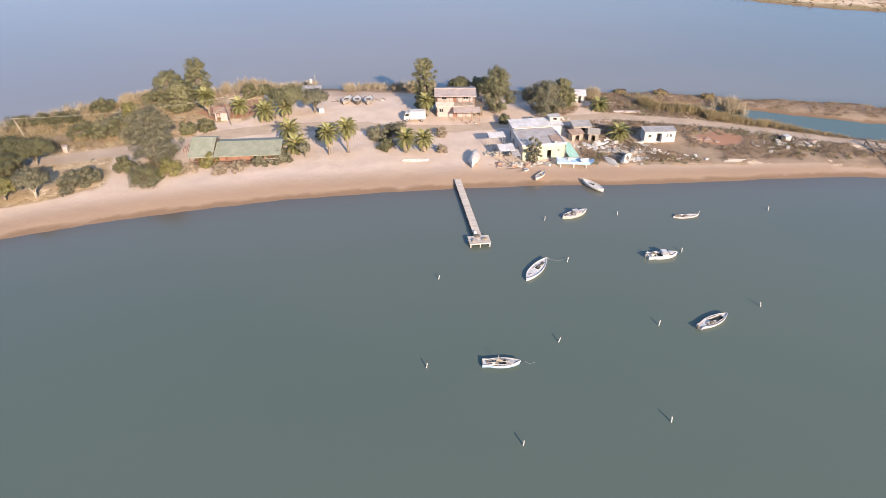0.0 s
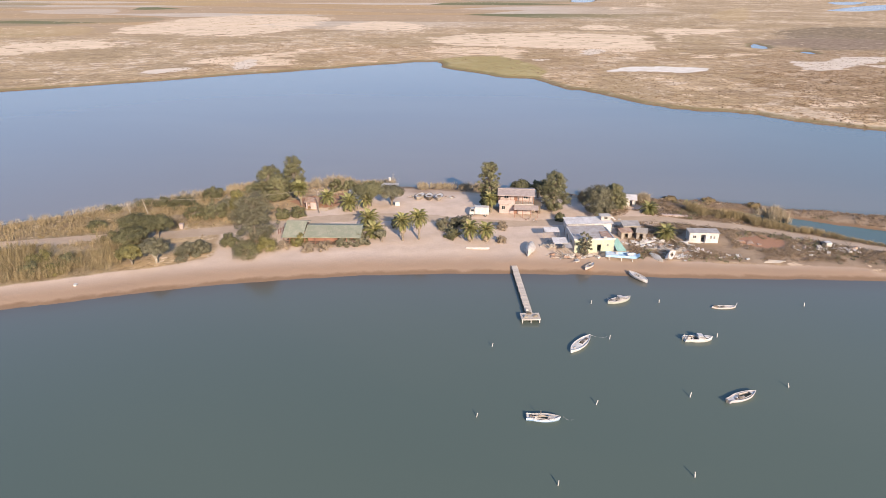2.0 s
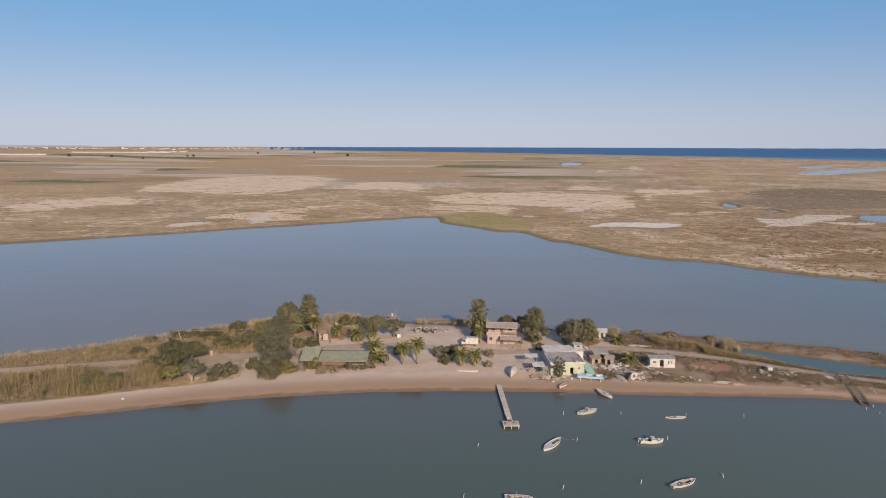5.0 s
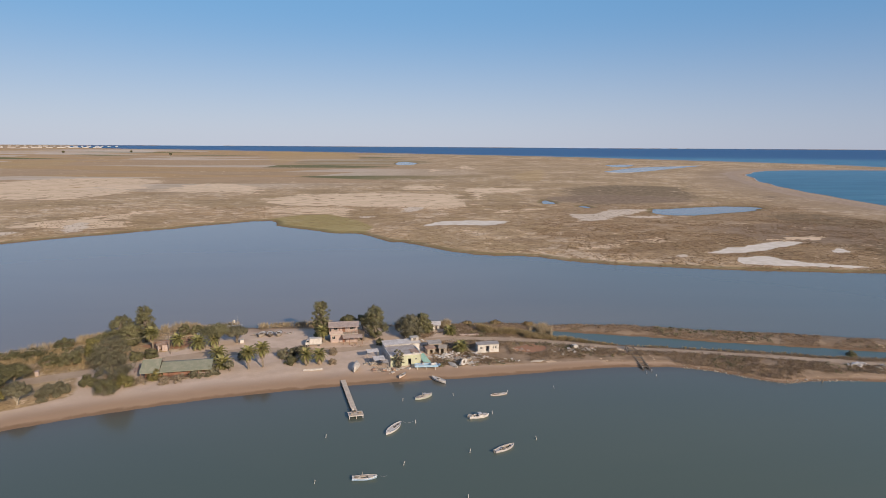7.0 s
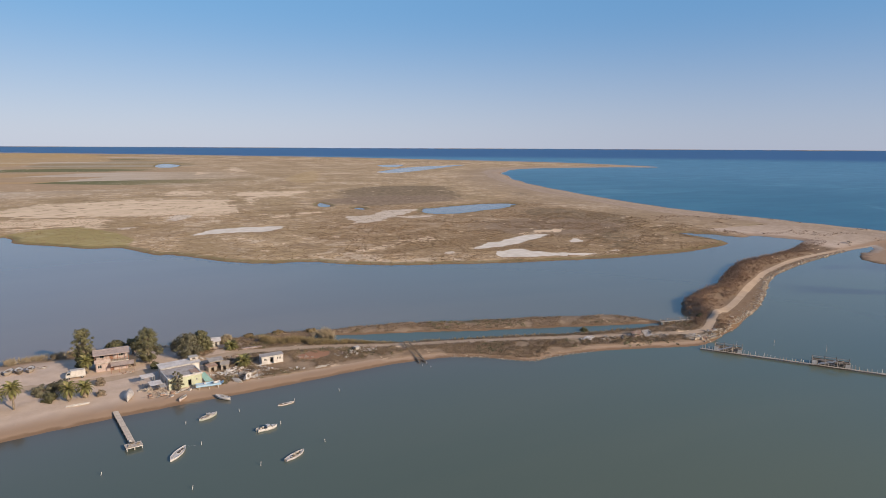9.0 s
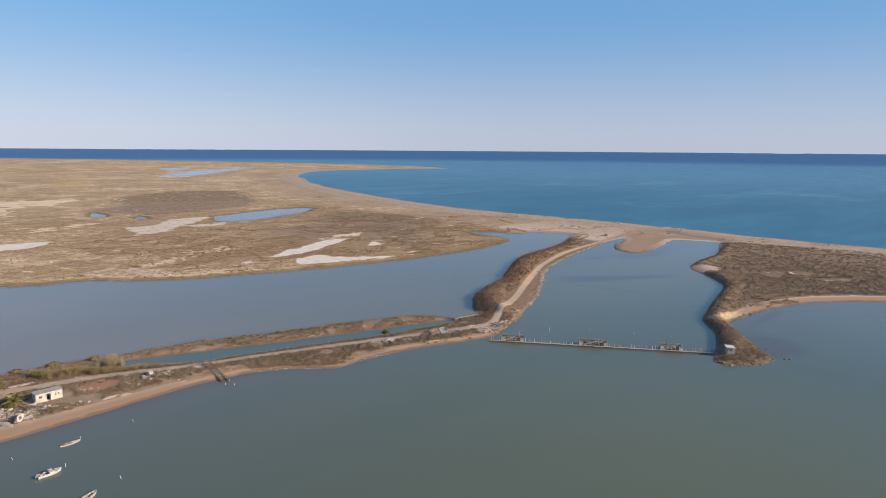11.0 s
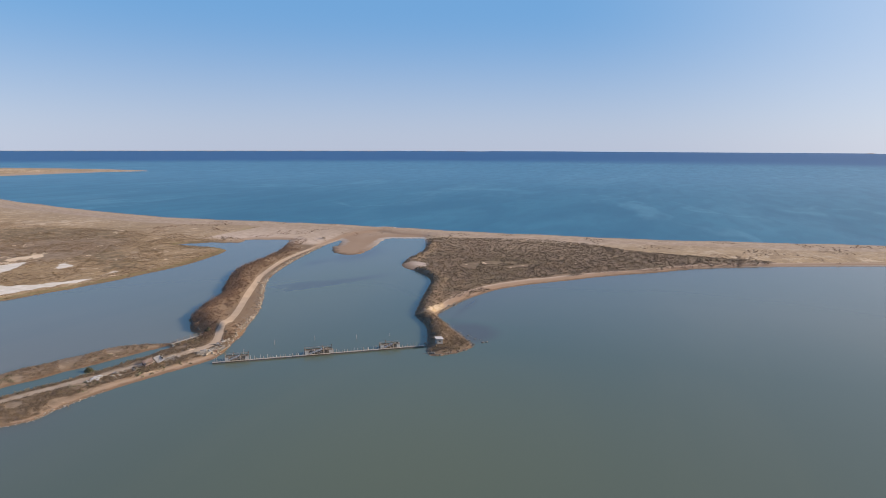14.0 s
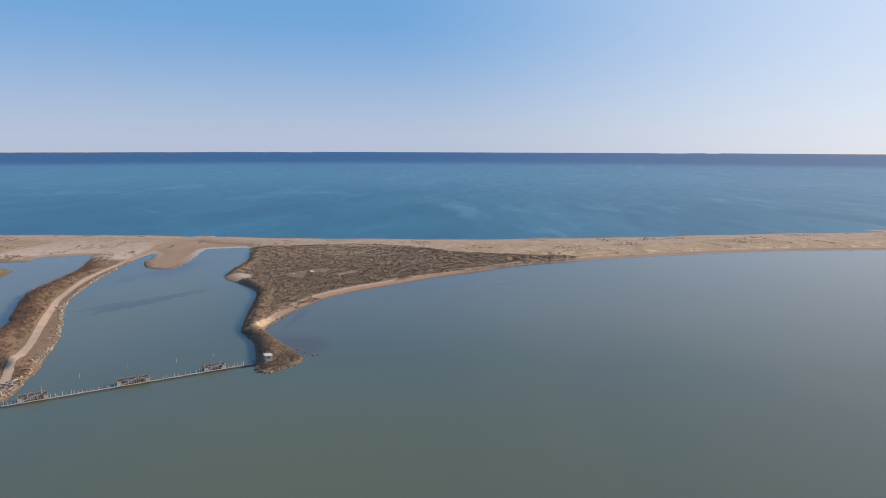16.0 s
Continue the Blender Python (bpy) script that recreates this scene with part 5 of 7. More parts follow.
# the two-storey house
house = thing("house", "two-storey pink house with a dusty red roof and veranda", "house", -0.6, 175.6, None, 2)
part("ground_wall", Shape().wall(-4.4, -2.2, 4.2, -2.2, 0, 2.7, 0.25, [(0.6, 1.6, 1.0, 2.0), (3.8, 4.8, 0, 2.05), (6.2, 7.4, 0.9, 2.0)])
     .wall(4.2, -2.2, 4.2, 3.2, 0, 2.7, 0.25).wall(4.2, 3.2, -4.4, 3.2, 0, 2.7, 0.25).wall(-4.4, 3.2, -4.4, -2.2, 0, 2.7, 0.25).box(-4.15, -1.9, 0, 3.9, 2.9, 0.08), PINK_WALL, house)
part("upper_floor", Shape().box(-4.6, -2.9, 2.7, 4.4, 3.3, 2.88), CONCRETE, house)
part("upper_wall", Shape().wall(-4.2, -0.6, 4.1, -0.6, 2.88, 5.2, 0.2, [(1.0, 2.2, 0.7, 1.8), (3.6, 4.5, 0, 2.0), (6.0, 7.2, 0.7, 1.8)])
     .wall(4.1, -0.6, 4.1, 3.2, 2.88, 5.2, 0.2).wall(4.1, 3.2, -4.2, 3.2, 2.88, 5.2, 0.2).wall(-4.2, 3.2, -4.2, -0.6, 2.88, 5.2, 0.2), PINK_WALL, house)
part("balcony_front", Shape().box(-4.6, -2.95, 2.88, -0.4, -2.83, 3.85).box(-4.6, -2.83, 2.88, -4.48, -0.7, 3.85), PINK_WALL, house, "rendered balcony front")
rail = Shape().beam((-0.3, -2.85, 3.8), (4.4, -2.85, 3.8), 0.07)
for i in range(12):
    rail.beam((-0.2 + i * 0.41, -2.85, 2.88), (-0.2 + i * 0.41, -2.85, 3.8), 0.05)
part("balcony_rail", rail, REDWOOD, house)
for x in (-4.5, -1.5, 1.5, 4.3):
    part("post", Shape().box(x - 0.07, -2.9, 2.88, x + 0.07, -2.76, 5.3), REDWOOD, house)
roof = Shape()
roof.slab([(-4.9, -3.3, 5.25), (4.7, -3.3, 5.25), (4.7, 0.1, 5.95), (-4.9, 0.1, 5.95)], 0.14)
roof.slab([(-4.9, 0.1, 5.95), (4.7, 0.1, 5.95), (4.7, 3.5, 5.25), (-4.9, 3.5, 5.25)], 0.14)
for i in range(20):
    x = -4.85 + i * 0.498
    roof.beam((x, -3.3, 5.28), (x, 0.08, 5.98), 0.06, 0.07).beam((x, 0.12, 5.98), (x, 3.5, 5.28), 0.06, 0.07)
part("roof", roof, PINK_ROOF, house)
part("roof_ridge", Shape().beam((-4.95, 0.1, 6.0), (4.75, 0.1, 6.0), 0.22, 0.12), PINK_ROOF, house)
part("veranda_roof", corrugated(-0.5, -5.3, 2.15, 5.6, -2.95, 2.66, 0.45), PINK_ROOF, house)
for x in (-0.4, 1.6, 3.6, 5.5):
    part("veranda_post", Shape().box(x - 0.06, -5.15, -0.1, x + 0.06, -5.03, 2.15), REDWOOD, house)
window(house, -3.8, 1.0, -2.8, 2.0, -2.1)
window(house, 1.8, 0.9, 3.0, 2.0, -2.1)
window(house, -3.2, 3.58, -2.0, 4.68, -0.5)
window(house, 1.8, 3.58, 3.0, 4.68, -0.5)
part("door", Shape().box(-0.58, -2.12, 0.02, 0.38, -2.06, 2.03), REDWOOD, house)
part("upper_door", Shape().box(-0.58, -0.52, 2.9, 0.28, -0.46, 4.86), REDWOOD, house)
part("lean_to", Shape().wall(4.35, -1.6, 6.3, -1.6, 0, 2.2, 0.1, [(0.5, 1.4, 0, 1.9)]).wall(6.3, -1.6, 6.3, 3.0, 0, 2.2, 0.1).wall(6.3, 3.0, 4.35, 3.0, 0, 2.2, 0.1)
     .slab([(4.35, -1.9, 2.25), (6.5, -1.9, 2.2), (6.5, 3.2, 2.45), (4.35, 3.2, 2.5)], 0.05), OLD_TIMBER, house)

# the long cabin with the green roof
cabin = thing("cabin", "long red-brown timber cabin with a faded green roof", "house", -44.4, 150.2, None, 6)
part("floor_deck", Shape().box(-8.9, -4.1, -0.3, 8.6, 3.6, 0.25), OLD_TIMBER, cabin)
part("wall", Shape().wall(-8.2, -2.2, 8.2, -2.2, 0.25, 2.5, 0.16, [(1.2, 2.6, 0.8, 1.9), (3.6, 4.5, 0, 1.95), (5.6, 7.2, 0.8, 1.9), (8.6, 10.2, 0.8, 1.9), (11.4, 12.3, 0, 1.95), (13.2, 15.0, 0.8, 1.9)])
     .wall(8.2, -2.2, 8.2, 3.2, 0.25, 2.5, 0.16).wall(8.2, 3.2, -8.2, 3.2, 0.25, 2.5, 0.16).wall(-8.2, 3.2, -8.2, -2.2, 0.25, 2.5, 0.16), REDWOOD, cabin)
low_roof = Shape()
low_roof.slab([(-4.2, -4.3, 2.1), (8.9, -4.3, 2.1), (8.9, 0.4, 3.35), (-4.2, 0.4, 3.35)], 0.12)
low_roof.slab([(-4.2, 0.4, 3.35), (8.9, 0.4, 3.35), (8.9, 3.7, 2.5), (-4.2, 3.7, 2.5)], 0.12)
for i in range(26):
    x = -4.1 + i * 0.515
    part("roof_seam", Shape().beam((x, -4.3, 2.12), (x, 0.38, 3.37), 0.05, 0.05), GREEN_ROOF, cabin)
part("roof", low_roof, GREEN_ROOF, cabin)
part("high_roof", Shape().slab([(-9.1, -4.5, 2.2), (-4.25, -4.5, 2.2), (-4.25, 1.0, 4.2), (-9.1, 1.0, 4.2)], 0.12)
     .slab([(-9.1, 1.0, 4.2), (-4.25, 1.0, 4.2), (-4.25, 4.6, 2.9), (-9.1, 4.6, 2.9)], 0.12), GREEN_ROOF, cabin)
part("gable", Shape().slab([(-8.4, -2.0, 2.5), (-4.5, -2.0, 2.5), (-4.5, 4.2, 2.5), (-8.4, 4.2, 2.5)], 0.1).box(-4.6, -1.6, 2.5, -4.5, 3.0, 3.1).box(-4.6, 0.2, 3.1, -4.5, 1.8, 3.8), OLD_TIMBER, cabin)
for i, x in enumerate((-8.8, -6.4, -4.0, -1.6, 0.8, 3.2, 5.6, 8.4)):
    part("veranda_post", Shape().box(x - 0.06, -4.05, 0.25, x + 0.06, -3.93, 2.15), REDWOOD, cabin)
    if i < 7:
        step = (2.4 if i < 6 else 2.8)
        part("railing", Shape().beam((x, -3.99, 1.15), (x + step, -3.99, 1.15), 0.07).beam((x, -3.99, 0.7), (x + step, -3.99, 0.7), 0.05)
             .beam((x + step / 2, -3.99, 0.25), (x + step / 2, -3.99, 1.15), 0.06), PINK_WALL if i > 4 else REDWOOD, cabin)
for x in (-7.0, -2.6, 0.4, 5.0):
    window(cabin, x, 1.05, x + 1.4, 2.15, -2.1, REDWOOD)
fence = thing("picket_fence", "leaning reddish timber fence beside the cabin", "fence", -56.5, 151.5, None, 70)
for i in range(11):
    part("picket", Shape().box(i * 0.62, -0.04, -0.2, i * 0.62 + 0.12, 0.04, 1.35 + 0.2 * math.sin(i * 2.3), m=pose(0, 0, 0, 4 * math.sin(i * 1.7), 3 * math.sin(i), 0)), REDWOOD, fence)
part("rail", Shape().beam((0, 0.06, 0.4), (6.5, 0.06, 0.45), 0.06).beam((0, 0.06, 1.0), (6.5, 0.06, 0.95), 0.06), REDWOOD, fence)

# the yellow fishery building
fishery = thing("fishery_building", "pale yellow block building with flat grey and white roofs", "house", 16.6, 154.2, None, 10)
part("front_wall", Shape().wall(-4.5, -4.2, 4.5, -4.2, 0, 3.0, 0.22, [(5.2, 6.05, 0, 1.95), (7.3, 7.75, 1.5, 2.0)]), YELLOW, fishery, "pale yellow front wall")
part("side_wall", Shape().wall(4.5, -4.2, 4.5, 5.0, 0, 3.0, 0.22).wall(-4.5, 5.0, -4.5, -4.2, 0, 3.0, 0.22, [(2.0, 3.0, 0, 2.0), (5.5, 6.8, 1.1, 2.0)]).wall(4.5, 5.0, -4.5, 5.0, 0, 3.0, 0.22), WHITE, fishery, "white side wall")
part("parapet", Shape().box(-4.62, -4.32, 3.0, 4.62, -4.02, 3.42, 0.02).box(-4.62, -4.02, 3.0, -4.36, 3.0, 3.36, 0.02).box(4.36, -4.02, 3.0, 4.62, 3.0, 3.3, 0.02), WHITE, fishery)
part("flat_roof", Shape().box(-4.4, -4.05, 2.9, 4.4, 5.0, 3.06), plain("weathered_roof_screed", (0.42, 0.38, 0.36), (0.32, 0.275, 0.25), 0.9, grain=3, stain=0.8), fishery)
part("roof_patch", Shape().slab([(2.0, -2.6, 3.16), (4.3, -2.7, 3.16), (4.3, 0.8, 3.18), (2.2, 0.6, 3.18)], 0.06), RUST, fishery, "rusty patch on the roof")
part("roof_box", Shape().box(2.1, -4.1, 3.42, 2.7, -3.7, 3.7, 0.03), WHITE, fishery)
part("rear_hall", Shape().wall(-4.0, 5.05, 6.6, 5.05, 0, 3.2, 0.2).wall(6.6, 5.05, 6.6, 9.0, 0, 3.2, 0.2).wall(6.6, 9.0, -4.0, 9.0, 0, 3.2, 0.2).wall(-4.0, 9.0, -4.0, 5.05, 0, 3.2, 0.2, [(1.2, 2.4, 0, 2.1)]), WHITE, fishery)
part("rear_roof", corrugated(-4.3, 4.9, 3.42, 6.9, 9.3, 3.62, 2.2), WHITE_SHEET, fishery, "long white sheet roof")
part("water_room", Shape().wall(4.4, 7.0, 6.8, 7.0, 3.6, 4.35, 0.12, [(0.7, 1.6, 0.15, 0.6)]).wall(6.8, 7.0, 6.8, 9.0, 3.6, 4.35, 0.12).wall(6.8, 9.0, 4.4, 9.0, 3.6, 4.35, 0.12).wall(4.4, 9.0, 4.4, 7.0, 3.6, 4.35, 0.12)
     .box(4.3, 6.9, 4.35, 6.9, 9.1, 4.45), CONCRETE, fishery, "small concrete room on the roof")
part("door", Shape().box(1.55, -3.2, 0.0, 1.6, -2.4, 1.93), OLD_TIMBER, fishery, "dark door standing open")
part("floor", Shape().box(-4.28, -3.98, -0.05, 4.28, 4.98, 0.06), CONCRETE, fishery)
window(fishery, 2.8, 1.5, 3.25, 2.0, -4.1)
for k, (x, y, w, d, z, mat) in enumerate(((-8.1, 3.4, 3.4, 2.4, 2.5, WHITE_SHEET), (-7.4, -2.6, 3.2, 3.0, 2.3, WHITE_SHEET), (-6.0, -4.6, 1.5, 2.6, 2.0, GREY_ROOF))):
    a = thing("awning", ("pale sheet awning on thin posts beside the building", "white sheet awning on thin posts over nets", "grey sheet lean-to beside the white wall")[k], "awning", 16.6 + x * 0.985 - y * 0.174, 154.2 + x * 0.174 + y * 0.985, None, 10, "awnings beside the fishery")
    part("sheet", corrugated(-w / 2, -d / 2, z, w / 2, d / 2, z + 0.25, 0.5, 0.04), mat, a)
    for sx in (-1, 1):
        for sy in (-1, 1):
            part("post", Shape().box(sx * (w / 2 - 0.1) - 0.04, sy * (d / 2 - 0.1) - 0.04, -0.2, sx * (w / 2 - 0.1) + 0.04, sy * (d / 2 - 0.1) + 0.04, z + (0.02 if sy < 0 else 0.22)), TIMBER, a)
tarp = thing("tarpaulin", "teal tarpaulin sloping from the yellow wall", "tarpaulin", 22.6, 151.6, None, 10)
part("cloth", Shape().slab([(-1.2, 1.8, 2.5), (0.6, 2.0, 2.3), (1.7, -2.0, 0.7), (-0.6, -2.2, 0.9)], 0.04), TEAL, tarp)
for x, y, z in ((-1.1, 1.7, 2.44), (0.5, 1.9, 2.26), (1.6, -1.9, 0.7), (-0.5, -2.1, 0.9)):
    part("pole", Shape().tube([(x, y, -0.2), (x, y, z)], 0.04), TIMBER, tarp)

# the white site cabin
site = thing("portable_cabin", "white portable cabin with a grey roof on blocks", "cabin", 42.8, 160.0, None, 3)
site.matrix_world = site.matrix_world @ Matrix.Scale(0.92, 4)
part("body", Shape().wall(-3.6, -1.4, 3.6, -1.4, 0.25, 2.7, 0.08, [(0.9, 1.7, 0.95, 1.75), (2.9, 3.7, 0, 2.0), (5.1, 5.6, 0.9, 1.8), (5.9, 6.4, 0.9, 1.8)]).wall(3.6, -1.4, 3.6, 1.4, 0.25, 2.7, 0.08).wall(3.6, 1.4, -3.6, 1.4, 0.25, 2.7, 0.08)
     .wall(-3.6, 1.4, -3.6, -1.4, 0.25, 2.7, 0.08).box(-3.5, -1.3, 0.2, 3.5, 1.3, 0.3), WHITE, site)
part("roof", corrugated(-3.75, -1.6, 2.74, 3.75, 1.6, 2.86, 0.6), GREY_ROOF, site)
part("skirting", Shape().box(-3.62, -1.42, 0.02, 3.62, -1.40, 0.3), WHITE, site)
part("open_door", Shape().box(0.2, -2.2, 0.25, 0.26, -1.45, 2.2), WHITE, site, "white door standing open")
for x in (-3.2, 0, 3.2):
    for y in (-1.1, 1.1):
        part("block", Shape().box(x - 0.2, y - 0.2, -0.2, x + 0.2, y + 0.2, 0.2, 0.02), CONCRETE, site)
window(site, -2.7, 1.2, -1.9, 2.0, -1.36)
window(site, 1.5, 1.15, 2.0, 2.05, -1.36)
window(site, 2.3, 1.15, 2.8, 2.05, -1.36)

# small huts
hut = thing("hut", "small white hut with a sloping sheet roof", "hut", 30.0, 184.2, None, -6)
part("wall", Shape().wall(-1.2, -1.1, 1.2, -1.1, 0, 1.9, 0.1, [(0.9, 1.5, 0, 1.7)]).wall(1.2, -1.1, 1.2, 1.1, 0, 2.1, 0.1).wall(1.2, 1.1, -1.2, 1.1, 0, 2.3, 0.1).wall(-1.2, 1.1, -1.2, -1.1, 0, 2.1, 0.1), WHITE, hut)
part("roof", corrugated(-1.6, -1.5, 1.95, 1.5, 1.5, 2.6, 0.5), WHITE_SHEET, hut)
for label, x, y, w, d, h, mat, turn in (("grey ramshackle shed of old sheets", 27.0, 164.0, 3.8, 2.4, 2.2, GREY_ROOF, 8), ("low shed of grey boards among scrap", 29.2, 160.2, 2.2, 2.2, 2.0, TIMBER, -12), ("open shelter with a rusty roof", 25.4, 160.4, 2.6, 2.0, 1.8, RUST, 15)):
    shed = thing("shed", label, "shed", x, y, None, turn, "sheds among the scrap")
    part("wall", Shape().wall(-w / 2, -d / 2, w / 2, -d / 2, 0, h * 0.85, 0.08, [(w * 0.3, w * 0.65, 0, h * 0.7)]).wall(w / 2, -d / 2, w / 2, d / 2, 0, h * 0.9, 0.08).wall(w / 2, d / 2, -w / 2, d / 2, 0, h, 0.08).wall(-w / 2, d / 2, -w / 2, -d / 2, 0, h * 0.9, 0.08), TIMBER, shed)
    part("roof", corrugated(-w / 2 - 0.2, -d / 2 - 0.3, h * 0.88, w / 2 + 0.2, d / 2 + 0.2, h * 1.06, 0.45), mat, shed)

# the pump stand with its tank and mast
stand = thing("water_tower", "pale shed with a water tank and mast", "tower", -36.9, 187.8, None, 4)
part("wall", Shape().wall(-2.2, -1.3, 2.2, -1.3, 0, 2.0, 0.1, [(0.4, 1.2, 0, 1.7), (2.6, 3.6, 0.8, 1.5)]).wall(2.2, -1.3, 2.2, 1.3, 0, 2.0, 0.1).wall(2.2, 1.3, -2.2, 1.3, 0, 2.0, 0.1).wall(-2.2, 1.3, -2.2, -1.3, 0, 2.0, 0.1), CONCRETE, stand)
part("roof", Shape().slab([(-2.5, -1.6, 2.05), (2.5, -1.6, 2.05), (2.5, 1.6, 2.3), (-2.5, 1.6, 2.3)], 0.08), GREY_ROOF, stand)
for x in (-0.6, 0.6):
    for y in (-0.6, 0.6):
        part("leg", Shape().tube([(x, y, 2.1), (x * 0.8, y * 0.8, 3.4)], 0.05), STEEL, stand)
part("tank", Shape().tube([(0, 0, 3.4), (0, 0, 3.5), (0, 0, 4.3), (0, 0, 4.5)], [0.34, 0.38, 0.38, 0.12], 14), CANVAS, stand, "white water tank")
part("mast", Shape().tube([(1.0, 0.3, 2.1), (1.0, 0.3, 6.0)], 0.05), STEEL, stand)
part("mast_arm", Shape().beam((0.6, 0.3, 5.2), (1.5, 0.3, 5.2), 0.05).beam((0.7, 0.3, 4.4), (1.4, 0.3, 4.4), 0.05), STEEL, stand)

# poles and wires along the track
def pole(x, y, h, label, lean=0.0):
    ob = thing("utility_pole", label, "pole", x, y, None, 0, "poles of the power line")
    part("shaft", Shape().tube([(0, 0, -0.4), (lean * h, 0, h)], [0.14, 0.09], 8), PALE_BARK if "pale" in label else OLD_TIMBER, ob)
    part("crossarm", Shape().beam((lean * h - 0.7, 0, h - 0.35), (lean * h + 0.7, 0, h - 0.35), 0.09), OLD_TIMBER, ob)
    for s in (-0.6, 0.0, 0.6):
        part("insulator", Shape().tube([(lean * h + s, 0, h - 0.3), (lean * h + s, 0, h - 0.12)], 0.04), WHITE, ob)
    return Vector((x + lean * h, y, float(heights(x, y)[0]) + h - 0.12))


TOPS = [pole(-150, 118, 6.2, "pale wooden pole of the power line"), pole(-95.9, 155.3, 4.8, "leaning pale wooden pole by the track", -0.2), pole(-93.8, 159.0, 4.8, "pale wooden pole by the track", -0.26), pole(-51.5, 167.5, 6.6, "dark wooden pole by the yard", -0.06)]
wires = thing("power_wires", "thin pale wires slung from pole to pole", "wires", -95, 150, 0)
for a, b in zip(TOPS, TOPS[1:]):
    for s in (-0.6, 0, 0.6):
        pts = [tuple(a.lerp(b, i / 8) + Vector((s + 95, -150, -1.2 * 4 * (i / 8) * (1 - i / 8) * (b - a).length / 60))) for i in range(9)]
        part("wire", Shape().tube(pts, 0.011, 4), TIMBER, wires)

# the box van
van = thing("delivery_van", "white box van parked on the sand", "van", -9.9, 170.8, None, 4)
part("cargo_box", Shape().box(-1.2, -0.95, 0.55, 2.5, 0.95, 2.45, 0.06), WHITE, van)
part("cab", Shape().box(-2.5, -0.9, 0.5, -1.22, 0.9, 1.35, 0.08).slab([(-2.1, -0.84, 2.0), (-1.25, -0.84, 2.05), (-1.25, 0.84, 2.05), (-2.1, 0.84, 2.0)], 0.08)
     .beam((-2.45, -0.84, 1.3), (-2.08, -0.84, 1.98), 0.07).beam((-2.45, 0.84, 1.3), (-2.08, 0.84, 1.98), 0.07).box(-1.34, -0.86, 1.3, -1.24, 0.86, 2.0), WHITE, van)
part("windscreen", Shape().slab([(-2.42, -0.8, 1.34), (-2.42, 0.8, 1.34), (-2.09, 0.8, 1.95), (-2.09, -0.8, 1.95)], 0.03), GLASS, van)
part("side_window", Shape().box(-2.0, -0.87, 1.36, -1.38, -0.84, 1.94), GLASS, van)
part("bumper", Shape().box(-2.6, -0.9, 0.38, -2.46, 0.9, 0.6, 0.03), STEEL, van)
for x in (-1.8, 1.6):
    for y in (-0.82, 0.82):
        wheel = part("wheel", Shape().tube([(x, y - 0.11, 0.34), (x, y + 0.11, 0.34)], 0.34, 14), RUBBER, van)
        part("rim", Shape().tube([(x, y - 0.13, 0.34), (x, y + 0.13, 0.34)], 0.19, 10), STEEL, wheel)


# ---- boats ----
LINING = plain("grey_lining", (0.42, 0.37, 0.33), (0.27, 0.23, 0.2), 0.8)
RAIL = plain("worn_white_rail", (0.54, 0.50, 0.48), (0.38, 0.35, 0.34), 0.7)
BOAT_WHITE = plain("white_boat_paint", (0.60, 0.575, 0.565), (0.46, 0.43, 0.415), 0.5, grain=5, stain=1.2)
DECK = plain("worn_deck", (0.58, 0.55, 0.53), (0.42, 0.39, 0.37), 0.8, grain=7, stain=1.6)


def hull_shape(L, B, D, bow=0.45, sheer=0.25, square=0.0, thick=0.06, stations=13, ribs=6):
    """An open hull along x, bow at +x, keel at z = 0: outer skin, inner skin and bottom boards. square: breadth left at the stern."""
    skins = []

    def section(s, inset):
        w = (1 - abs(2 * s - 1) ** 2.6) if s > 0.5 else max(1 - abs(2 * s - 1) ** 2.6, square * (1 - s * 0.3))
        w = max(w, 0.03) * B / 2 - inset
        top = D * (1 + sheer * max(0, (s - 0.45) * 2) ** 2 + sheer * 0.5 * max(0, (0.4 - s) * 2) ** 2)
        keel = inset * 0.8 + D * bow * max(0, (s - 0.8) / 0.2) ** 2
        out = []
        for k in range(ribs + 1):
            a = k / ribs
            y = max(w, 0.004) * math.sin(a * math.pi / 2) ** 0.75
            z = keel + (top - keel) * (1 - math.cos(a * math.pi / 2)) ** 0.9
            out.append((y, z))
        return out

    for inset, flip in ((0, False), (thick, True)):
        rows, bm = [], Shape()
        skins.append(bm)
        for i in range(stations):
            s = i / (stations - 1)
            x = (s - 0.5) * (L - 2 * inset)
            sec = section(s, inset)
            rake = lambda z: 0.10 * L * max(0, s - 0.7) * z / D
            rows.append([bm.bm.verts.new((x + rake(z), -y, z)) for y, z in sec[::-1]] + [bm.bm.verts.new((x + rake(z), y, z)) for y, z in sec[1:]])
        for a, b in zip(rows, rows[1:]):
            for k in range(len(a) - 1):
                bm.bm.faces.new((a[k], a[k + 1], b[k + 1], b[k]) if not flip else (b[k], b[k + 1], a[k + 1], a[k]))
        bm.bm.faces.new(rows[0] if flip else rows[0][::-1])
        if not flip:
            outer = rows
    rim = [(o[0].co.copy(), i[0].co.copy(), o[-1].co.copy(), i[-1].co.copy()) for o, i in zip(outer, rows)]
    return skins, rim


def strip_between(rim, lo, hi, width, raise_by=0.02):
    """The rail along both edges of a hull, from station lo to hi."""
    s = Shape()
    for side in (0, 2):
        pts = [r[side].lerp(r[side + 1], 0.5) + Vector((0, 0, raise_by)) for r in rim[lo:hi + 1]]
        s.tube([tuple(p) for p in pts], width, 5)
    return s


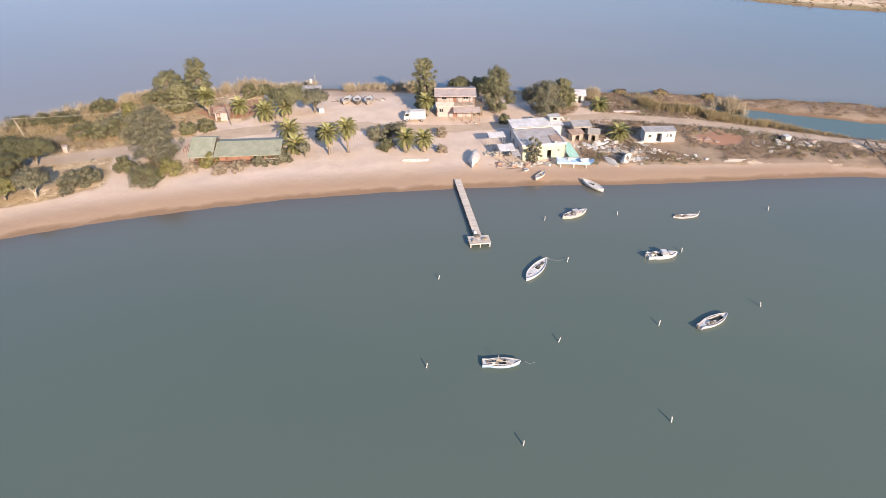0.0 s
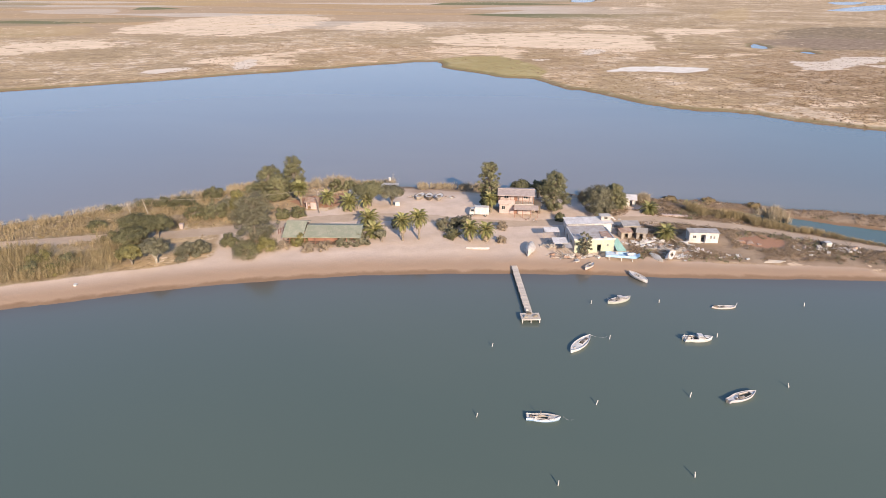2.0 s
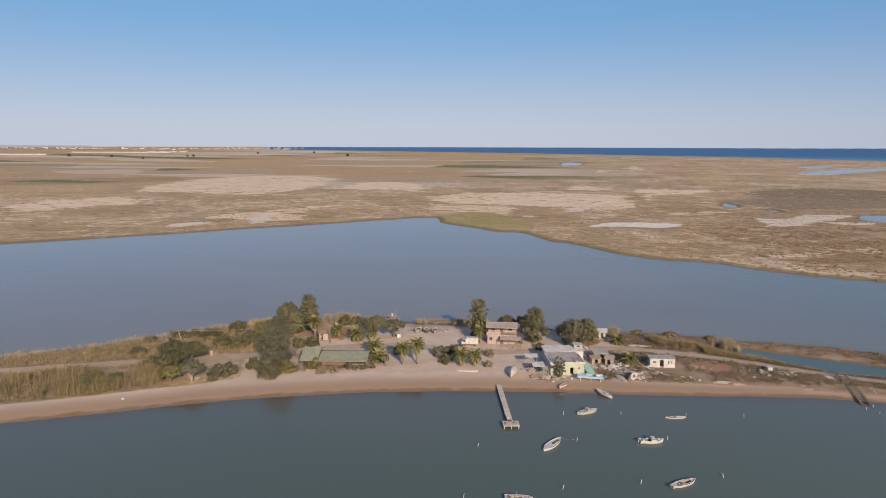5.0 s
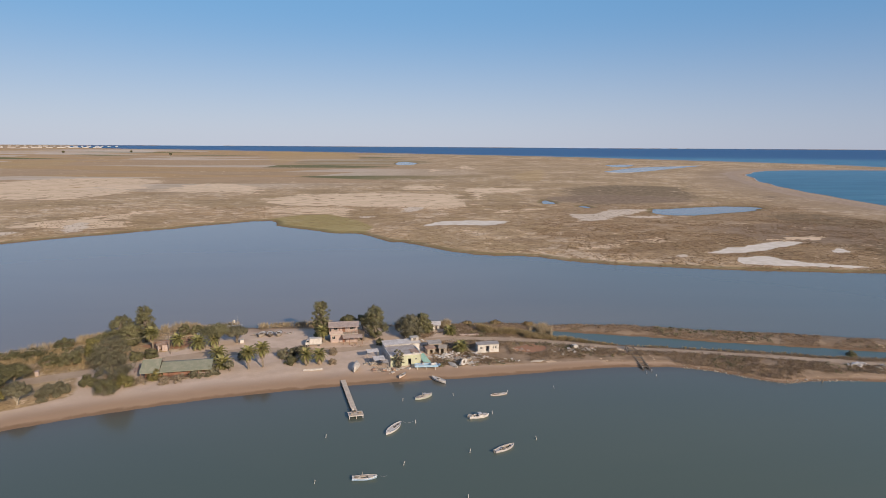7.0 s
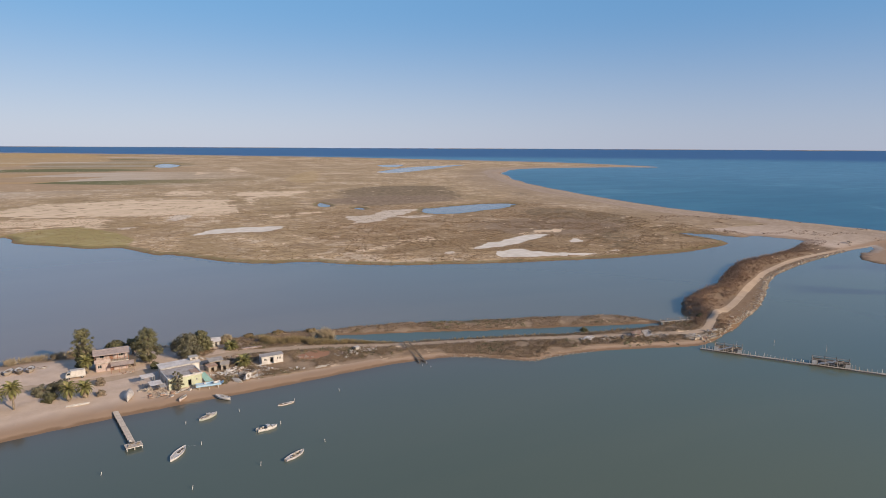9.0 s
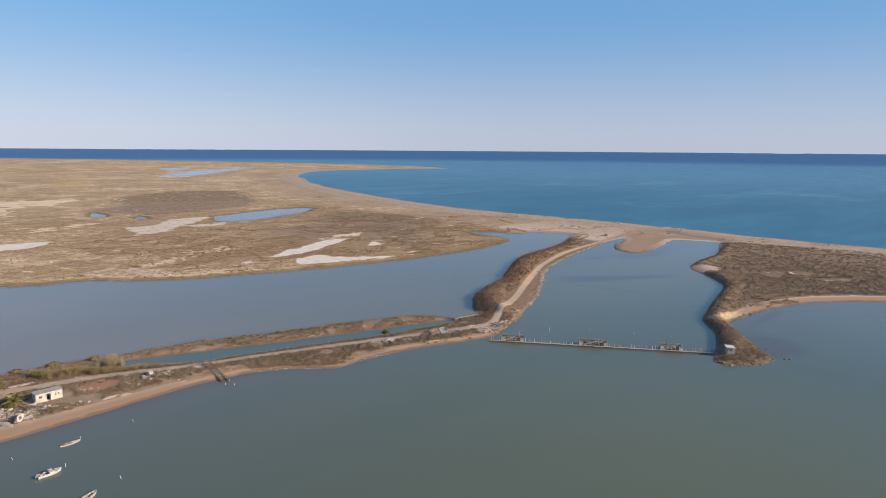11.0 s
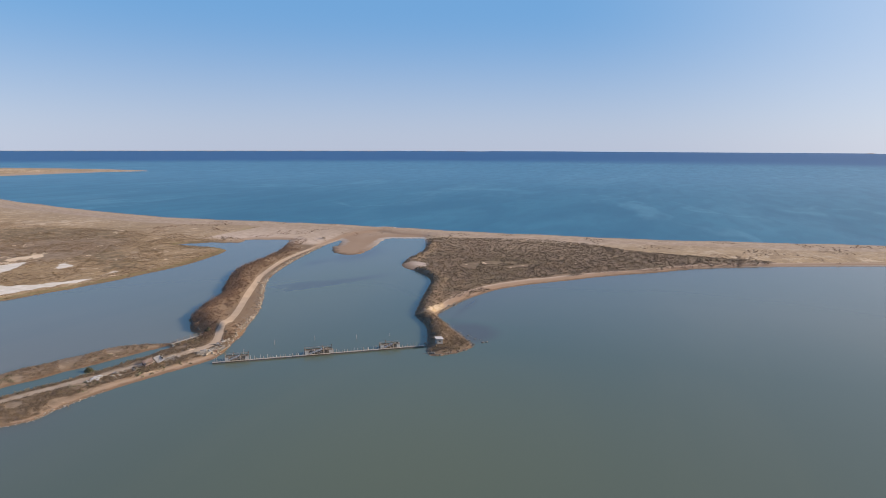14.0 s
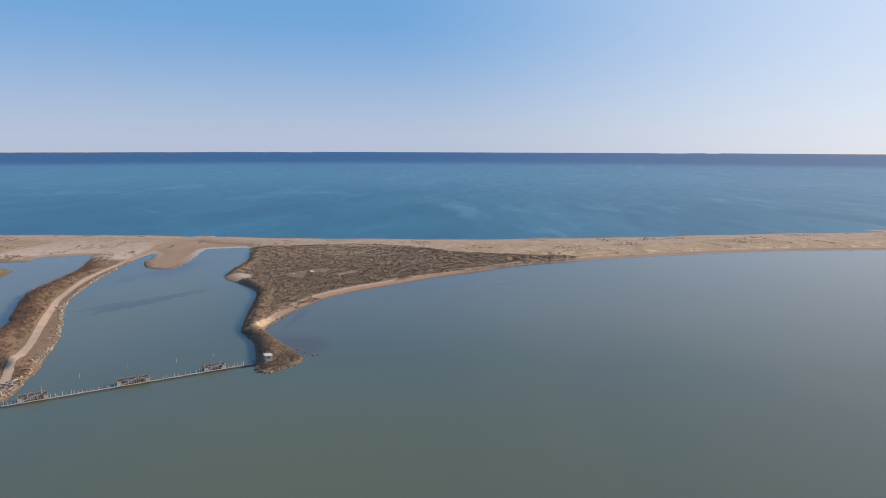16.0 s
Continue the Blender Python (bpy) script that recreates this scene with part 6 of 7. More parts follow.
def boat(label, x, y, turn, L, B, D, outer, rail_mat, inner=DARK_IN, draught=0.34, square=0.0, fore=True, cabin_box=False, mast=0.0, motor=False, stem=0.0, tilt=0.0, z=None, group="boats moored off the pier", gear=True, trim=None, thwarts=2, lining=None, hatch=(5, 8), lip=0.28):
    ob = new("rowing_boat" if not cabin_box else "cabin_boat")
    ob.empty_display_size = 0.3
    base = -draught if z is None else z
    lining = lining or LINING
    ob.matrix_world = pose(x, y, base, 0, 0, turn) @ pose(0, 0, 0, tilt, 0, 0)
    tagged(ob, label, "boat", group)
    sh, rim = hull_shape(L, B, D, square=square)
    hull = part("hull", sh[0], outer, ob, soft=False)
    part("lining", sh[1], lining, hull)
    part("gunwale", strip_between(rim, 0, len(rim) - 1, 0.055), rail_mat, hull)
    if trim:
        s = Shape()
        for side in (0, 2):
            s.tube([tuple(r[side] + (r[side] - r[side + 1]).normalized() * 0.02 - Vector((0, 0, 0.14))) for r in rim], 0.05, 5)
        part("rubbing_strake", s, trim, hull)
    floor_w = B * 0.30
    part("bottom_boards", Shape().box(-L * 0.36, -floor_w, D * 0.22, L * 0.30, floor_w, D * 0.27), inner, ob)
    if fore:
        n = len(rim)
        s = Shape()
        drop = Vector((0, 0, 0.07))
        for i in range(n - 1):
            p, q = rim[i], rim[i + 1]
            if hatch[0] <= i < hatch[1]:
                for e, o in ((1, 3), (3, 1)):
                    s.slab([tuple(p[e] - drop), tuple(p[e].lerp(p[o], lip) - drop), tuple(q[e].lerp(q[o], lip) - drop), tuple(q[e] - drop)], 0.03)
            else:
                s.slab([tuple(p[1] - drop), tuple(p[3] - drop), tuple(q[3] - drop), tuple(q[1] - drop)], 0.03)
        deck = part("deck", s, DECK, ob, "worn grey-white deck")
        a, b = rim[hatch[0]], rim[hatch[1]]
        c = [a[1].lerp(a[3], lip), a[1].lerp(a[3], 1 - lip), b[1].lerp(b[3], 1 - lip), b[1].lerp(b[3], lip)]
        s = Shape()
        for u, v in zip(c, c[1:] + c[:1]):
            s.beam(tuple(u - drop * 0.3), tuple(v - drop * 0.3), 0.06, 0.12)
        part("hatch_coaming", s, rail_mat, deck)
    for i in range(thwarts):
        s0 = (-0.16, 0.12, 0.24)[i]
        part("thwart", Shape().box(L * s0 - 0.12, -B * 0.44, D * 0.72, L * s0 + 0.12, B * 0.44, D * 0.77), rail_mat, ob)
    if gear:
        part("engine_box", Shape().box(-L * 0.30, -B * 0.17, D * 0.25, -L * 0.12, B * 0.17, D * 0.86, 0.03), rail_mat, ob)
    if z is None:
        rb = random.Random(int(x * 7 + y))
        top = D - 0.02 if fore else D * 0.3
        for i in range(5):
            u, v, w = L * rb.uniform(-0.36, 0.3), B * rb.uniform(-0.2, 0.2), rb.uniform(0.18, 0.42)
            part("gear_heap", Shape().box(u - w, v - w * 0.7, top - 0.1, u + w, v + w * 0.7, top + rb.uniform(0.08, 0.22), 0.06).rough(0.05, i), rb.choice((OLD_TIMBER, LINING, CANVAS, DARK_IN)), ob)
    if mast:
        part("mast", Shape().tube([(-L * 0.06, 0, D * 0.4), (-L * 0.06, 0, D + mast)], 0.035), TIMBER, ob)
        part("boom", Shape().tube([(-L * 0.28, -B * 0.2, D + 0.25), (L * 0.22, -B * 0.12, D + 0.32)], 0.04), TIMBER, ob)
    if motor:
        m = part("outboard_motor", Shape().box(-L / 2 - 0.42, -0.16, D * 0.85, -L / 2 - 0.08, 0.16, D * 1.35, 0.05), STEEL, ob)
        part("motor_leg", Shape().box(-L / 2 - 0.26, -0.06, 0.1, -L / 2 - 0.12, 0.06, D * 0.9), STEEL, m)
    if stem:
        part("stem_post", Shape().tube([tuple(rim[-1][0] - Vector((0.12, 0, 0.1))), tuple(rim[-1][0] + Vector((0.05, 0, stem)))], 0.05), rail_mat, ob)
    if cabin_box:
        c = Shape()
        c.slab([(-L * 0.02, -B * 0.33, D + 0.62), (L * 0.17, -B * 0.27, D + 0.55), (L * 0.17, B * 0.27, D + 0.55), (-L * 0.02, B * 0.33, D + 0.62)], 0.05)
        c.box(-L * 0.02, -B * 0.36, D * 0.8, L * 0.24, -B * 0.34, D + 0.25).box(-L * 0.02, B * 0.34, D * 0.8, L * 0.24, B * 0.36, D + 0.25)
        c.slab([(-L * 0.02, -B * 0.36, D + 0.27), (L * 0.36, -B * 0.2, D + 0.30), (L * 0.36, B * 0.2, D + 0.30), (-L * 0.02, B * 0.36, D + 0.27)], 0.05)
        for sx, sy in ((-0.01, 0.32), (-0.01, -0.32), (0.16, 0.26), (0.16, -0.26)):
            c.beam((L * sx, B * sy, D + 0.25), (L * sx, B * sy, D + 0.6), 0.05)
        part("cabin_top", c, rail_mat, ob)
        part("windscreen", Shape().slab([(L * 0.25, -B * 0.26, D + 0.3), (L * 0.25, B * 0.26, D + 0.3), (L * 0.175, B * 0.24, D + 0.55), (L * 0.175, -B * 0.24, D + 0.55)], 0.02), GLASS, ob)
        part("stern_rail", Shape().tube([(-L * 0.44, -B * 0.4, D), (-L * 0.44, -B * 0.4, D + 0.4), (-L * 0.44, B * 0.4, D + 0.4), (-L * 0.44, B * 0.4, D)], 0.03), STEEL, ob)
    return ob


boat("pale blue open fishing boat with a white rail and mast", 5.3, 90.6, 2, 4.6, 1.6, 0.75, plain("worn_blue_hull", (0.20, 0.31, 0.46), (0.30, 0.39, 0.50), 0.6), RAIL, mast=1.1, trim=PALE_BLUE, square=0.75, hatch=(2, 8), lip=0.12, thwarts=1)
boat("white double-ended fishing boat with an open dark hold", 11.9, 111.3, 57, 6.3, 1.9, 0.75, BOAT_WHITE, BOAT_WHITE, hatch=(6, 8), lip=0.26, thwarts=0, gear=False)
boat("grey-green fishing boat with a small wheel shelter", 20.3, 128.5, 28, 4.9, 1.7, 0.8, plain("grey_green_paint", (0.34, 0.36, 0.31), (0.43, 0.43, 0.39), 0.6), RAIL, mast=1.0, cabin_box=True, thwarts=1, hatch=(3, 7), lip=0.16)
boat("slim pale skiff with an upright stem post", 39.6, 128.4, 8, 4.4, 1.2, 0.5, plain("pale_pink_paint", (0.52, 0.44, 0.40), (0.42, 0.36, 0.33), 0.6), RAIL, stem=0.75, gear=False, hatch=(4, 9), lip=0.2)
boat("white cabin boat with a windscreen and outboard motor", 32.0, 115.6, 8, 4.7, 1.85, 0.8, BOAT_WHITE, BOAT_WHITE, square=0.85, fore=True, cabin_box=True, motor=True, gear=False, thwarts=1, hatch=(1, 6), lip=0.12)
boat("open white boat with a dark inside and motor box", 34.5, 99.3, 30, 5.2, 1.7, 0.72, plain("dull_white_paint", (0.52, 0.49, 0.5), (0.4, 0.37, 0.39), 0.55), RAIL, square=0.55, motor=True, hatch=(5, 10), lip=0.1, thwarts=1, gear=False)
boat("white boat drawn up with its bow on the sand", 25.5, 139.2, 130, 4.9, 1.7, 0.72, BOAT_WHITE, RAIL, z=0.02, mast=0.6, group="boats drawn up on the shore")
boat("small pale boat lying on the wet sand", 15.9, 142.4, 55, 3.4, 1.4, 0.55, plain("faded_pink_paint", (0.60, 0.49, 0.43), (0.5, 0.4, 0.36), 0.7), TIMBER, z=0.55, gear=False, tilt=-10, thwarts=1, group="boats drawn up on the shore")
for x, turn, mat in ((-27.4, 78, TIMBER), (-24.8, 96, OLD_TIMBER), (-22.0, 88, TIMBER)):
    boat("old dinghy propped on the lagoon's bank", x, 183.2, turn - 180, 5.2, 2.3, 0.95, mat, OLD_TIMBER, z=0.92, gear=False, group="old dinghies by the lagoon", thwarts=2)
boat("long white canoe lying on the sand", -8.6, 148.6, 3, 5.2, 0.85, 0.36, WHITE, WHITE, z=0.92, gear=False, group="boats drawn up on the shore", thwarts=1)

# hulls laid up among the scrap
for label, x, y, turn, tilt, mat in (("grey upturned hull among the scrap", 30.4, 148.6, 118, 150, CONCRETE), ("old bleached hull lying on its side", 33.2, 149.0, 60, 62, CANVAS)):
    boat(label, x, y, turn, 4.6, 1.7, 0.8, mat, TIMBER, z=1.5, tilt=tilt, gear=False, group="hulls laid up among the scrap")

covered = thing("covered_boat", "boat under a pale canvas cover on the sand", "boat", 3.2, 148.6, None, 82)
sh, rim = hull_shape(6.2, 2.0, 1.0)
part("hull", sh[0], WHITE, covered)
part("lining", sh[1], DARK_IN, covered)
cover = Shape()
rows = []
for i in range(13):
    s = i / 12
    x, w, top = -3.15 + 6.4 * s, 1.08 * (1 - abs(2 * s - 1) ** 2.8) + 0.06, 1.15 + 0.75 * math.sin(math.pi * (0.15 + 0.75 * s)) + 0.06 * math.sin(i * 2.1)
    rows.append([cover.bm.verts.new((x, w * c, 0.75 + (top - 0.75) * h + 0.04 * math.sin(i * 1.9 + c * 4))) for c, h in ((-1.03, 0), (-0.8, 0.45), (-0.35, 0.85), (0, 1), (0.35, 0.85), (0.8, 0.45), (1.03, 0))])
for a, b in zip(rows, rows[1:]):
    for k in range(6):
        cover.bm.faces.new((a[k], a[k + 1], b[k + 1], b[k]))
part("canvas_cover", cover, CANVAS, covered, "pale canvas cover", True)
for x in (-1.6, 1.6):
    for y in (-0.7, 0.7):
        part("prop", Shape().beam((x, y * 1.5, -0.2), (x, y, 0.62), 0.09), TIMBER, covered)

# the light blue punt on trestles
punt = thing("blue_punt", "light blue flat boat standing on trestles", "boat", 23.0, 147.4, None, -3)
part("hull", Shape().box(-3.3, -1.0, 0.75, 3.0, 1.0, 0.85).box(-3.3, -1.05, 0.8, 3.1, -0.97, 1.3).box(-3.3, 0.97, 0.8, 3.1, 1.05, 1.3).box(-3.38, -1.0, 0.8, -3.28, 1.0, 1.3).slab([(3.0, -1.0, 0.85), (3.9, -0.7, 1.4), (3.9, 0.7, 1.4), (3.0, 1.0, 0.85)], 0.08), BLUE, punt)
part("decking", Shape().box(-3.2, -0.95, 1.1, -0.6, 0.95, 1.18), PALE_BLUE, punt)
part("decking", Shape().box(1.4, -0.95, 1.1, 3.0, 0.95, 1.18), PALE_BLUE, punt)
for x in (-2.6, 0.0, 2.4):
    part("trestle", Shape().beam((x, -0.95, -0.2), (x, -0.6, 0.75), 0.12).beam((x, 0.95, -0.2), (x, 0.6, 0.75), 0.12).beam((x, -1.0, 0.68), (x, 1.0, 0.68), 0.12), WHITE, punt)
part("rod", Shape().beam((-2.0, 0.4, 1.5), (1.5, 0.5, 1.75), 0.09), TIMBER, punt)
for k, (x, y, r) in enumerate(((24.6, 147.2, 0.5), (25.3, 147.6, 0.42), (22.0, 147.8, 0.35))):
    bag = thing("sack", "crumpled white sack lying on the blue punt", "sack", x, y, float(heights(23.0, 147.4)[0]) + 1.17, 40 * k, "white sacks about the yard")
    s = Shape()
    bmesh.ops.create_icosphere(s.bm, subdivisions=2, radius=r)
    bmesh.ops.scale(s.bm, vec=(1.25, 0.9, 0.6), verts=s.bm.verts)
    bmesh.ops.translate(s.bm, vec=(0, 0, r * 0.5), verts=s.bm.verts)
    part("cloth", s.rough(r * 0.13, k), WHITE, bag)

# the pier
pier = thing("pier", "narrow bleached timber pier with a wider head", "pier", 0, 140.6, 0, 9.1)
deck = Shape()
for i in range(96):
    yy = -20.6 + 0.22 * i
    wob = 0.03 * math.sin(i * 1.7)
    deck.box(-0.62 + wob, yy, 0.74 + 0.015 * math.sin(i * 2.3), 0.62 + wob, yy + 0.19, 0.79 + 0.015 * math.sin(i * 2.3))
part("deck_planks", deck, boards("pier_planks", (0.54, 0.47, 0.41), (0.42, 0.36, 0.31)), pier)
head = Shape()
for i in range(11):
    head.box(-1.75, -23.0 + i * 0.22, 0.76, 1.75, -22.81 + i * 0.22, 0.81)
part("head_planks", head, bpy.data.materials["pier_planks"], pier)
part("edge_beam", Shape().beam((-0.55, 0.5, 0.68), (-0.55, -20.6, 0.68), 0.1).beam((0.55, 0.5, 0.68), (0.55, -20.6, 0.68), 0.1), TIMBER, pier)
part("head_beam", Shape().beam((-1.7, -22.95, 0.68), (1.7, -22.95, 0.68), 0.14).beam((-1.7, -20.7, 0.68), (1.7, -20.7, 0.68), 0.14), WHITE, pier)
for x, y, in [(sx * 0.5, -2.6 * k) for k in range(1, 8) for sx in (-1, 1)]:
    part("post", Shape().tube([(x, y, -1.3), (x, y, 0.72)], 0.08), TIMBER, pier)
for x, y in ((-1.55, -22.9), (0, -22.9), (1.55, -22.9), (-1.55, -20.8), (1.55, -20.8)):
    part("head_post", Shape().tube([(x, y, -1.3), (x, y, 0.78)], 0.1), WHITE, pier)
part("railing_post", Shape().box(-0.62, -13.1, 0.74, -0.55, -13.0, 1.3), TIMBER, pier)
m_pier = pier.matrix_world
for k, (x, y, label, mat) in enumerate(((-0.25, -19.9, "white fish crate on the pier head", WHITE), (-0.1, -20.9, "brown net heap on the pier head", OLD_TIMBER), (0.9, -21.9, "brown net heap on the pier head", DRY), (-0.9, -22.2, "grey rope heap on the pier head", TIMBER))):
    p = m_pier @ Vector((x, y, 0.81))
    ob = thing("fish_crate" if k == 0 else "net_heap", label, "crate" if k == 0 else "net", p.x, p.y, p.z, 20 * k, "gear on the pier")
    s = Shape()
    if k == 0:
        s.box(-0.3, -0.2, 0, 0.3, 0.2, 0.06).box(-0.3, -0.2, 0, -0.26, 0.2, 0.35).box(0.26, -0.2, 0, 0.3, 0.2, 0.35).box(-0.3, -0.2, 0, 0.3, -0.16, 0.35).box(-0.3, 0.16, 0, 0.3, 0.2, 0.35)
    else:
        bmesh.ops.create_icosphere(s.bm, subdivisions=2, radius=0.38)
        bmesh.ops.scale(s.bm, vec=(1.3, 1, 0.5), verts=s.bm.verts)
        bmesh.ops.translate(s.bm, vec=(0, 0, 0.14), verts=s.bm.verts)
        s.rough(0.06, k)
    part("sides" if k == 0 else "netting", s, mat, ob)

# floats on the mooring lines
FLOATS = chain("-4,90 -3,109 7,78 13,95 27,98.5 24,81.5 42.6,103 55,131 35.6,117 28,129 15,127 17,114")
first = None
for k, (x, y) in enumerate(FLOATS):
    m = pose(x, y, -0.5, 0, 0, k * 40) @ pose(0, 0, 0, 9 + 5 * math.sin(k * 2.2), 8 * math.cos(k), 0)
    if first is None:
        first = new("mooring_stake")
        first.empty_display_size = 0.3
        first.matrix_world = m
        tagged(first, "white mooring stake leaning in the water", "stake", "mooring stakes")
        part("tube", Shape().tube([(0, 0, 0), (0, 0, 1.3)], [0.075, 0.07], 10), WHITE, first)
        part("cap", Shape().tube([(0, 0, 1.3), (0, 0, 1.34)], [0.085, 0.06], 10), CANVAS, first)
    else:
        copy_thing(first, m)
lines = [((8.2, 90.9), (9.6, 90.7)), ((13.9, 114.2), (16.8, 114.2))]
for a, b in lines:
    ob = thing("mooring_line", "pale rope between a boat and its stake", "rope", a[0], a[1], 0, 0, "mooring lines")
    d = Vector((b[0] - a[0], b[1] - a[1], 0))
    part("rope", Shape().tube([tuple(d * t + Vector((0, 0, 0.5 - 1.5 * t * (1 - t) - 0.1 * t))) for t in (0, 0.25, 0.5, 0.75, 1)], 0.009, 5), WHITE, ob)


# ---- the fish weir across the inlet ----
W0, W1 = Vector((175.0, 112.6, 0)), Vector((221.0, 47.6, 0))
w_len = (W1 - W0).length
w_turn = math.degrees(math.atan2((W1 - W0).y, (W1 - W0).x))
weir = thing("fish_weir", "long timber fish weir of stakes and planks across the inlet", "weir", W0.x, W0.y, 0, w_turn)
walkway = Shape()
for i in range(int(w_len / 2.0)):
    walkway.box(i * 2.0, -0.5, 0.42 + 0.03 * math.sin(i * 1.9), i * 2.0 + 1.97, 0.0, 0.48 + 0.03 * math.sin(i * 1.9)).box(i * 2.0, 0.03, 0.42 + 0.03 * math.sin(i * 1.3), i * 2.0 + 1.97, 0.5, 0.48 + 0.03 * math.sin(i * 1.3))
part("walkway", walkway, TIMBER, weir, "grey plank walkway")
screen = Shape()
for i in range(int(w_len / 0.35)):
    screen.box(i * 0.35, -0.46, -1.2, i * 0.35 + 0.26, -0.42, 0.36 + 0.08 * math.sin(i * 2.7))
part("screen", screen, OLD_TIMBER, weir, "dark fence of laths in the water")
rr = random.Random(5)
for i in range(int(w_len / 1.15)):
    x = 0.4 + i * 1.15 + rr.uniform(-0.2, 0.2)
    lean = rr.uniform(-0.35, 0.35)
    part("stake", Shape().tube([(x, 0.5, -1.2), (x + lean, 0.55 + rr.uniform(-0.15, 0.15), rr.uniform(1.0, 1.8))], 0.095, 6), WHITE if rr.random() < 0.45 else TIMBER, weir)


def weir_platform(label, s, length, deep):
    p = W0.lerp(W1, s / w_len)
    ob = thing("weir_platform", label, "platform", p.x, p.y, 0, w_turn, "platforms of the fish weir")
    for x in np.linspace(0.1, length - 0.1, 4):
        for y in (0.5, 0.5 + deep):
            part("post", Shape().tube([(x, y, -1.2), (x + rr.uniform(-0.1, 0.1), y, rr.uniform(2.1, 3.0))], 0.11, 6), TIMBER if y < 1 else OLD_TIMBER, ob)
    for y in (0.5, 0.5 + deep):
        part("top_beam", Shape().beam((0, y, 2.0), (length, y, 2.05), 0.16), TIMBER, ob)
    deck = Shape()
    for i in range(int(length / 0.3)):
        deck.box(i * 0.3, 0.45, 0.66, i * 0.3 + 0.26, 0.6 + deep, 0.71)
    part("deck", deck, OLD_TIMBER, ob)
    part("ramp_board", Shape().beam((length * 0.15, 0.55, 0.75), (length * 0.62, 0.6, 2.3), 0.7, 0.08), WHITE, ob, "pale sloping board")
    part("side_panel", Shape().box(0.0, 0.35, 0.3, 1.3, 0.42, 1.7), WHITE, ob)
    part("side_panel", Shape().box(length - 1.3, 0.35, 0.3, length, 0.42, 1.6), WHITE, ob)
    part("slanting_board", Shape().beam((length * 0.15, -0.9, 0.9), (length * 0.62, -1.0, 2.5), 0.32, 0.08), WHITE, ob, "pale slanting board")
    part("cross_beam", Shape().beam((0.1, 0.5, 1.62), (0.1, 0.5 + deep, 1.62), 0.1).beam((length - 0.1, 0.5, 1.62), (length - 0.1, 0.5 + deep, 1.62), 0.1)
         .beam((length * 0.5, 0.5, 0.75), (length * 0.85, 0.5 + deep, 1.6), 0.09), TIMBER, ob)
    for i in range(7):
        x = rr.uniform(0.4, length - 0.6)
        part("net_bundle", Shape().box(x, deep * 0.5 + rr.uniform(-0.5, 0.6), 0.72, x + rr.uniform(0.6, 1.3), deep * 0.5 + rr.uniform(0.9, 1.6), rr.uniform(1.0, 1.6), 0.1).rough(0.06, i), OLD_TIMBER, ob)
    part("back_screen", Shape().box(0.1, 0.48 + deep, 0.2, length - 0.1, 0.54 + deep, 1.5), OLD_TIMBER, ob)
    part("windlass", Shape().tube([(length * 0.7, 0.9, 1.35), (length * 0.92, 0.9, 1.4)], 0.16, 8), OLD_TIMBER, ob)
    return ob


weir_platform("timber weir platform with a sloping board near the dike", 4.2, 8.4, 3.2)
weir_platform("timber weir platform in the middle of the inlet", 32.6, 10.2, 3.4)
weir_platform("timber weir platform near the sand spit", 61.0, 7.6, 3.0)
for x, y, h in ((187.5, 108.5, 3.2), (201.5, 104.5, 3.0), (211.5, 92.5, 3.2), (220.5, 78.5, 2.6), (228.5, 67.5, 2.2)):
    pile = thing("marker_post", "thin pale marker post standing in the inlet", "post", x, y, -1.0, 0, "marker posts in the inlet")
    part("shaft", Shape().tube([(0, 0, 0), (0.06, 0, h)], [0.08, 0.06], 6), CANVAS, pile)

# ---- boulders along the dike and the spit's tip ----
def stone(seed, flat=0.7):
    s = Shape()
    bmesh.ops.create_icosphere(s.bm, subdivisions=1, radius=0.5)
    rr = random.Random(seed)
    for v in s.bm.verts:
        v.co *= rr.uniform(0.7, 1.2)
        v.co.z *= flat
    me = bpy.data.meshes.new("stone")
    s.bm.to_mesh(me)
    s.bm.free()
    co = np.array([v.co[:] for v in me.vertices])
    faces = np.array([list(p.vertices) for p in me.polygons])
    bpy.data.meshes.remove(me)
    return co, faces


def boulders(name, label, line, per_metre, spread, size, mat, seed, sink=0.1):
    rng = np.random.default_rng(seed)
    line = smooth(line, False, 8)
    step = np.linalg.norm(np.diff(line, axis=0), axis=1)
    n = int(step.sum() * per_metre)
    s = np.sort(rng.uniform(0, step.sum(), n))
    cum = np.r_[0, np.cumsum(step)]
    x, y = np.interp(s, cum, line[:, 0]), np.interp(s, cum, line[:, 1])
    x, y = x + rng.normal(0, spread, n), y + rng.normal(0, spread, n)
    z = np.maximum(heights(x, y), -0.15)
    sc = rng.lognormal(math.log(size), 0.4, n)
    me = scatter(name, stone(seed), np.c_[x, y, z + sc * (0.2 - sink)], np.c_[sc * rng.uniform(0.8, 1.4, n), sc * rng.uniform(0.8, 1.4, n), sc * rng.uniform(0.6, 1.1, n)], rng.uniform(0, 6.3, n), mat)
    return tagged(new(name, me), label, "boulders", kind="stuff")


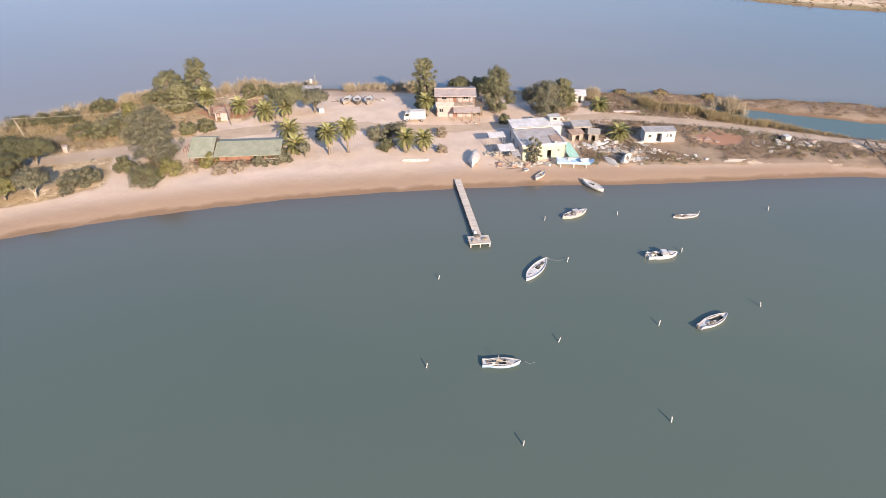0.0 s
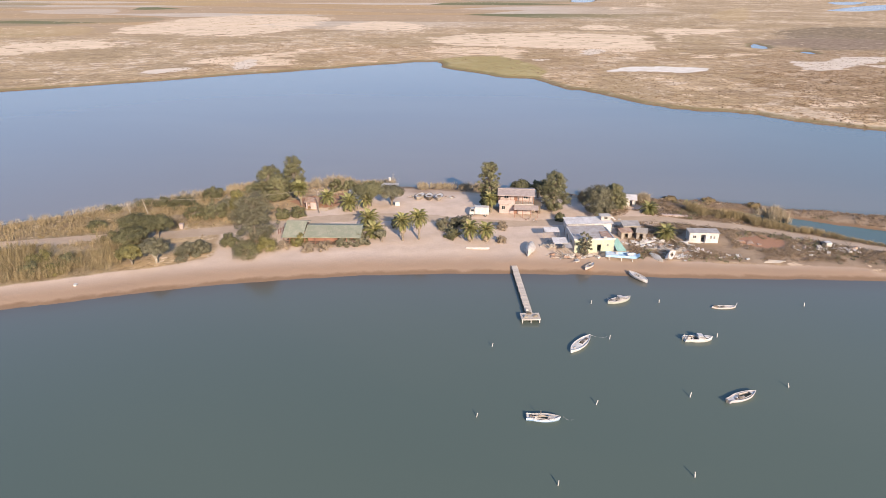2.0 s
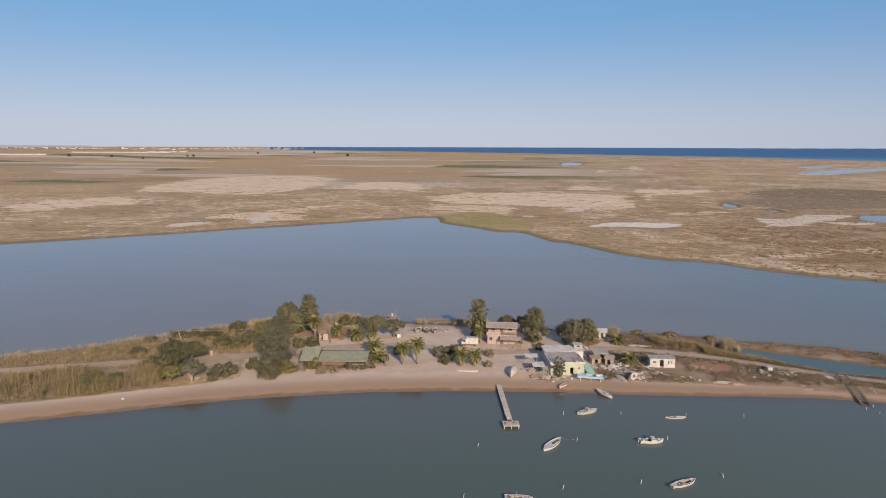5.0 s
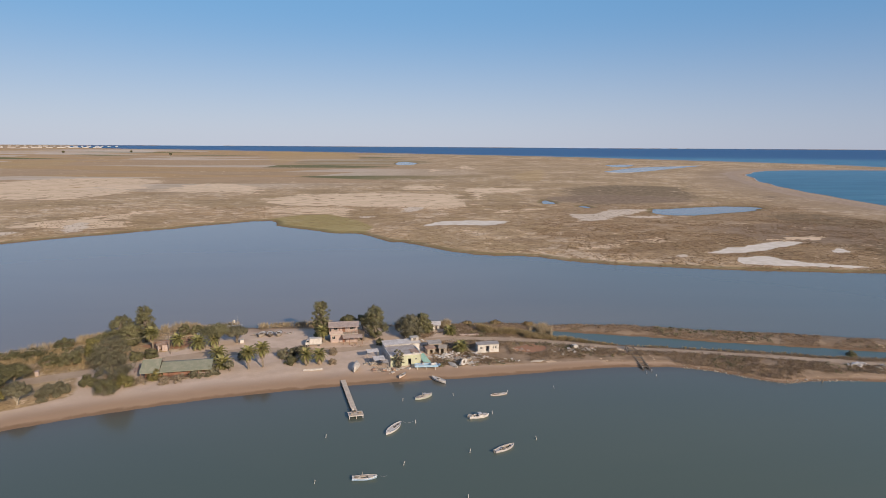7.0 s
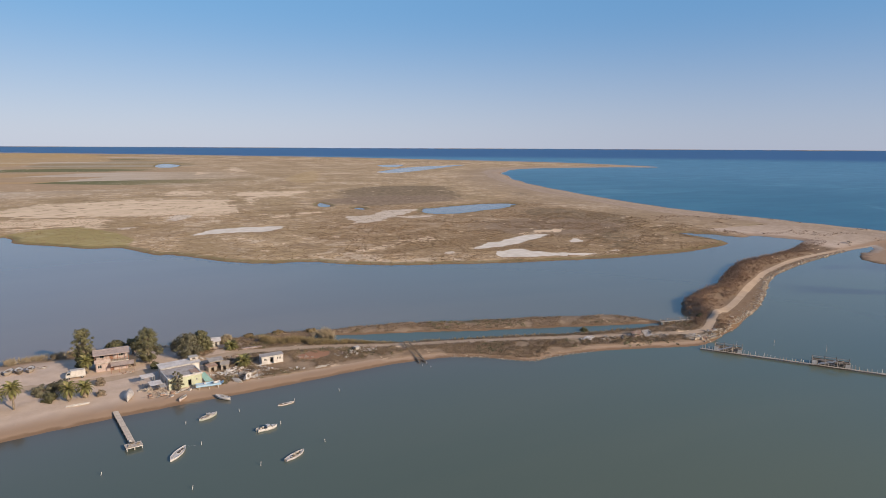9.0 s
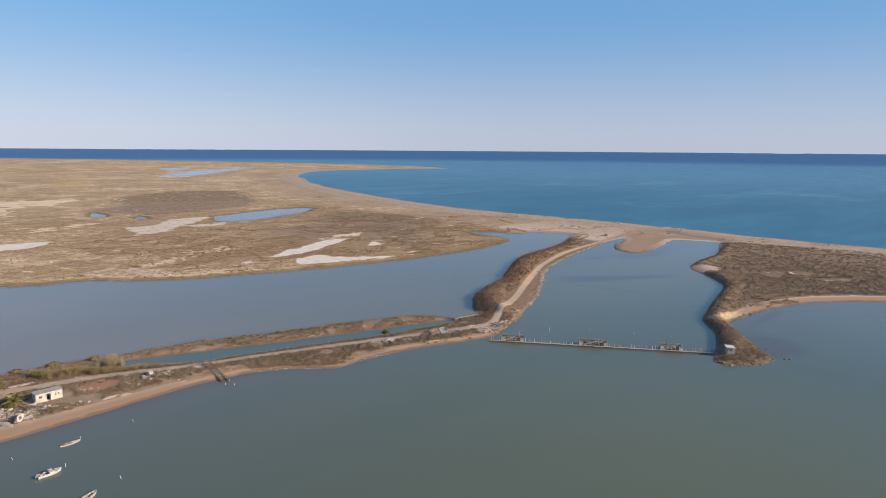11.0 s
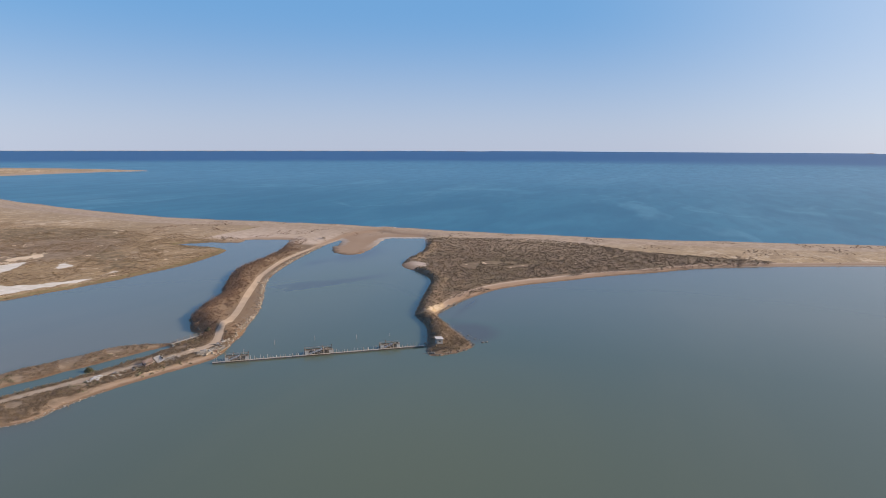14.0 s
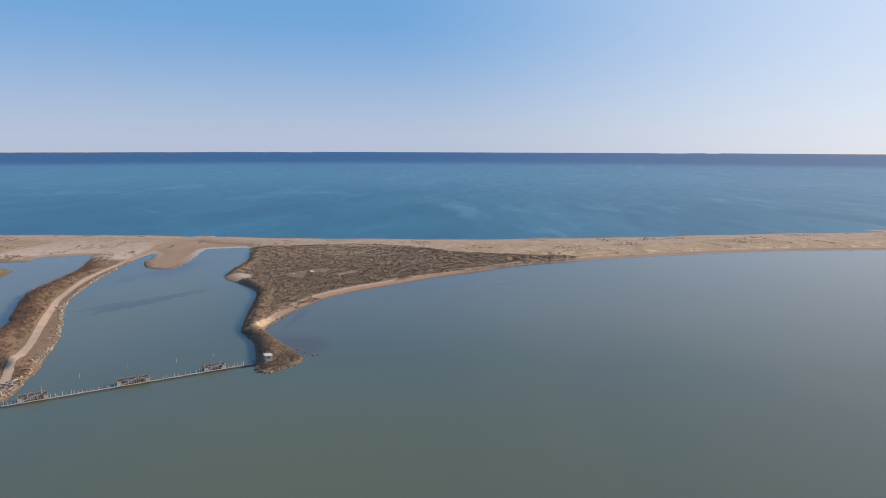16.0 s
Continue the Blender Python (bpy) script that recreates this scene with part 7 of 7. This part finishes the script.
boulders("dike_boulders", "pale boulders lining the dike's inlet side", np.vstack([FRONT_SHORE[-1:], DIKE_FRONT[:9]]) + np.array([-0.6, 0.9]), 3.0, 0.7, 0.66, ROCK, 3)
boulders("dike_foot_boulders", "smaller boulders at the dike's foot", np.vstack([FRONT_SHORE[-1:], DIKE_FRONT[:8]]) + np.array([-1.6, 2.2]), 1.5, 0.9, 0.45, ROCK, 4)
boulders("tip_boulders", "dark boulders round the spit's tip", SPIT_SHORE[9:21] + np.array([0.5, 0.0]), 2.4, 0.7, 0.5, DARK_ROCK, 5)
boulders("tip_pale_boulders", "weathered boulders along the spit's tip", SPIT_SHORE[11:21] + np.array([0.8, 0.6]), 1.6, 0.7, 0.42, ROCK, 6)
boulders("shore_stones", "pale stones along the lagoon shore", FRONT_SHORE[17:22], 7, 0.5, 0.32, ROCK, 7)
boulders("loose_stones", "stones lying in the shallows off the tip", np.array([[231, 28.5], [236, 31], [240, 35]]), 1.1, 1.4, 0.8, DARK_ROCK, 8)
boulders("dike_back_stones", "dark stones along the dike's back", DIKE_BACK[:10] + np.array([0.6, -0.6]), 1.8, 0.5, 0.7, DARK_ROCK, 9)

# hut on the spit's tip
tip = thing("guard_hut", "small pale block hut on the spit's tip", "hut", 222.3, 43.4, None, w_turn + 90)
part("wall", Shape().wall(-1.5, -1.2, 1.5, -1.2, 0, 2.0, 0.12, [(0.5, 1.2, 0, 1.8)]).wall(1.5, -1.2, 1.5, 1.2, 0, 2.0, 0.12).wall(1.5, 1.2, -1.5, 1.2, 0, 2.0, 0.12, [(1.0, 1.9, 0.8, 1.5)]).wall(-1.5, 1.2, -1.5, -1.2, 0, 2.0, 0.12, [(0.8, 1.5, 0.9, 1.5)]), CONCRETE, tip)
part("roof", Shape().slab([(-1.8, -1.5, 2.1), (1.8, -1.5, 2.1), (1.8, 1.5, 2.25), (-1.8, 1.5, 2.25)], 0.1), WHITE_SHEET, tip)
low = thing("driftwood_shelter", "dark low driftwood shelter on the sand", "shelter", 461.5, 232.5, None, 20)
part("poles", Shape().beam((-2.5, -1, 0), (-1.5, 0.5, 1.5), 0.15).beam((2.2, -1, 0), (1.2, 0.5, 1.5), 0.15).beam((-1.8, 0.4, 1.45), (1.6, 0.4, 1.45), 0.15), OLD_TIMBER, low)
part("cover", Shape().slab([(-2.6, -1.2, 0.7), (2.4, -1.2, 0.6), (1.5, 1.6, 1.5), (-1.8, 1.6, 1.5)], 0.1), OLD_TIMBER, low)

# the small slipway with its posts
slip = thing("slipway", "old timber slipway running down into the lagoon", "slipway", 87.4, 157.2, None, -97)
for y in (-0.9, 0.9):
    part("rail", Shape().beam((-1.5, y, 0.6), (15.5, y, -0.45), 0.28), OLD_TIMBER, slip)
for i in range(14):
    part("sleeper", Shape().beam((0.2 + i * 1.08, -1.35, 0.62 - i * 0.066), (0.2 + i * 1.08, 1.35, 0.62 - i * 0.066), 0.3, 0.12), OLD_TIMBER, slip)
for i in range(6):
    part("post", Shape().tube([(11 + i * 1.9, -1.0 + 2.0 * (i % 2), -1.8), (11.1 + i * 1.9, -1.0 + 2.0 * (i % 2), 0.1 - 0.05 * i)], 0.09, 6), CANVAS, slip)
part("winch_frame", Shape().beam((-1.5, -1.2, -0.1), (-1.5, -1.2, 1.1), 0.16).beam((-1.5, 1.2, -0.1), (-1.5, 1.2, 1.1), 0.16).beam((-1.5, -1.3, 1.05), (-1.5, 1.3, 1.05), 0.16).beam((-1.5, -1.2, 1.0), (1.2, -1.2, 0.5), 0.1), OLD_TIMBER, slip)
for x, y, h, lean in ((128.5, 126.8, 1.3, 0.5), (141.5, 127.2, 0.5, 1.2)):
    st = thing("driftwood", "dark stump standing at the waterline", "driftwood", x, y, -0.4, 30)
    part("stem", Shape().tube([(0, 0, 0), (lean * 0.4, 0.1, h * 0.6), (lean, 0, h + 0.3)], [0.2, 0.15, 0.08]), OLD_TIMBER, st)
    part("branch", Shape().tube([(lean * 0.3, 0.05, h * 0.5), (-0.4, 0.3, h + 0.2)], [0.1, 0.05]), OLD_TIMBER, st)

# the sluice between canal and lagoon
sluice = thing("sluice_bridge", "grey plank footbridge over a low sluice wall", "sluice", 185.2, 139.8, 0, -8.7)
part("sill_wall", Shape().box(0, -0.2, -1.0, 12.5, 0.2, 0.5, 0.03), CONCRETE, sluice)
part("walkway", Shape().box(-0.5, -0.5, 1.3, 14.8, 0.5, 1.42), TIMBER, sluice)
part("handrail", Shape().beam((-0.4, 0.45, 2.3), (14.6, 0.45, 2.3), 0.07).beam((-0.4, 0.45, 1.8), (14.6, 0.45, 1.8), 0.05), OLD_TIMBER, sluice)
for x in (-0.2, 2.9, 6.0, 9.1, 12.2, 14.4):
    part("rail_post", Shape().box(x - 0.05, 0.4, 1.4, x + 0.05, 0.5, 2.35), TIMBER, sluice)
for x in (0.4, 3.4, 6.4, 9.2):
    part("pier", Shape().box(x - 0.18, -0.45, -1.0, x + 0.18, 0.45, 1.3, 0.03), CONCRETE, sluice)
part("gate", Shape().box(9.6, -2.4, 0.6, 17.0, -2.2, 1.5, m=pose(0, 0, 0, 0, 0, 3)).beam((9.8, -2.0, 0.4), (9.8, -2.0, 2.4), 0.16).beam((13.4, -2.2, 0.4), (13.4, -2.2, 2.3), 0.16), OLD_TIMBER, sluice)

# broken huts and rubble where the track meets the dike
def rubble(name, label, cx, cy, sx, sy, n, size, mat, seed, group="", sticks=0.0):
    rr = random.Random(seed)
    ob = thing(name, label, "rubble", cx, cy, None, rr.uniform(-20, 20), group)
    for i in range(n):
        w, d, h = (size * rr.uniform(0.4, 1.6), size * rr.uniform(0.3, 1.0), size * rr.uniform(0.08, 0.5))
        x, y = rr.gauss(0, sx * 0.45), rr.gauss(0, sy * 0.45)
        m = pose(x, y, h * 0.4 + rr.uniform(0, 0.1), rr.uniform(-16, 16), rr.uniform(-16, 16), rr.uniform(0, 180))
        if rr.random() < sticks:
            a = rr.uniform(0, 6.3)
            l = size * rr.uniform(1.0, 2.6)
            part("pole", Shape().tube([(x, y, 0.05), (x + l * math.cos(a), y + l * math.sin(a), rr.uniform(0.1, 0.9) * size)], [0.07, 0.05], 5), rr.choice((TIMBER, CANVAS, OLD_TIMBER)), ob)
            continue
        part("piece", Shape().box(-w / 2, -d / 2, -h / 2, w / 2, d / 2, h / 2, min(w, d, h) * 0.12, m=m).rough(size * 0.03, seed + i), mat if rr.random() < 0.75 else rr.choice((CONCRETE, RUST, TIMBER)), ob)
    return ob


rubble("rubble_heap", "heap of broken pale concrete beside the track", 147, 136.5, 4, 1.8, 16, 1.3, WHITE_SHEET, 21, "rubble beside the track")
rubble("rubble_heap", "heap of pale concrete slabs by the track", 153, 133.8, 4, 1.6, 14, 1.1, ROCK, 22, "rubble beside the track")
rubble("rubble_heap", "tumbled pale slabs on the dike's corner", 181.5, 122.6, 4.6, 2.4, 26, 1.4, ROCK, 23, "rubble beside the track")
rubble("rubble_heap", "pale boulders and slabs piled on the dike's corner", 187, 121.0, 5.0, 2.2, 34, 1.5, ROCK, 25, "rubble beside the track")
rubble("rubble_heap", "pale slabs strewn along the dike's bend", 194, 124.5, 5.0, 2.0, 26, 1.2, ROCK, 26, "rubble beside the track")
rubble("timber_heap", "collapsed grey poles and planks by the ruined hut", 171, 127.6, 4.5, 2.2, 34, 1.5, TIMBER, 27, "", 0.7)
rubble("timber_heap", "heap of dark timber and sheets", 160, 131.5, 4, 2, 14, 1.2, OLD_TIMBER, 24)
ruin = thing("ruined_hut", "collapsed dark timber hut with a sheet roof", "hut", 166, 130.8, None, -18)
part("wall", Shape().wall(-3.2, -1.5, 0.4, -1.5, 0, 1.2, 0.1, [(1.0, 2.0, 0, 1.0)]).wall(3.2, -1.2, 3.2, 1.5, 0, 1.6, 0.1).wall(-3.2, 1.5, -3.2, -1.5, 0, 0.9, 0.1).wall(3.2, 1.5, -1.2, 1.5, 0, 1.5, 0.1), OLD_TIMBER, ruin)
part("roof", Shape().slab([(-3.7, -2.3, 0.35), (-0.2, -2.0, 1.1), (0.4, 1.7, 1.8), (-3.3, 1.5, 1.2)], 0.06), RUST, ruin, "rusty roof sheet fallen on one side")
part("fallen_roof", Shape().slab([(0.5, -2.4, 0.3), (3.7, -2.0, 0.9), (3.5, 1.7, 1.75), (0.9, 1.6, 1.5)], 0.06), GREY_ROOF, ruin, "grey roof sheet fallen on one side")
for a, b in (((-3.6, -1.9, 0.1), (-1.4, 0.4, 2.3)), ((-0.6, -2.6, 0.0), (1.2, 0.6, 2.1)), ((1.8, -2.5, 0.1), (3.9, 0.4, 2.0)), ((-2.4, 2.2, 0.0), (0.3, 0.8, 2.4))):
    part("fallen_beam", Shape().beam(a, b, 0.14), TIMBER, ruin)
for x in (-3.0, -1.0, 1.0, 3.0):
    part("post", Shape().beam((x, -2.4, -0.2), (x, -2.3, 1.9), 0.12), TIMBER, ruin)

# ---- scrap and clutter of the hamlet ----
for k, (label, cx, cy, sx, sy, n, size, mat) in enumerate((
        ("heap of white sacks and crates", 28.6, 156.6, 3.4, 2.0, 34, 0.75, WHITE), ("scattered white crates and boxes", 36.2, 150.0, 4.2, 2.2, 40, 0.6, WHITE),
        ("heap of grey planks and poles", 8.6, 152.4, 3.0, 2.4, 34, 1.2, TIMBER), ("heap of driftwood and planks", 13.6, 147.4, 4.4, 1.8, 40, 1.1, CANVAS),
        ("scrap timber and netting", 9.6, 146.8, 3.2, 1.4, 14, 1.0, RUST), ("white plastic scrap in the scrub", 46.5, 151.2, 5.0, 1.8, 16, 0.5, WHITE),
        ("broken boards in the scrub", 65, 156.5, 5.0, 2.2, 16, 0.9, CONCRETE), ("rusty scrap in the scrub", 52, 160, 3.2, 2.0, 12, 0.9, RUST),
        ("old grey boards by the huts", 31.5, 153.6, 3.6, 2.6, 30, 0.9, TIMBER), ("odd crates before the lagoon", -19, 184.6, 2.6, 0.8, 9, 0.7, CANVAS),
        ("scrap beside the dinghies", -29.8, 183.6, 1.6, 1.0, 8, 0.8, TIMBER), ("crates and chairs before the house", 3.0, 169.6, 3.0, 0.8, 9, 0.5, RUST),
        ("pale rubble by the yard", 24.0, 172.0, 2.0, 1.0, 8, 0.6, WHITE), ("white scrap in the scrub", 40.5, 153.6, 3.4, 1.8, 26, 0.6, WHITE_SHEET), ("grey boards and poles beside the hulls", 35.0, 153.2, 4.0, 2.4, 36, 1.2, TIMBER),
        ("pale boxes and sheets among the boards", 32.0, 158.4, 3.4, 2.2, 34, 0.9, WHITE_SHEET), ("broken white boards by the cabin", 39.4, 157.4, 2.6, 1.6, 22, 0.8, WHITE), ("bleached sticks and boards in the scrub", 73.0, 158.4, 5.5, 2.4, 34, 1.2, CANVAS))):
    rubble("scrap_heap", label, cx, cy, sx, sy, n, size, mat, 60 + k, "scrap heaps of the hamlet", 0.6 if "plank" in label or "timber" in label or "boards" in label else 0.15)
for k, (x, y, turn) in enumerate(((55.2, 149.6, 3), (56.4, 150.6, -4), (55.6, 150.1, 1))):
    pl = thing("plank", "long pale plank lying on the sand", "plank", x, y, None, turn, "planks on the sand")
    part("board", Shape().box(-1.8, -0.15, 0.0, 1.8, 0.15, 0.12, 0.01), DECKING, pl)
slab = thing("concrete_slab", "long pale slab beside the track", "slab", 40.0, 176.6, None, -3)
part("slab", Shape().box(-3.2, -0.4, -0.1, 3.2, 0.4, 0.45, 0.03), PINK_WALL, slab)
for label, x, y, w, h, mat in (("square pink masonry pillar beside the track", -81.4, 152.2, 0.9, 1.3, PINK_WALL), ("white box standing in the yard", -32.4, 176.0, 1.2, 1.0, WHITE), ("white box among the scrub", 70.6, 160.6, 1.3, 0.9, WHITE), ("dark drum lying in the scrub", 69.4, 160.2, 0.9, 0.9, RUBBER),
                                ("pale bin in the red yard", -47.6, 184.5, 0.8, 1.1, WHITE), ("pale boulder-like block at the waterline", -87, 120.2, 0.55, 0.3, WHITE)):
    bx = thing("masonry_block" if "masonry" in label else "box", label, "box", x, y, None, 12)
    part("body", Shape().box(-w / 2, -w / 2, -0.1, w / 2, w / 2, h, 0.04), mat, bx)
    part("top", Shape().box(-w / 2 - 0.05, -w / 2 - 0.05, h, w / 2 + 0.05, w / 2 + 0.05, h + 0.07, 0.02), mat, bx)
kiosk = thing("garden_shed", "small pink shed with a pale roof under the palm", "shed", -54.6, 171.4, None, 10)
part("wall", Shape().wall(-1.5, -1.2, 1.5, -1.2, 0, 2.0, 0.1, [(0.4, 1.2, 0, 1.8)]).wall(1.5, -1.2, 1.5, 1.2, 0, 2.0, 0.1).wall(1.5, 1.2, -1.5, 1.2, 0, 2.0, 0.1).wall(-1.5, 1.2, -1.5, -1.2, 0, 2.0, 0.1), PINK_WALL, kiosk)
part("roof", corrugated(-1.8, -1.5, 1.95, 1.8, 1.5, 2.4, 0.5), RUST, kiosk)

# ---- the far country ----
def far_blocks(name, label, places, mat, roof_mat):
    """Low far buildings, each with a body and a roof, joined."""
    s, r = Shape(), Shape()
    for x, y, w, d, h in places:
        q = drawn_in([(x, y)])[0]
        k = np.hypot(*q) / math.hypot(x, y)
        z = float(lift(np.array([q[0]]), np.array([q[1]]))[0]) + 0.4
        a = math.atan2(x, y)
        m = pose(q[0], q[1], z, 0, 0, math.degrees(-a))
        s.box(-w * k / 2, -d * k / 2, 0, w * k / 2, d * k / 2, h * k, m=m)
        r.box(-w * k / 2 - 0.2, -d * k / 2 - 0.2, h * k, w * k / 2 + 0.2, d * k / 2 + 0.2, h * k + 0.5, m=m)
    ob = thing(name, label, "buildings", 0, 0, 0, 0, kind="stuff")
    part("walls", s, mat, ob)
    part("roofs", r, roof_mat, ob)
    return ob


rf = random.Random(9)
# distance haze is put into the sheets' greyed colour
far_blocks("far_greenhouses", "long white greenhouses on the far plain",
           [(-2848 + 60 * i, 3115 + 14 * i, 52, 16, 5) for i in range(-6, 5)] + [(-3047 + 62 * i, 4042 + 16 * i, 55, 18, 5) for i in range(10)]
           + [(-2900 + 70 * i, 4300 + 18 * i, 55, 18, 5) for i in range(3, 7)] + [(-3654 + 105 * i, 7023 + 36 * i, rf.uniform(60, 100), 40, 6) for i in range(9)], plain("hazy_white_sheets", (0.55, 0.54, 0.54), (0.46, 0.45, 0.46), 0.8), CANVAS)
town = []
for i in range(90):
    f = rf.random()
    x, y = -7600 + 3600 * f + rf.uniform(-300, 300), 8600 - 1500 * f + rf.uniform(-900, 900)
    town.append((x, y, rf.uniform(14, 45), 15, rf.uniform(4, 9)))
town += [(-4400 + 75 * i + rf.uniform(-15, 15), 8700 + 30 * i, rf.uniform(20, 55), 15, rf.uniform(7, 11)) for i in range(16)]
# grey-lilac walls: the haze of the distance is part of their colour
far_blocks("far_town", "low white town on the far coast", town, plain("hazy_white_walls", (0.50, 0.50, 0.53), (0.40, 0.40, 0.44), 0.9), CANVAS)
for k, (x, y, h) in enumerate(((-2049, 2662, 16), (-1792, 2591, 12), (-1482, 2332, 11), (-1515, 2780, 12), (-1550, 2790, 11), (-1570, 3629, 15), (-1326, 3925, 15), (-864, 3066, 15))):
    q = drawn_in([(x, y)])[0]
    s = math.hypot(*q) / math.hypot(x, y)
    rt = np.random.default_rng(k)
    ob = thing("field_tree", "lone dark tree on the far plain", "tree", q[0], q[1], float(lift(np.array([q[0]]), np.array([q[1]]))[0]) + 0.5, 0, "lone trees on the plain")
    part("trunk", Shape().tube([(0, 0, 0), (0, 0, h * s * 0.4)], 0.4), BARK, ob)
    d = unit(rt, 260)
    co, faces = leaves(rt, d * rt.uniform(0.4, 1, (260, 1)) * np.array([h * 0.55, h * 0.55, h * 0.4]) * s + np.array([0, 0, h * s * 0.62]), 2.2)
    part("crown", from_arrays("crown", co, faces, TAMARISK), TAMARISK, ob)


def ridge():
    """Pale hills behind the town, with the haze mixed into their colour."""
    k = Nodes("hazy_hills", 1.0)
    mat = k.done(k.mix(k.noise(0.002), (0.42, 0.46, 0.56), (0.46, 0.49, 0.58)))
    co, n = [], 60
    for i in range(n):
        a = radians(-62 + 26 * i / (n - 1))
        h = 26 * max(0, 1 - i / (n - 1)) ** 1.2 * (0.75 + 0.25 * math.sin(i * 0.7) + 0.12 * math.sin(i * 1.9))
        for r, z in ((4480, 30), (4560, 50 + h), (4640, 30)):
            co.append((r * math.sin(a), r * math.cos(a), z))
    faces = [(3 * i + j, 3 * i + 3 + j, 3 * i + 4 + j, 3 * i + 1 + j) for i in range(n - 1) for j in (0, 1)]
    tagged(new("far_hills", from_arrays("far_hills", np.array(co), np.array(faces), mat)), "pale hazy hills beyond the town", "hills", kind="structure")


ridge()
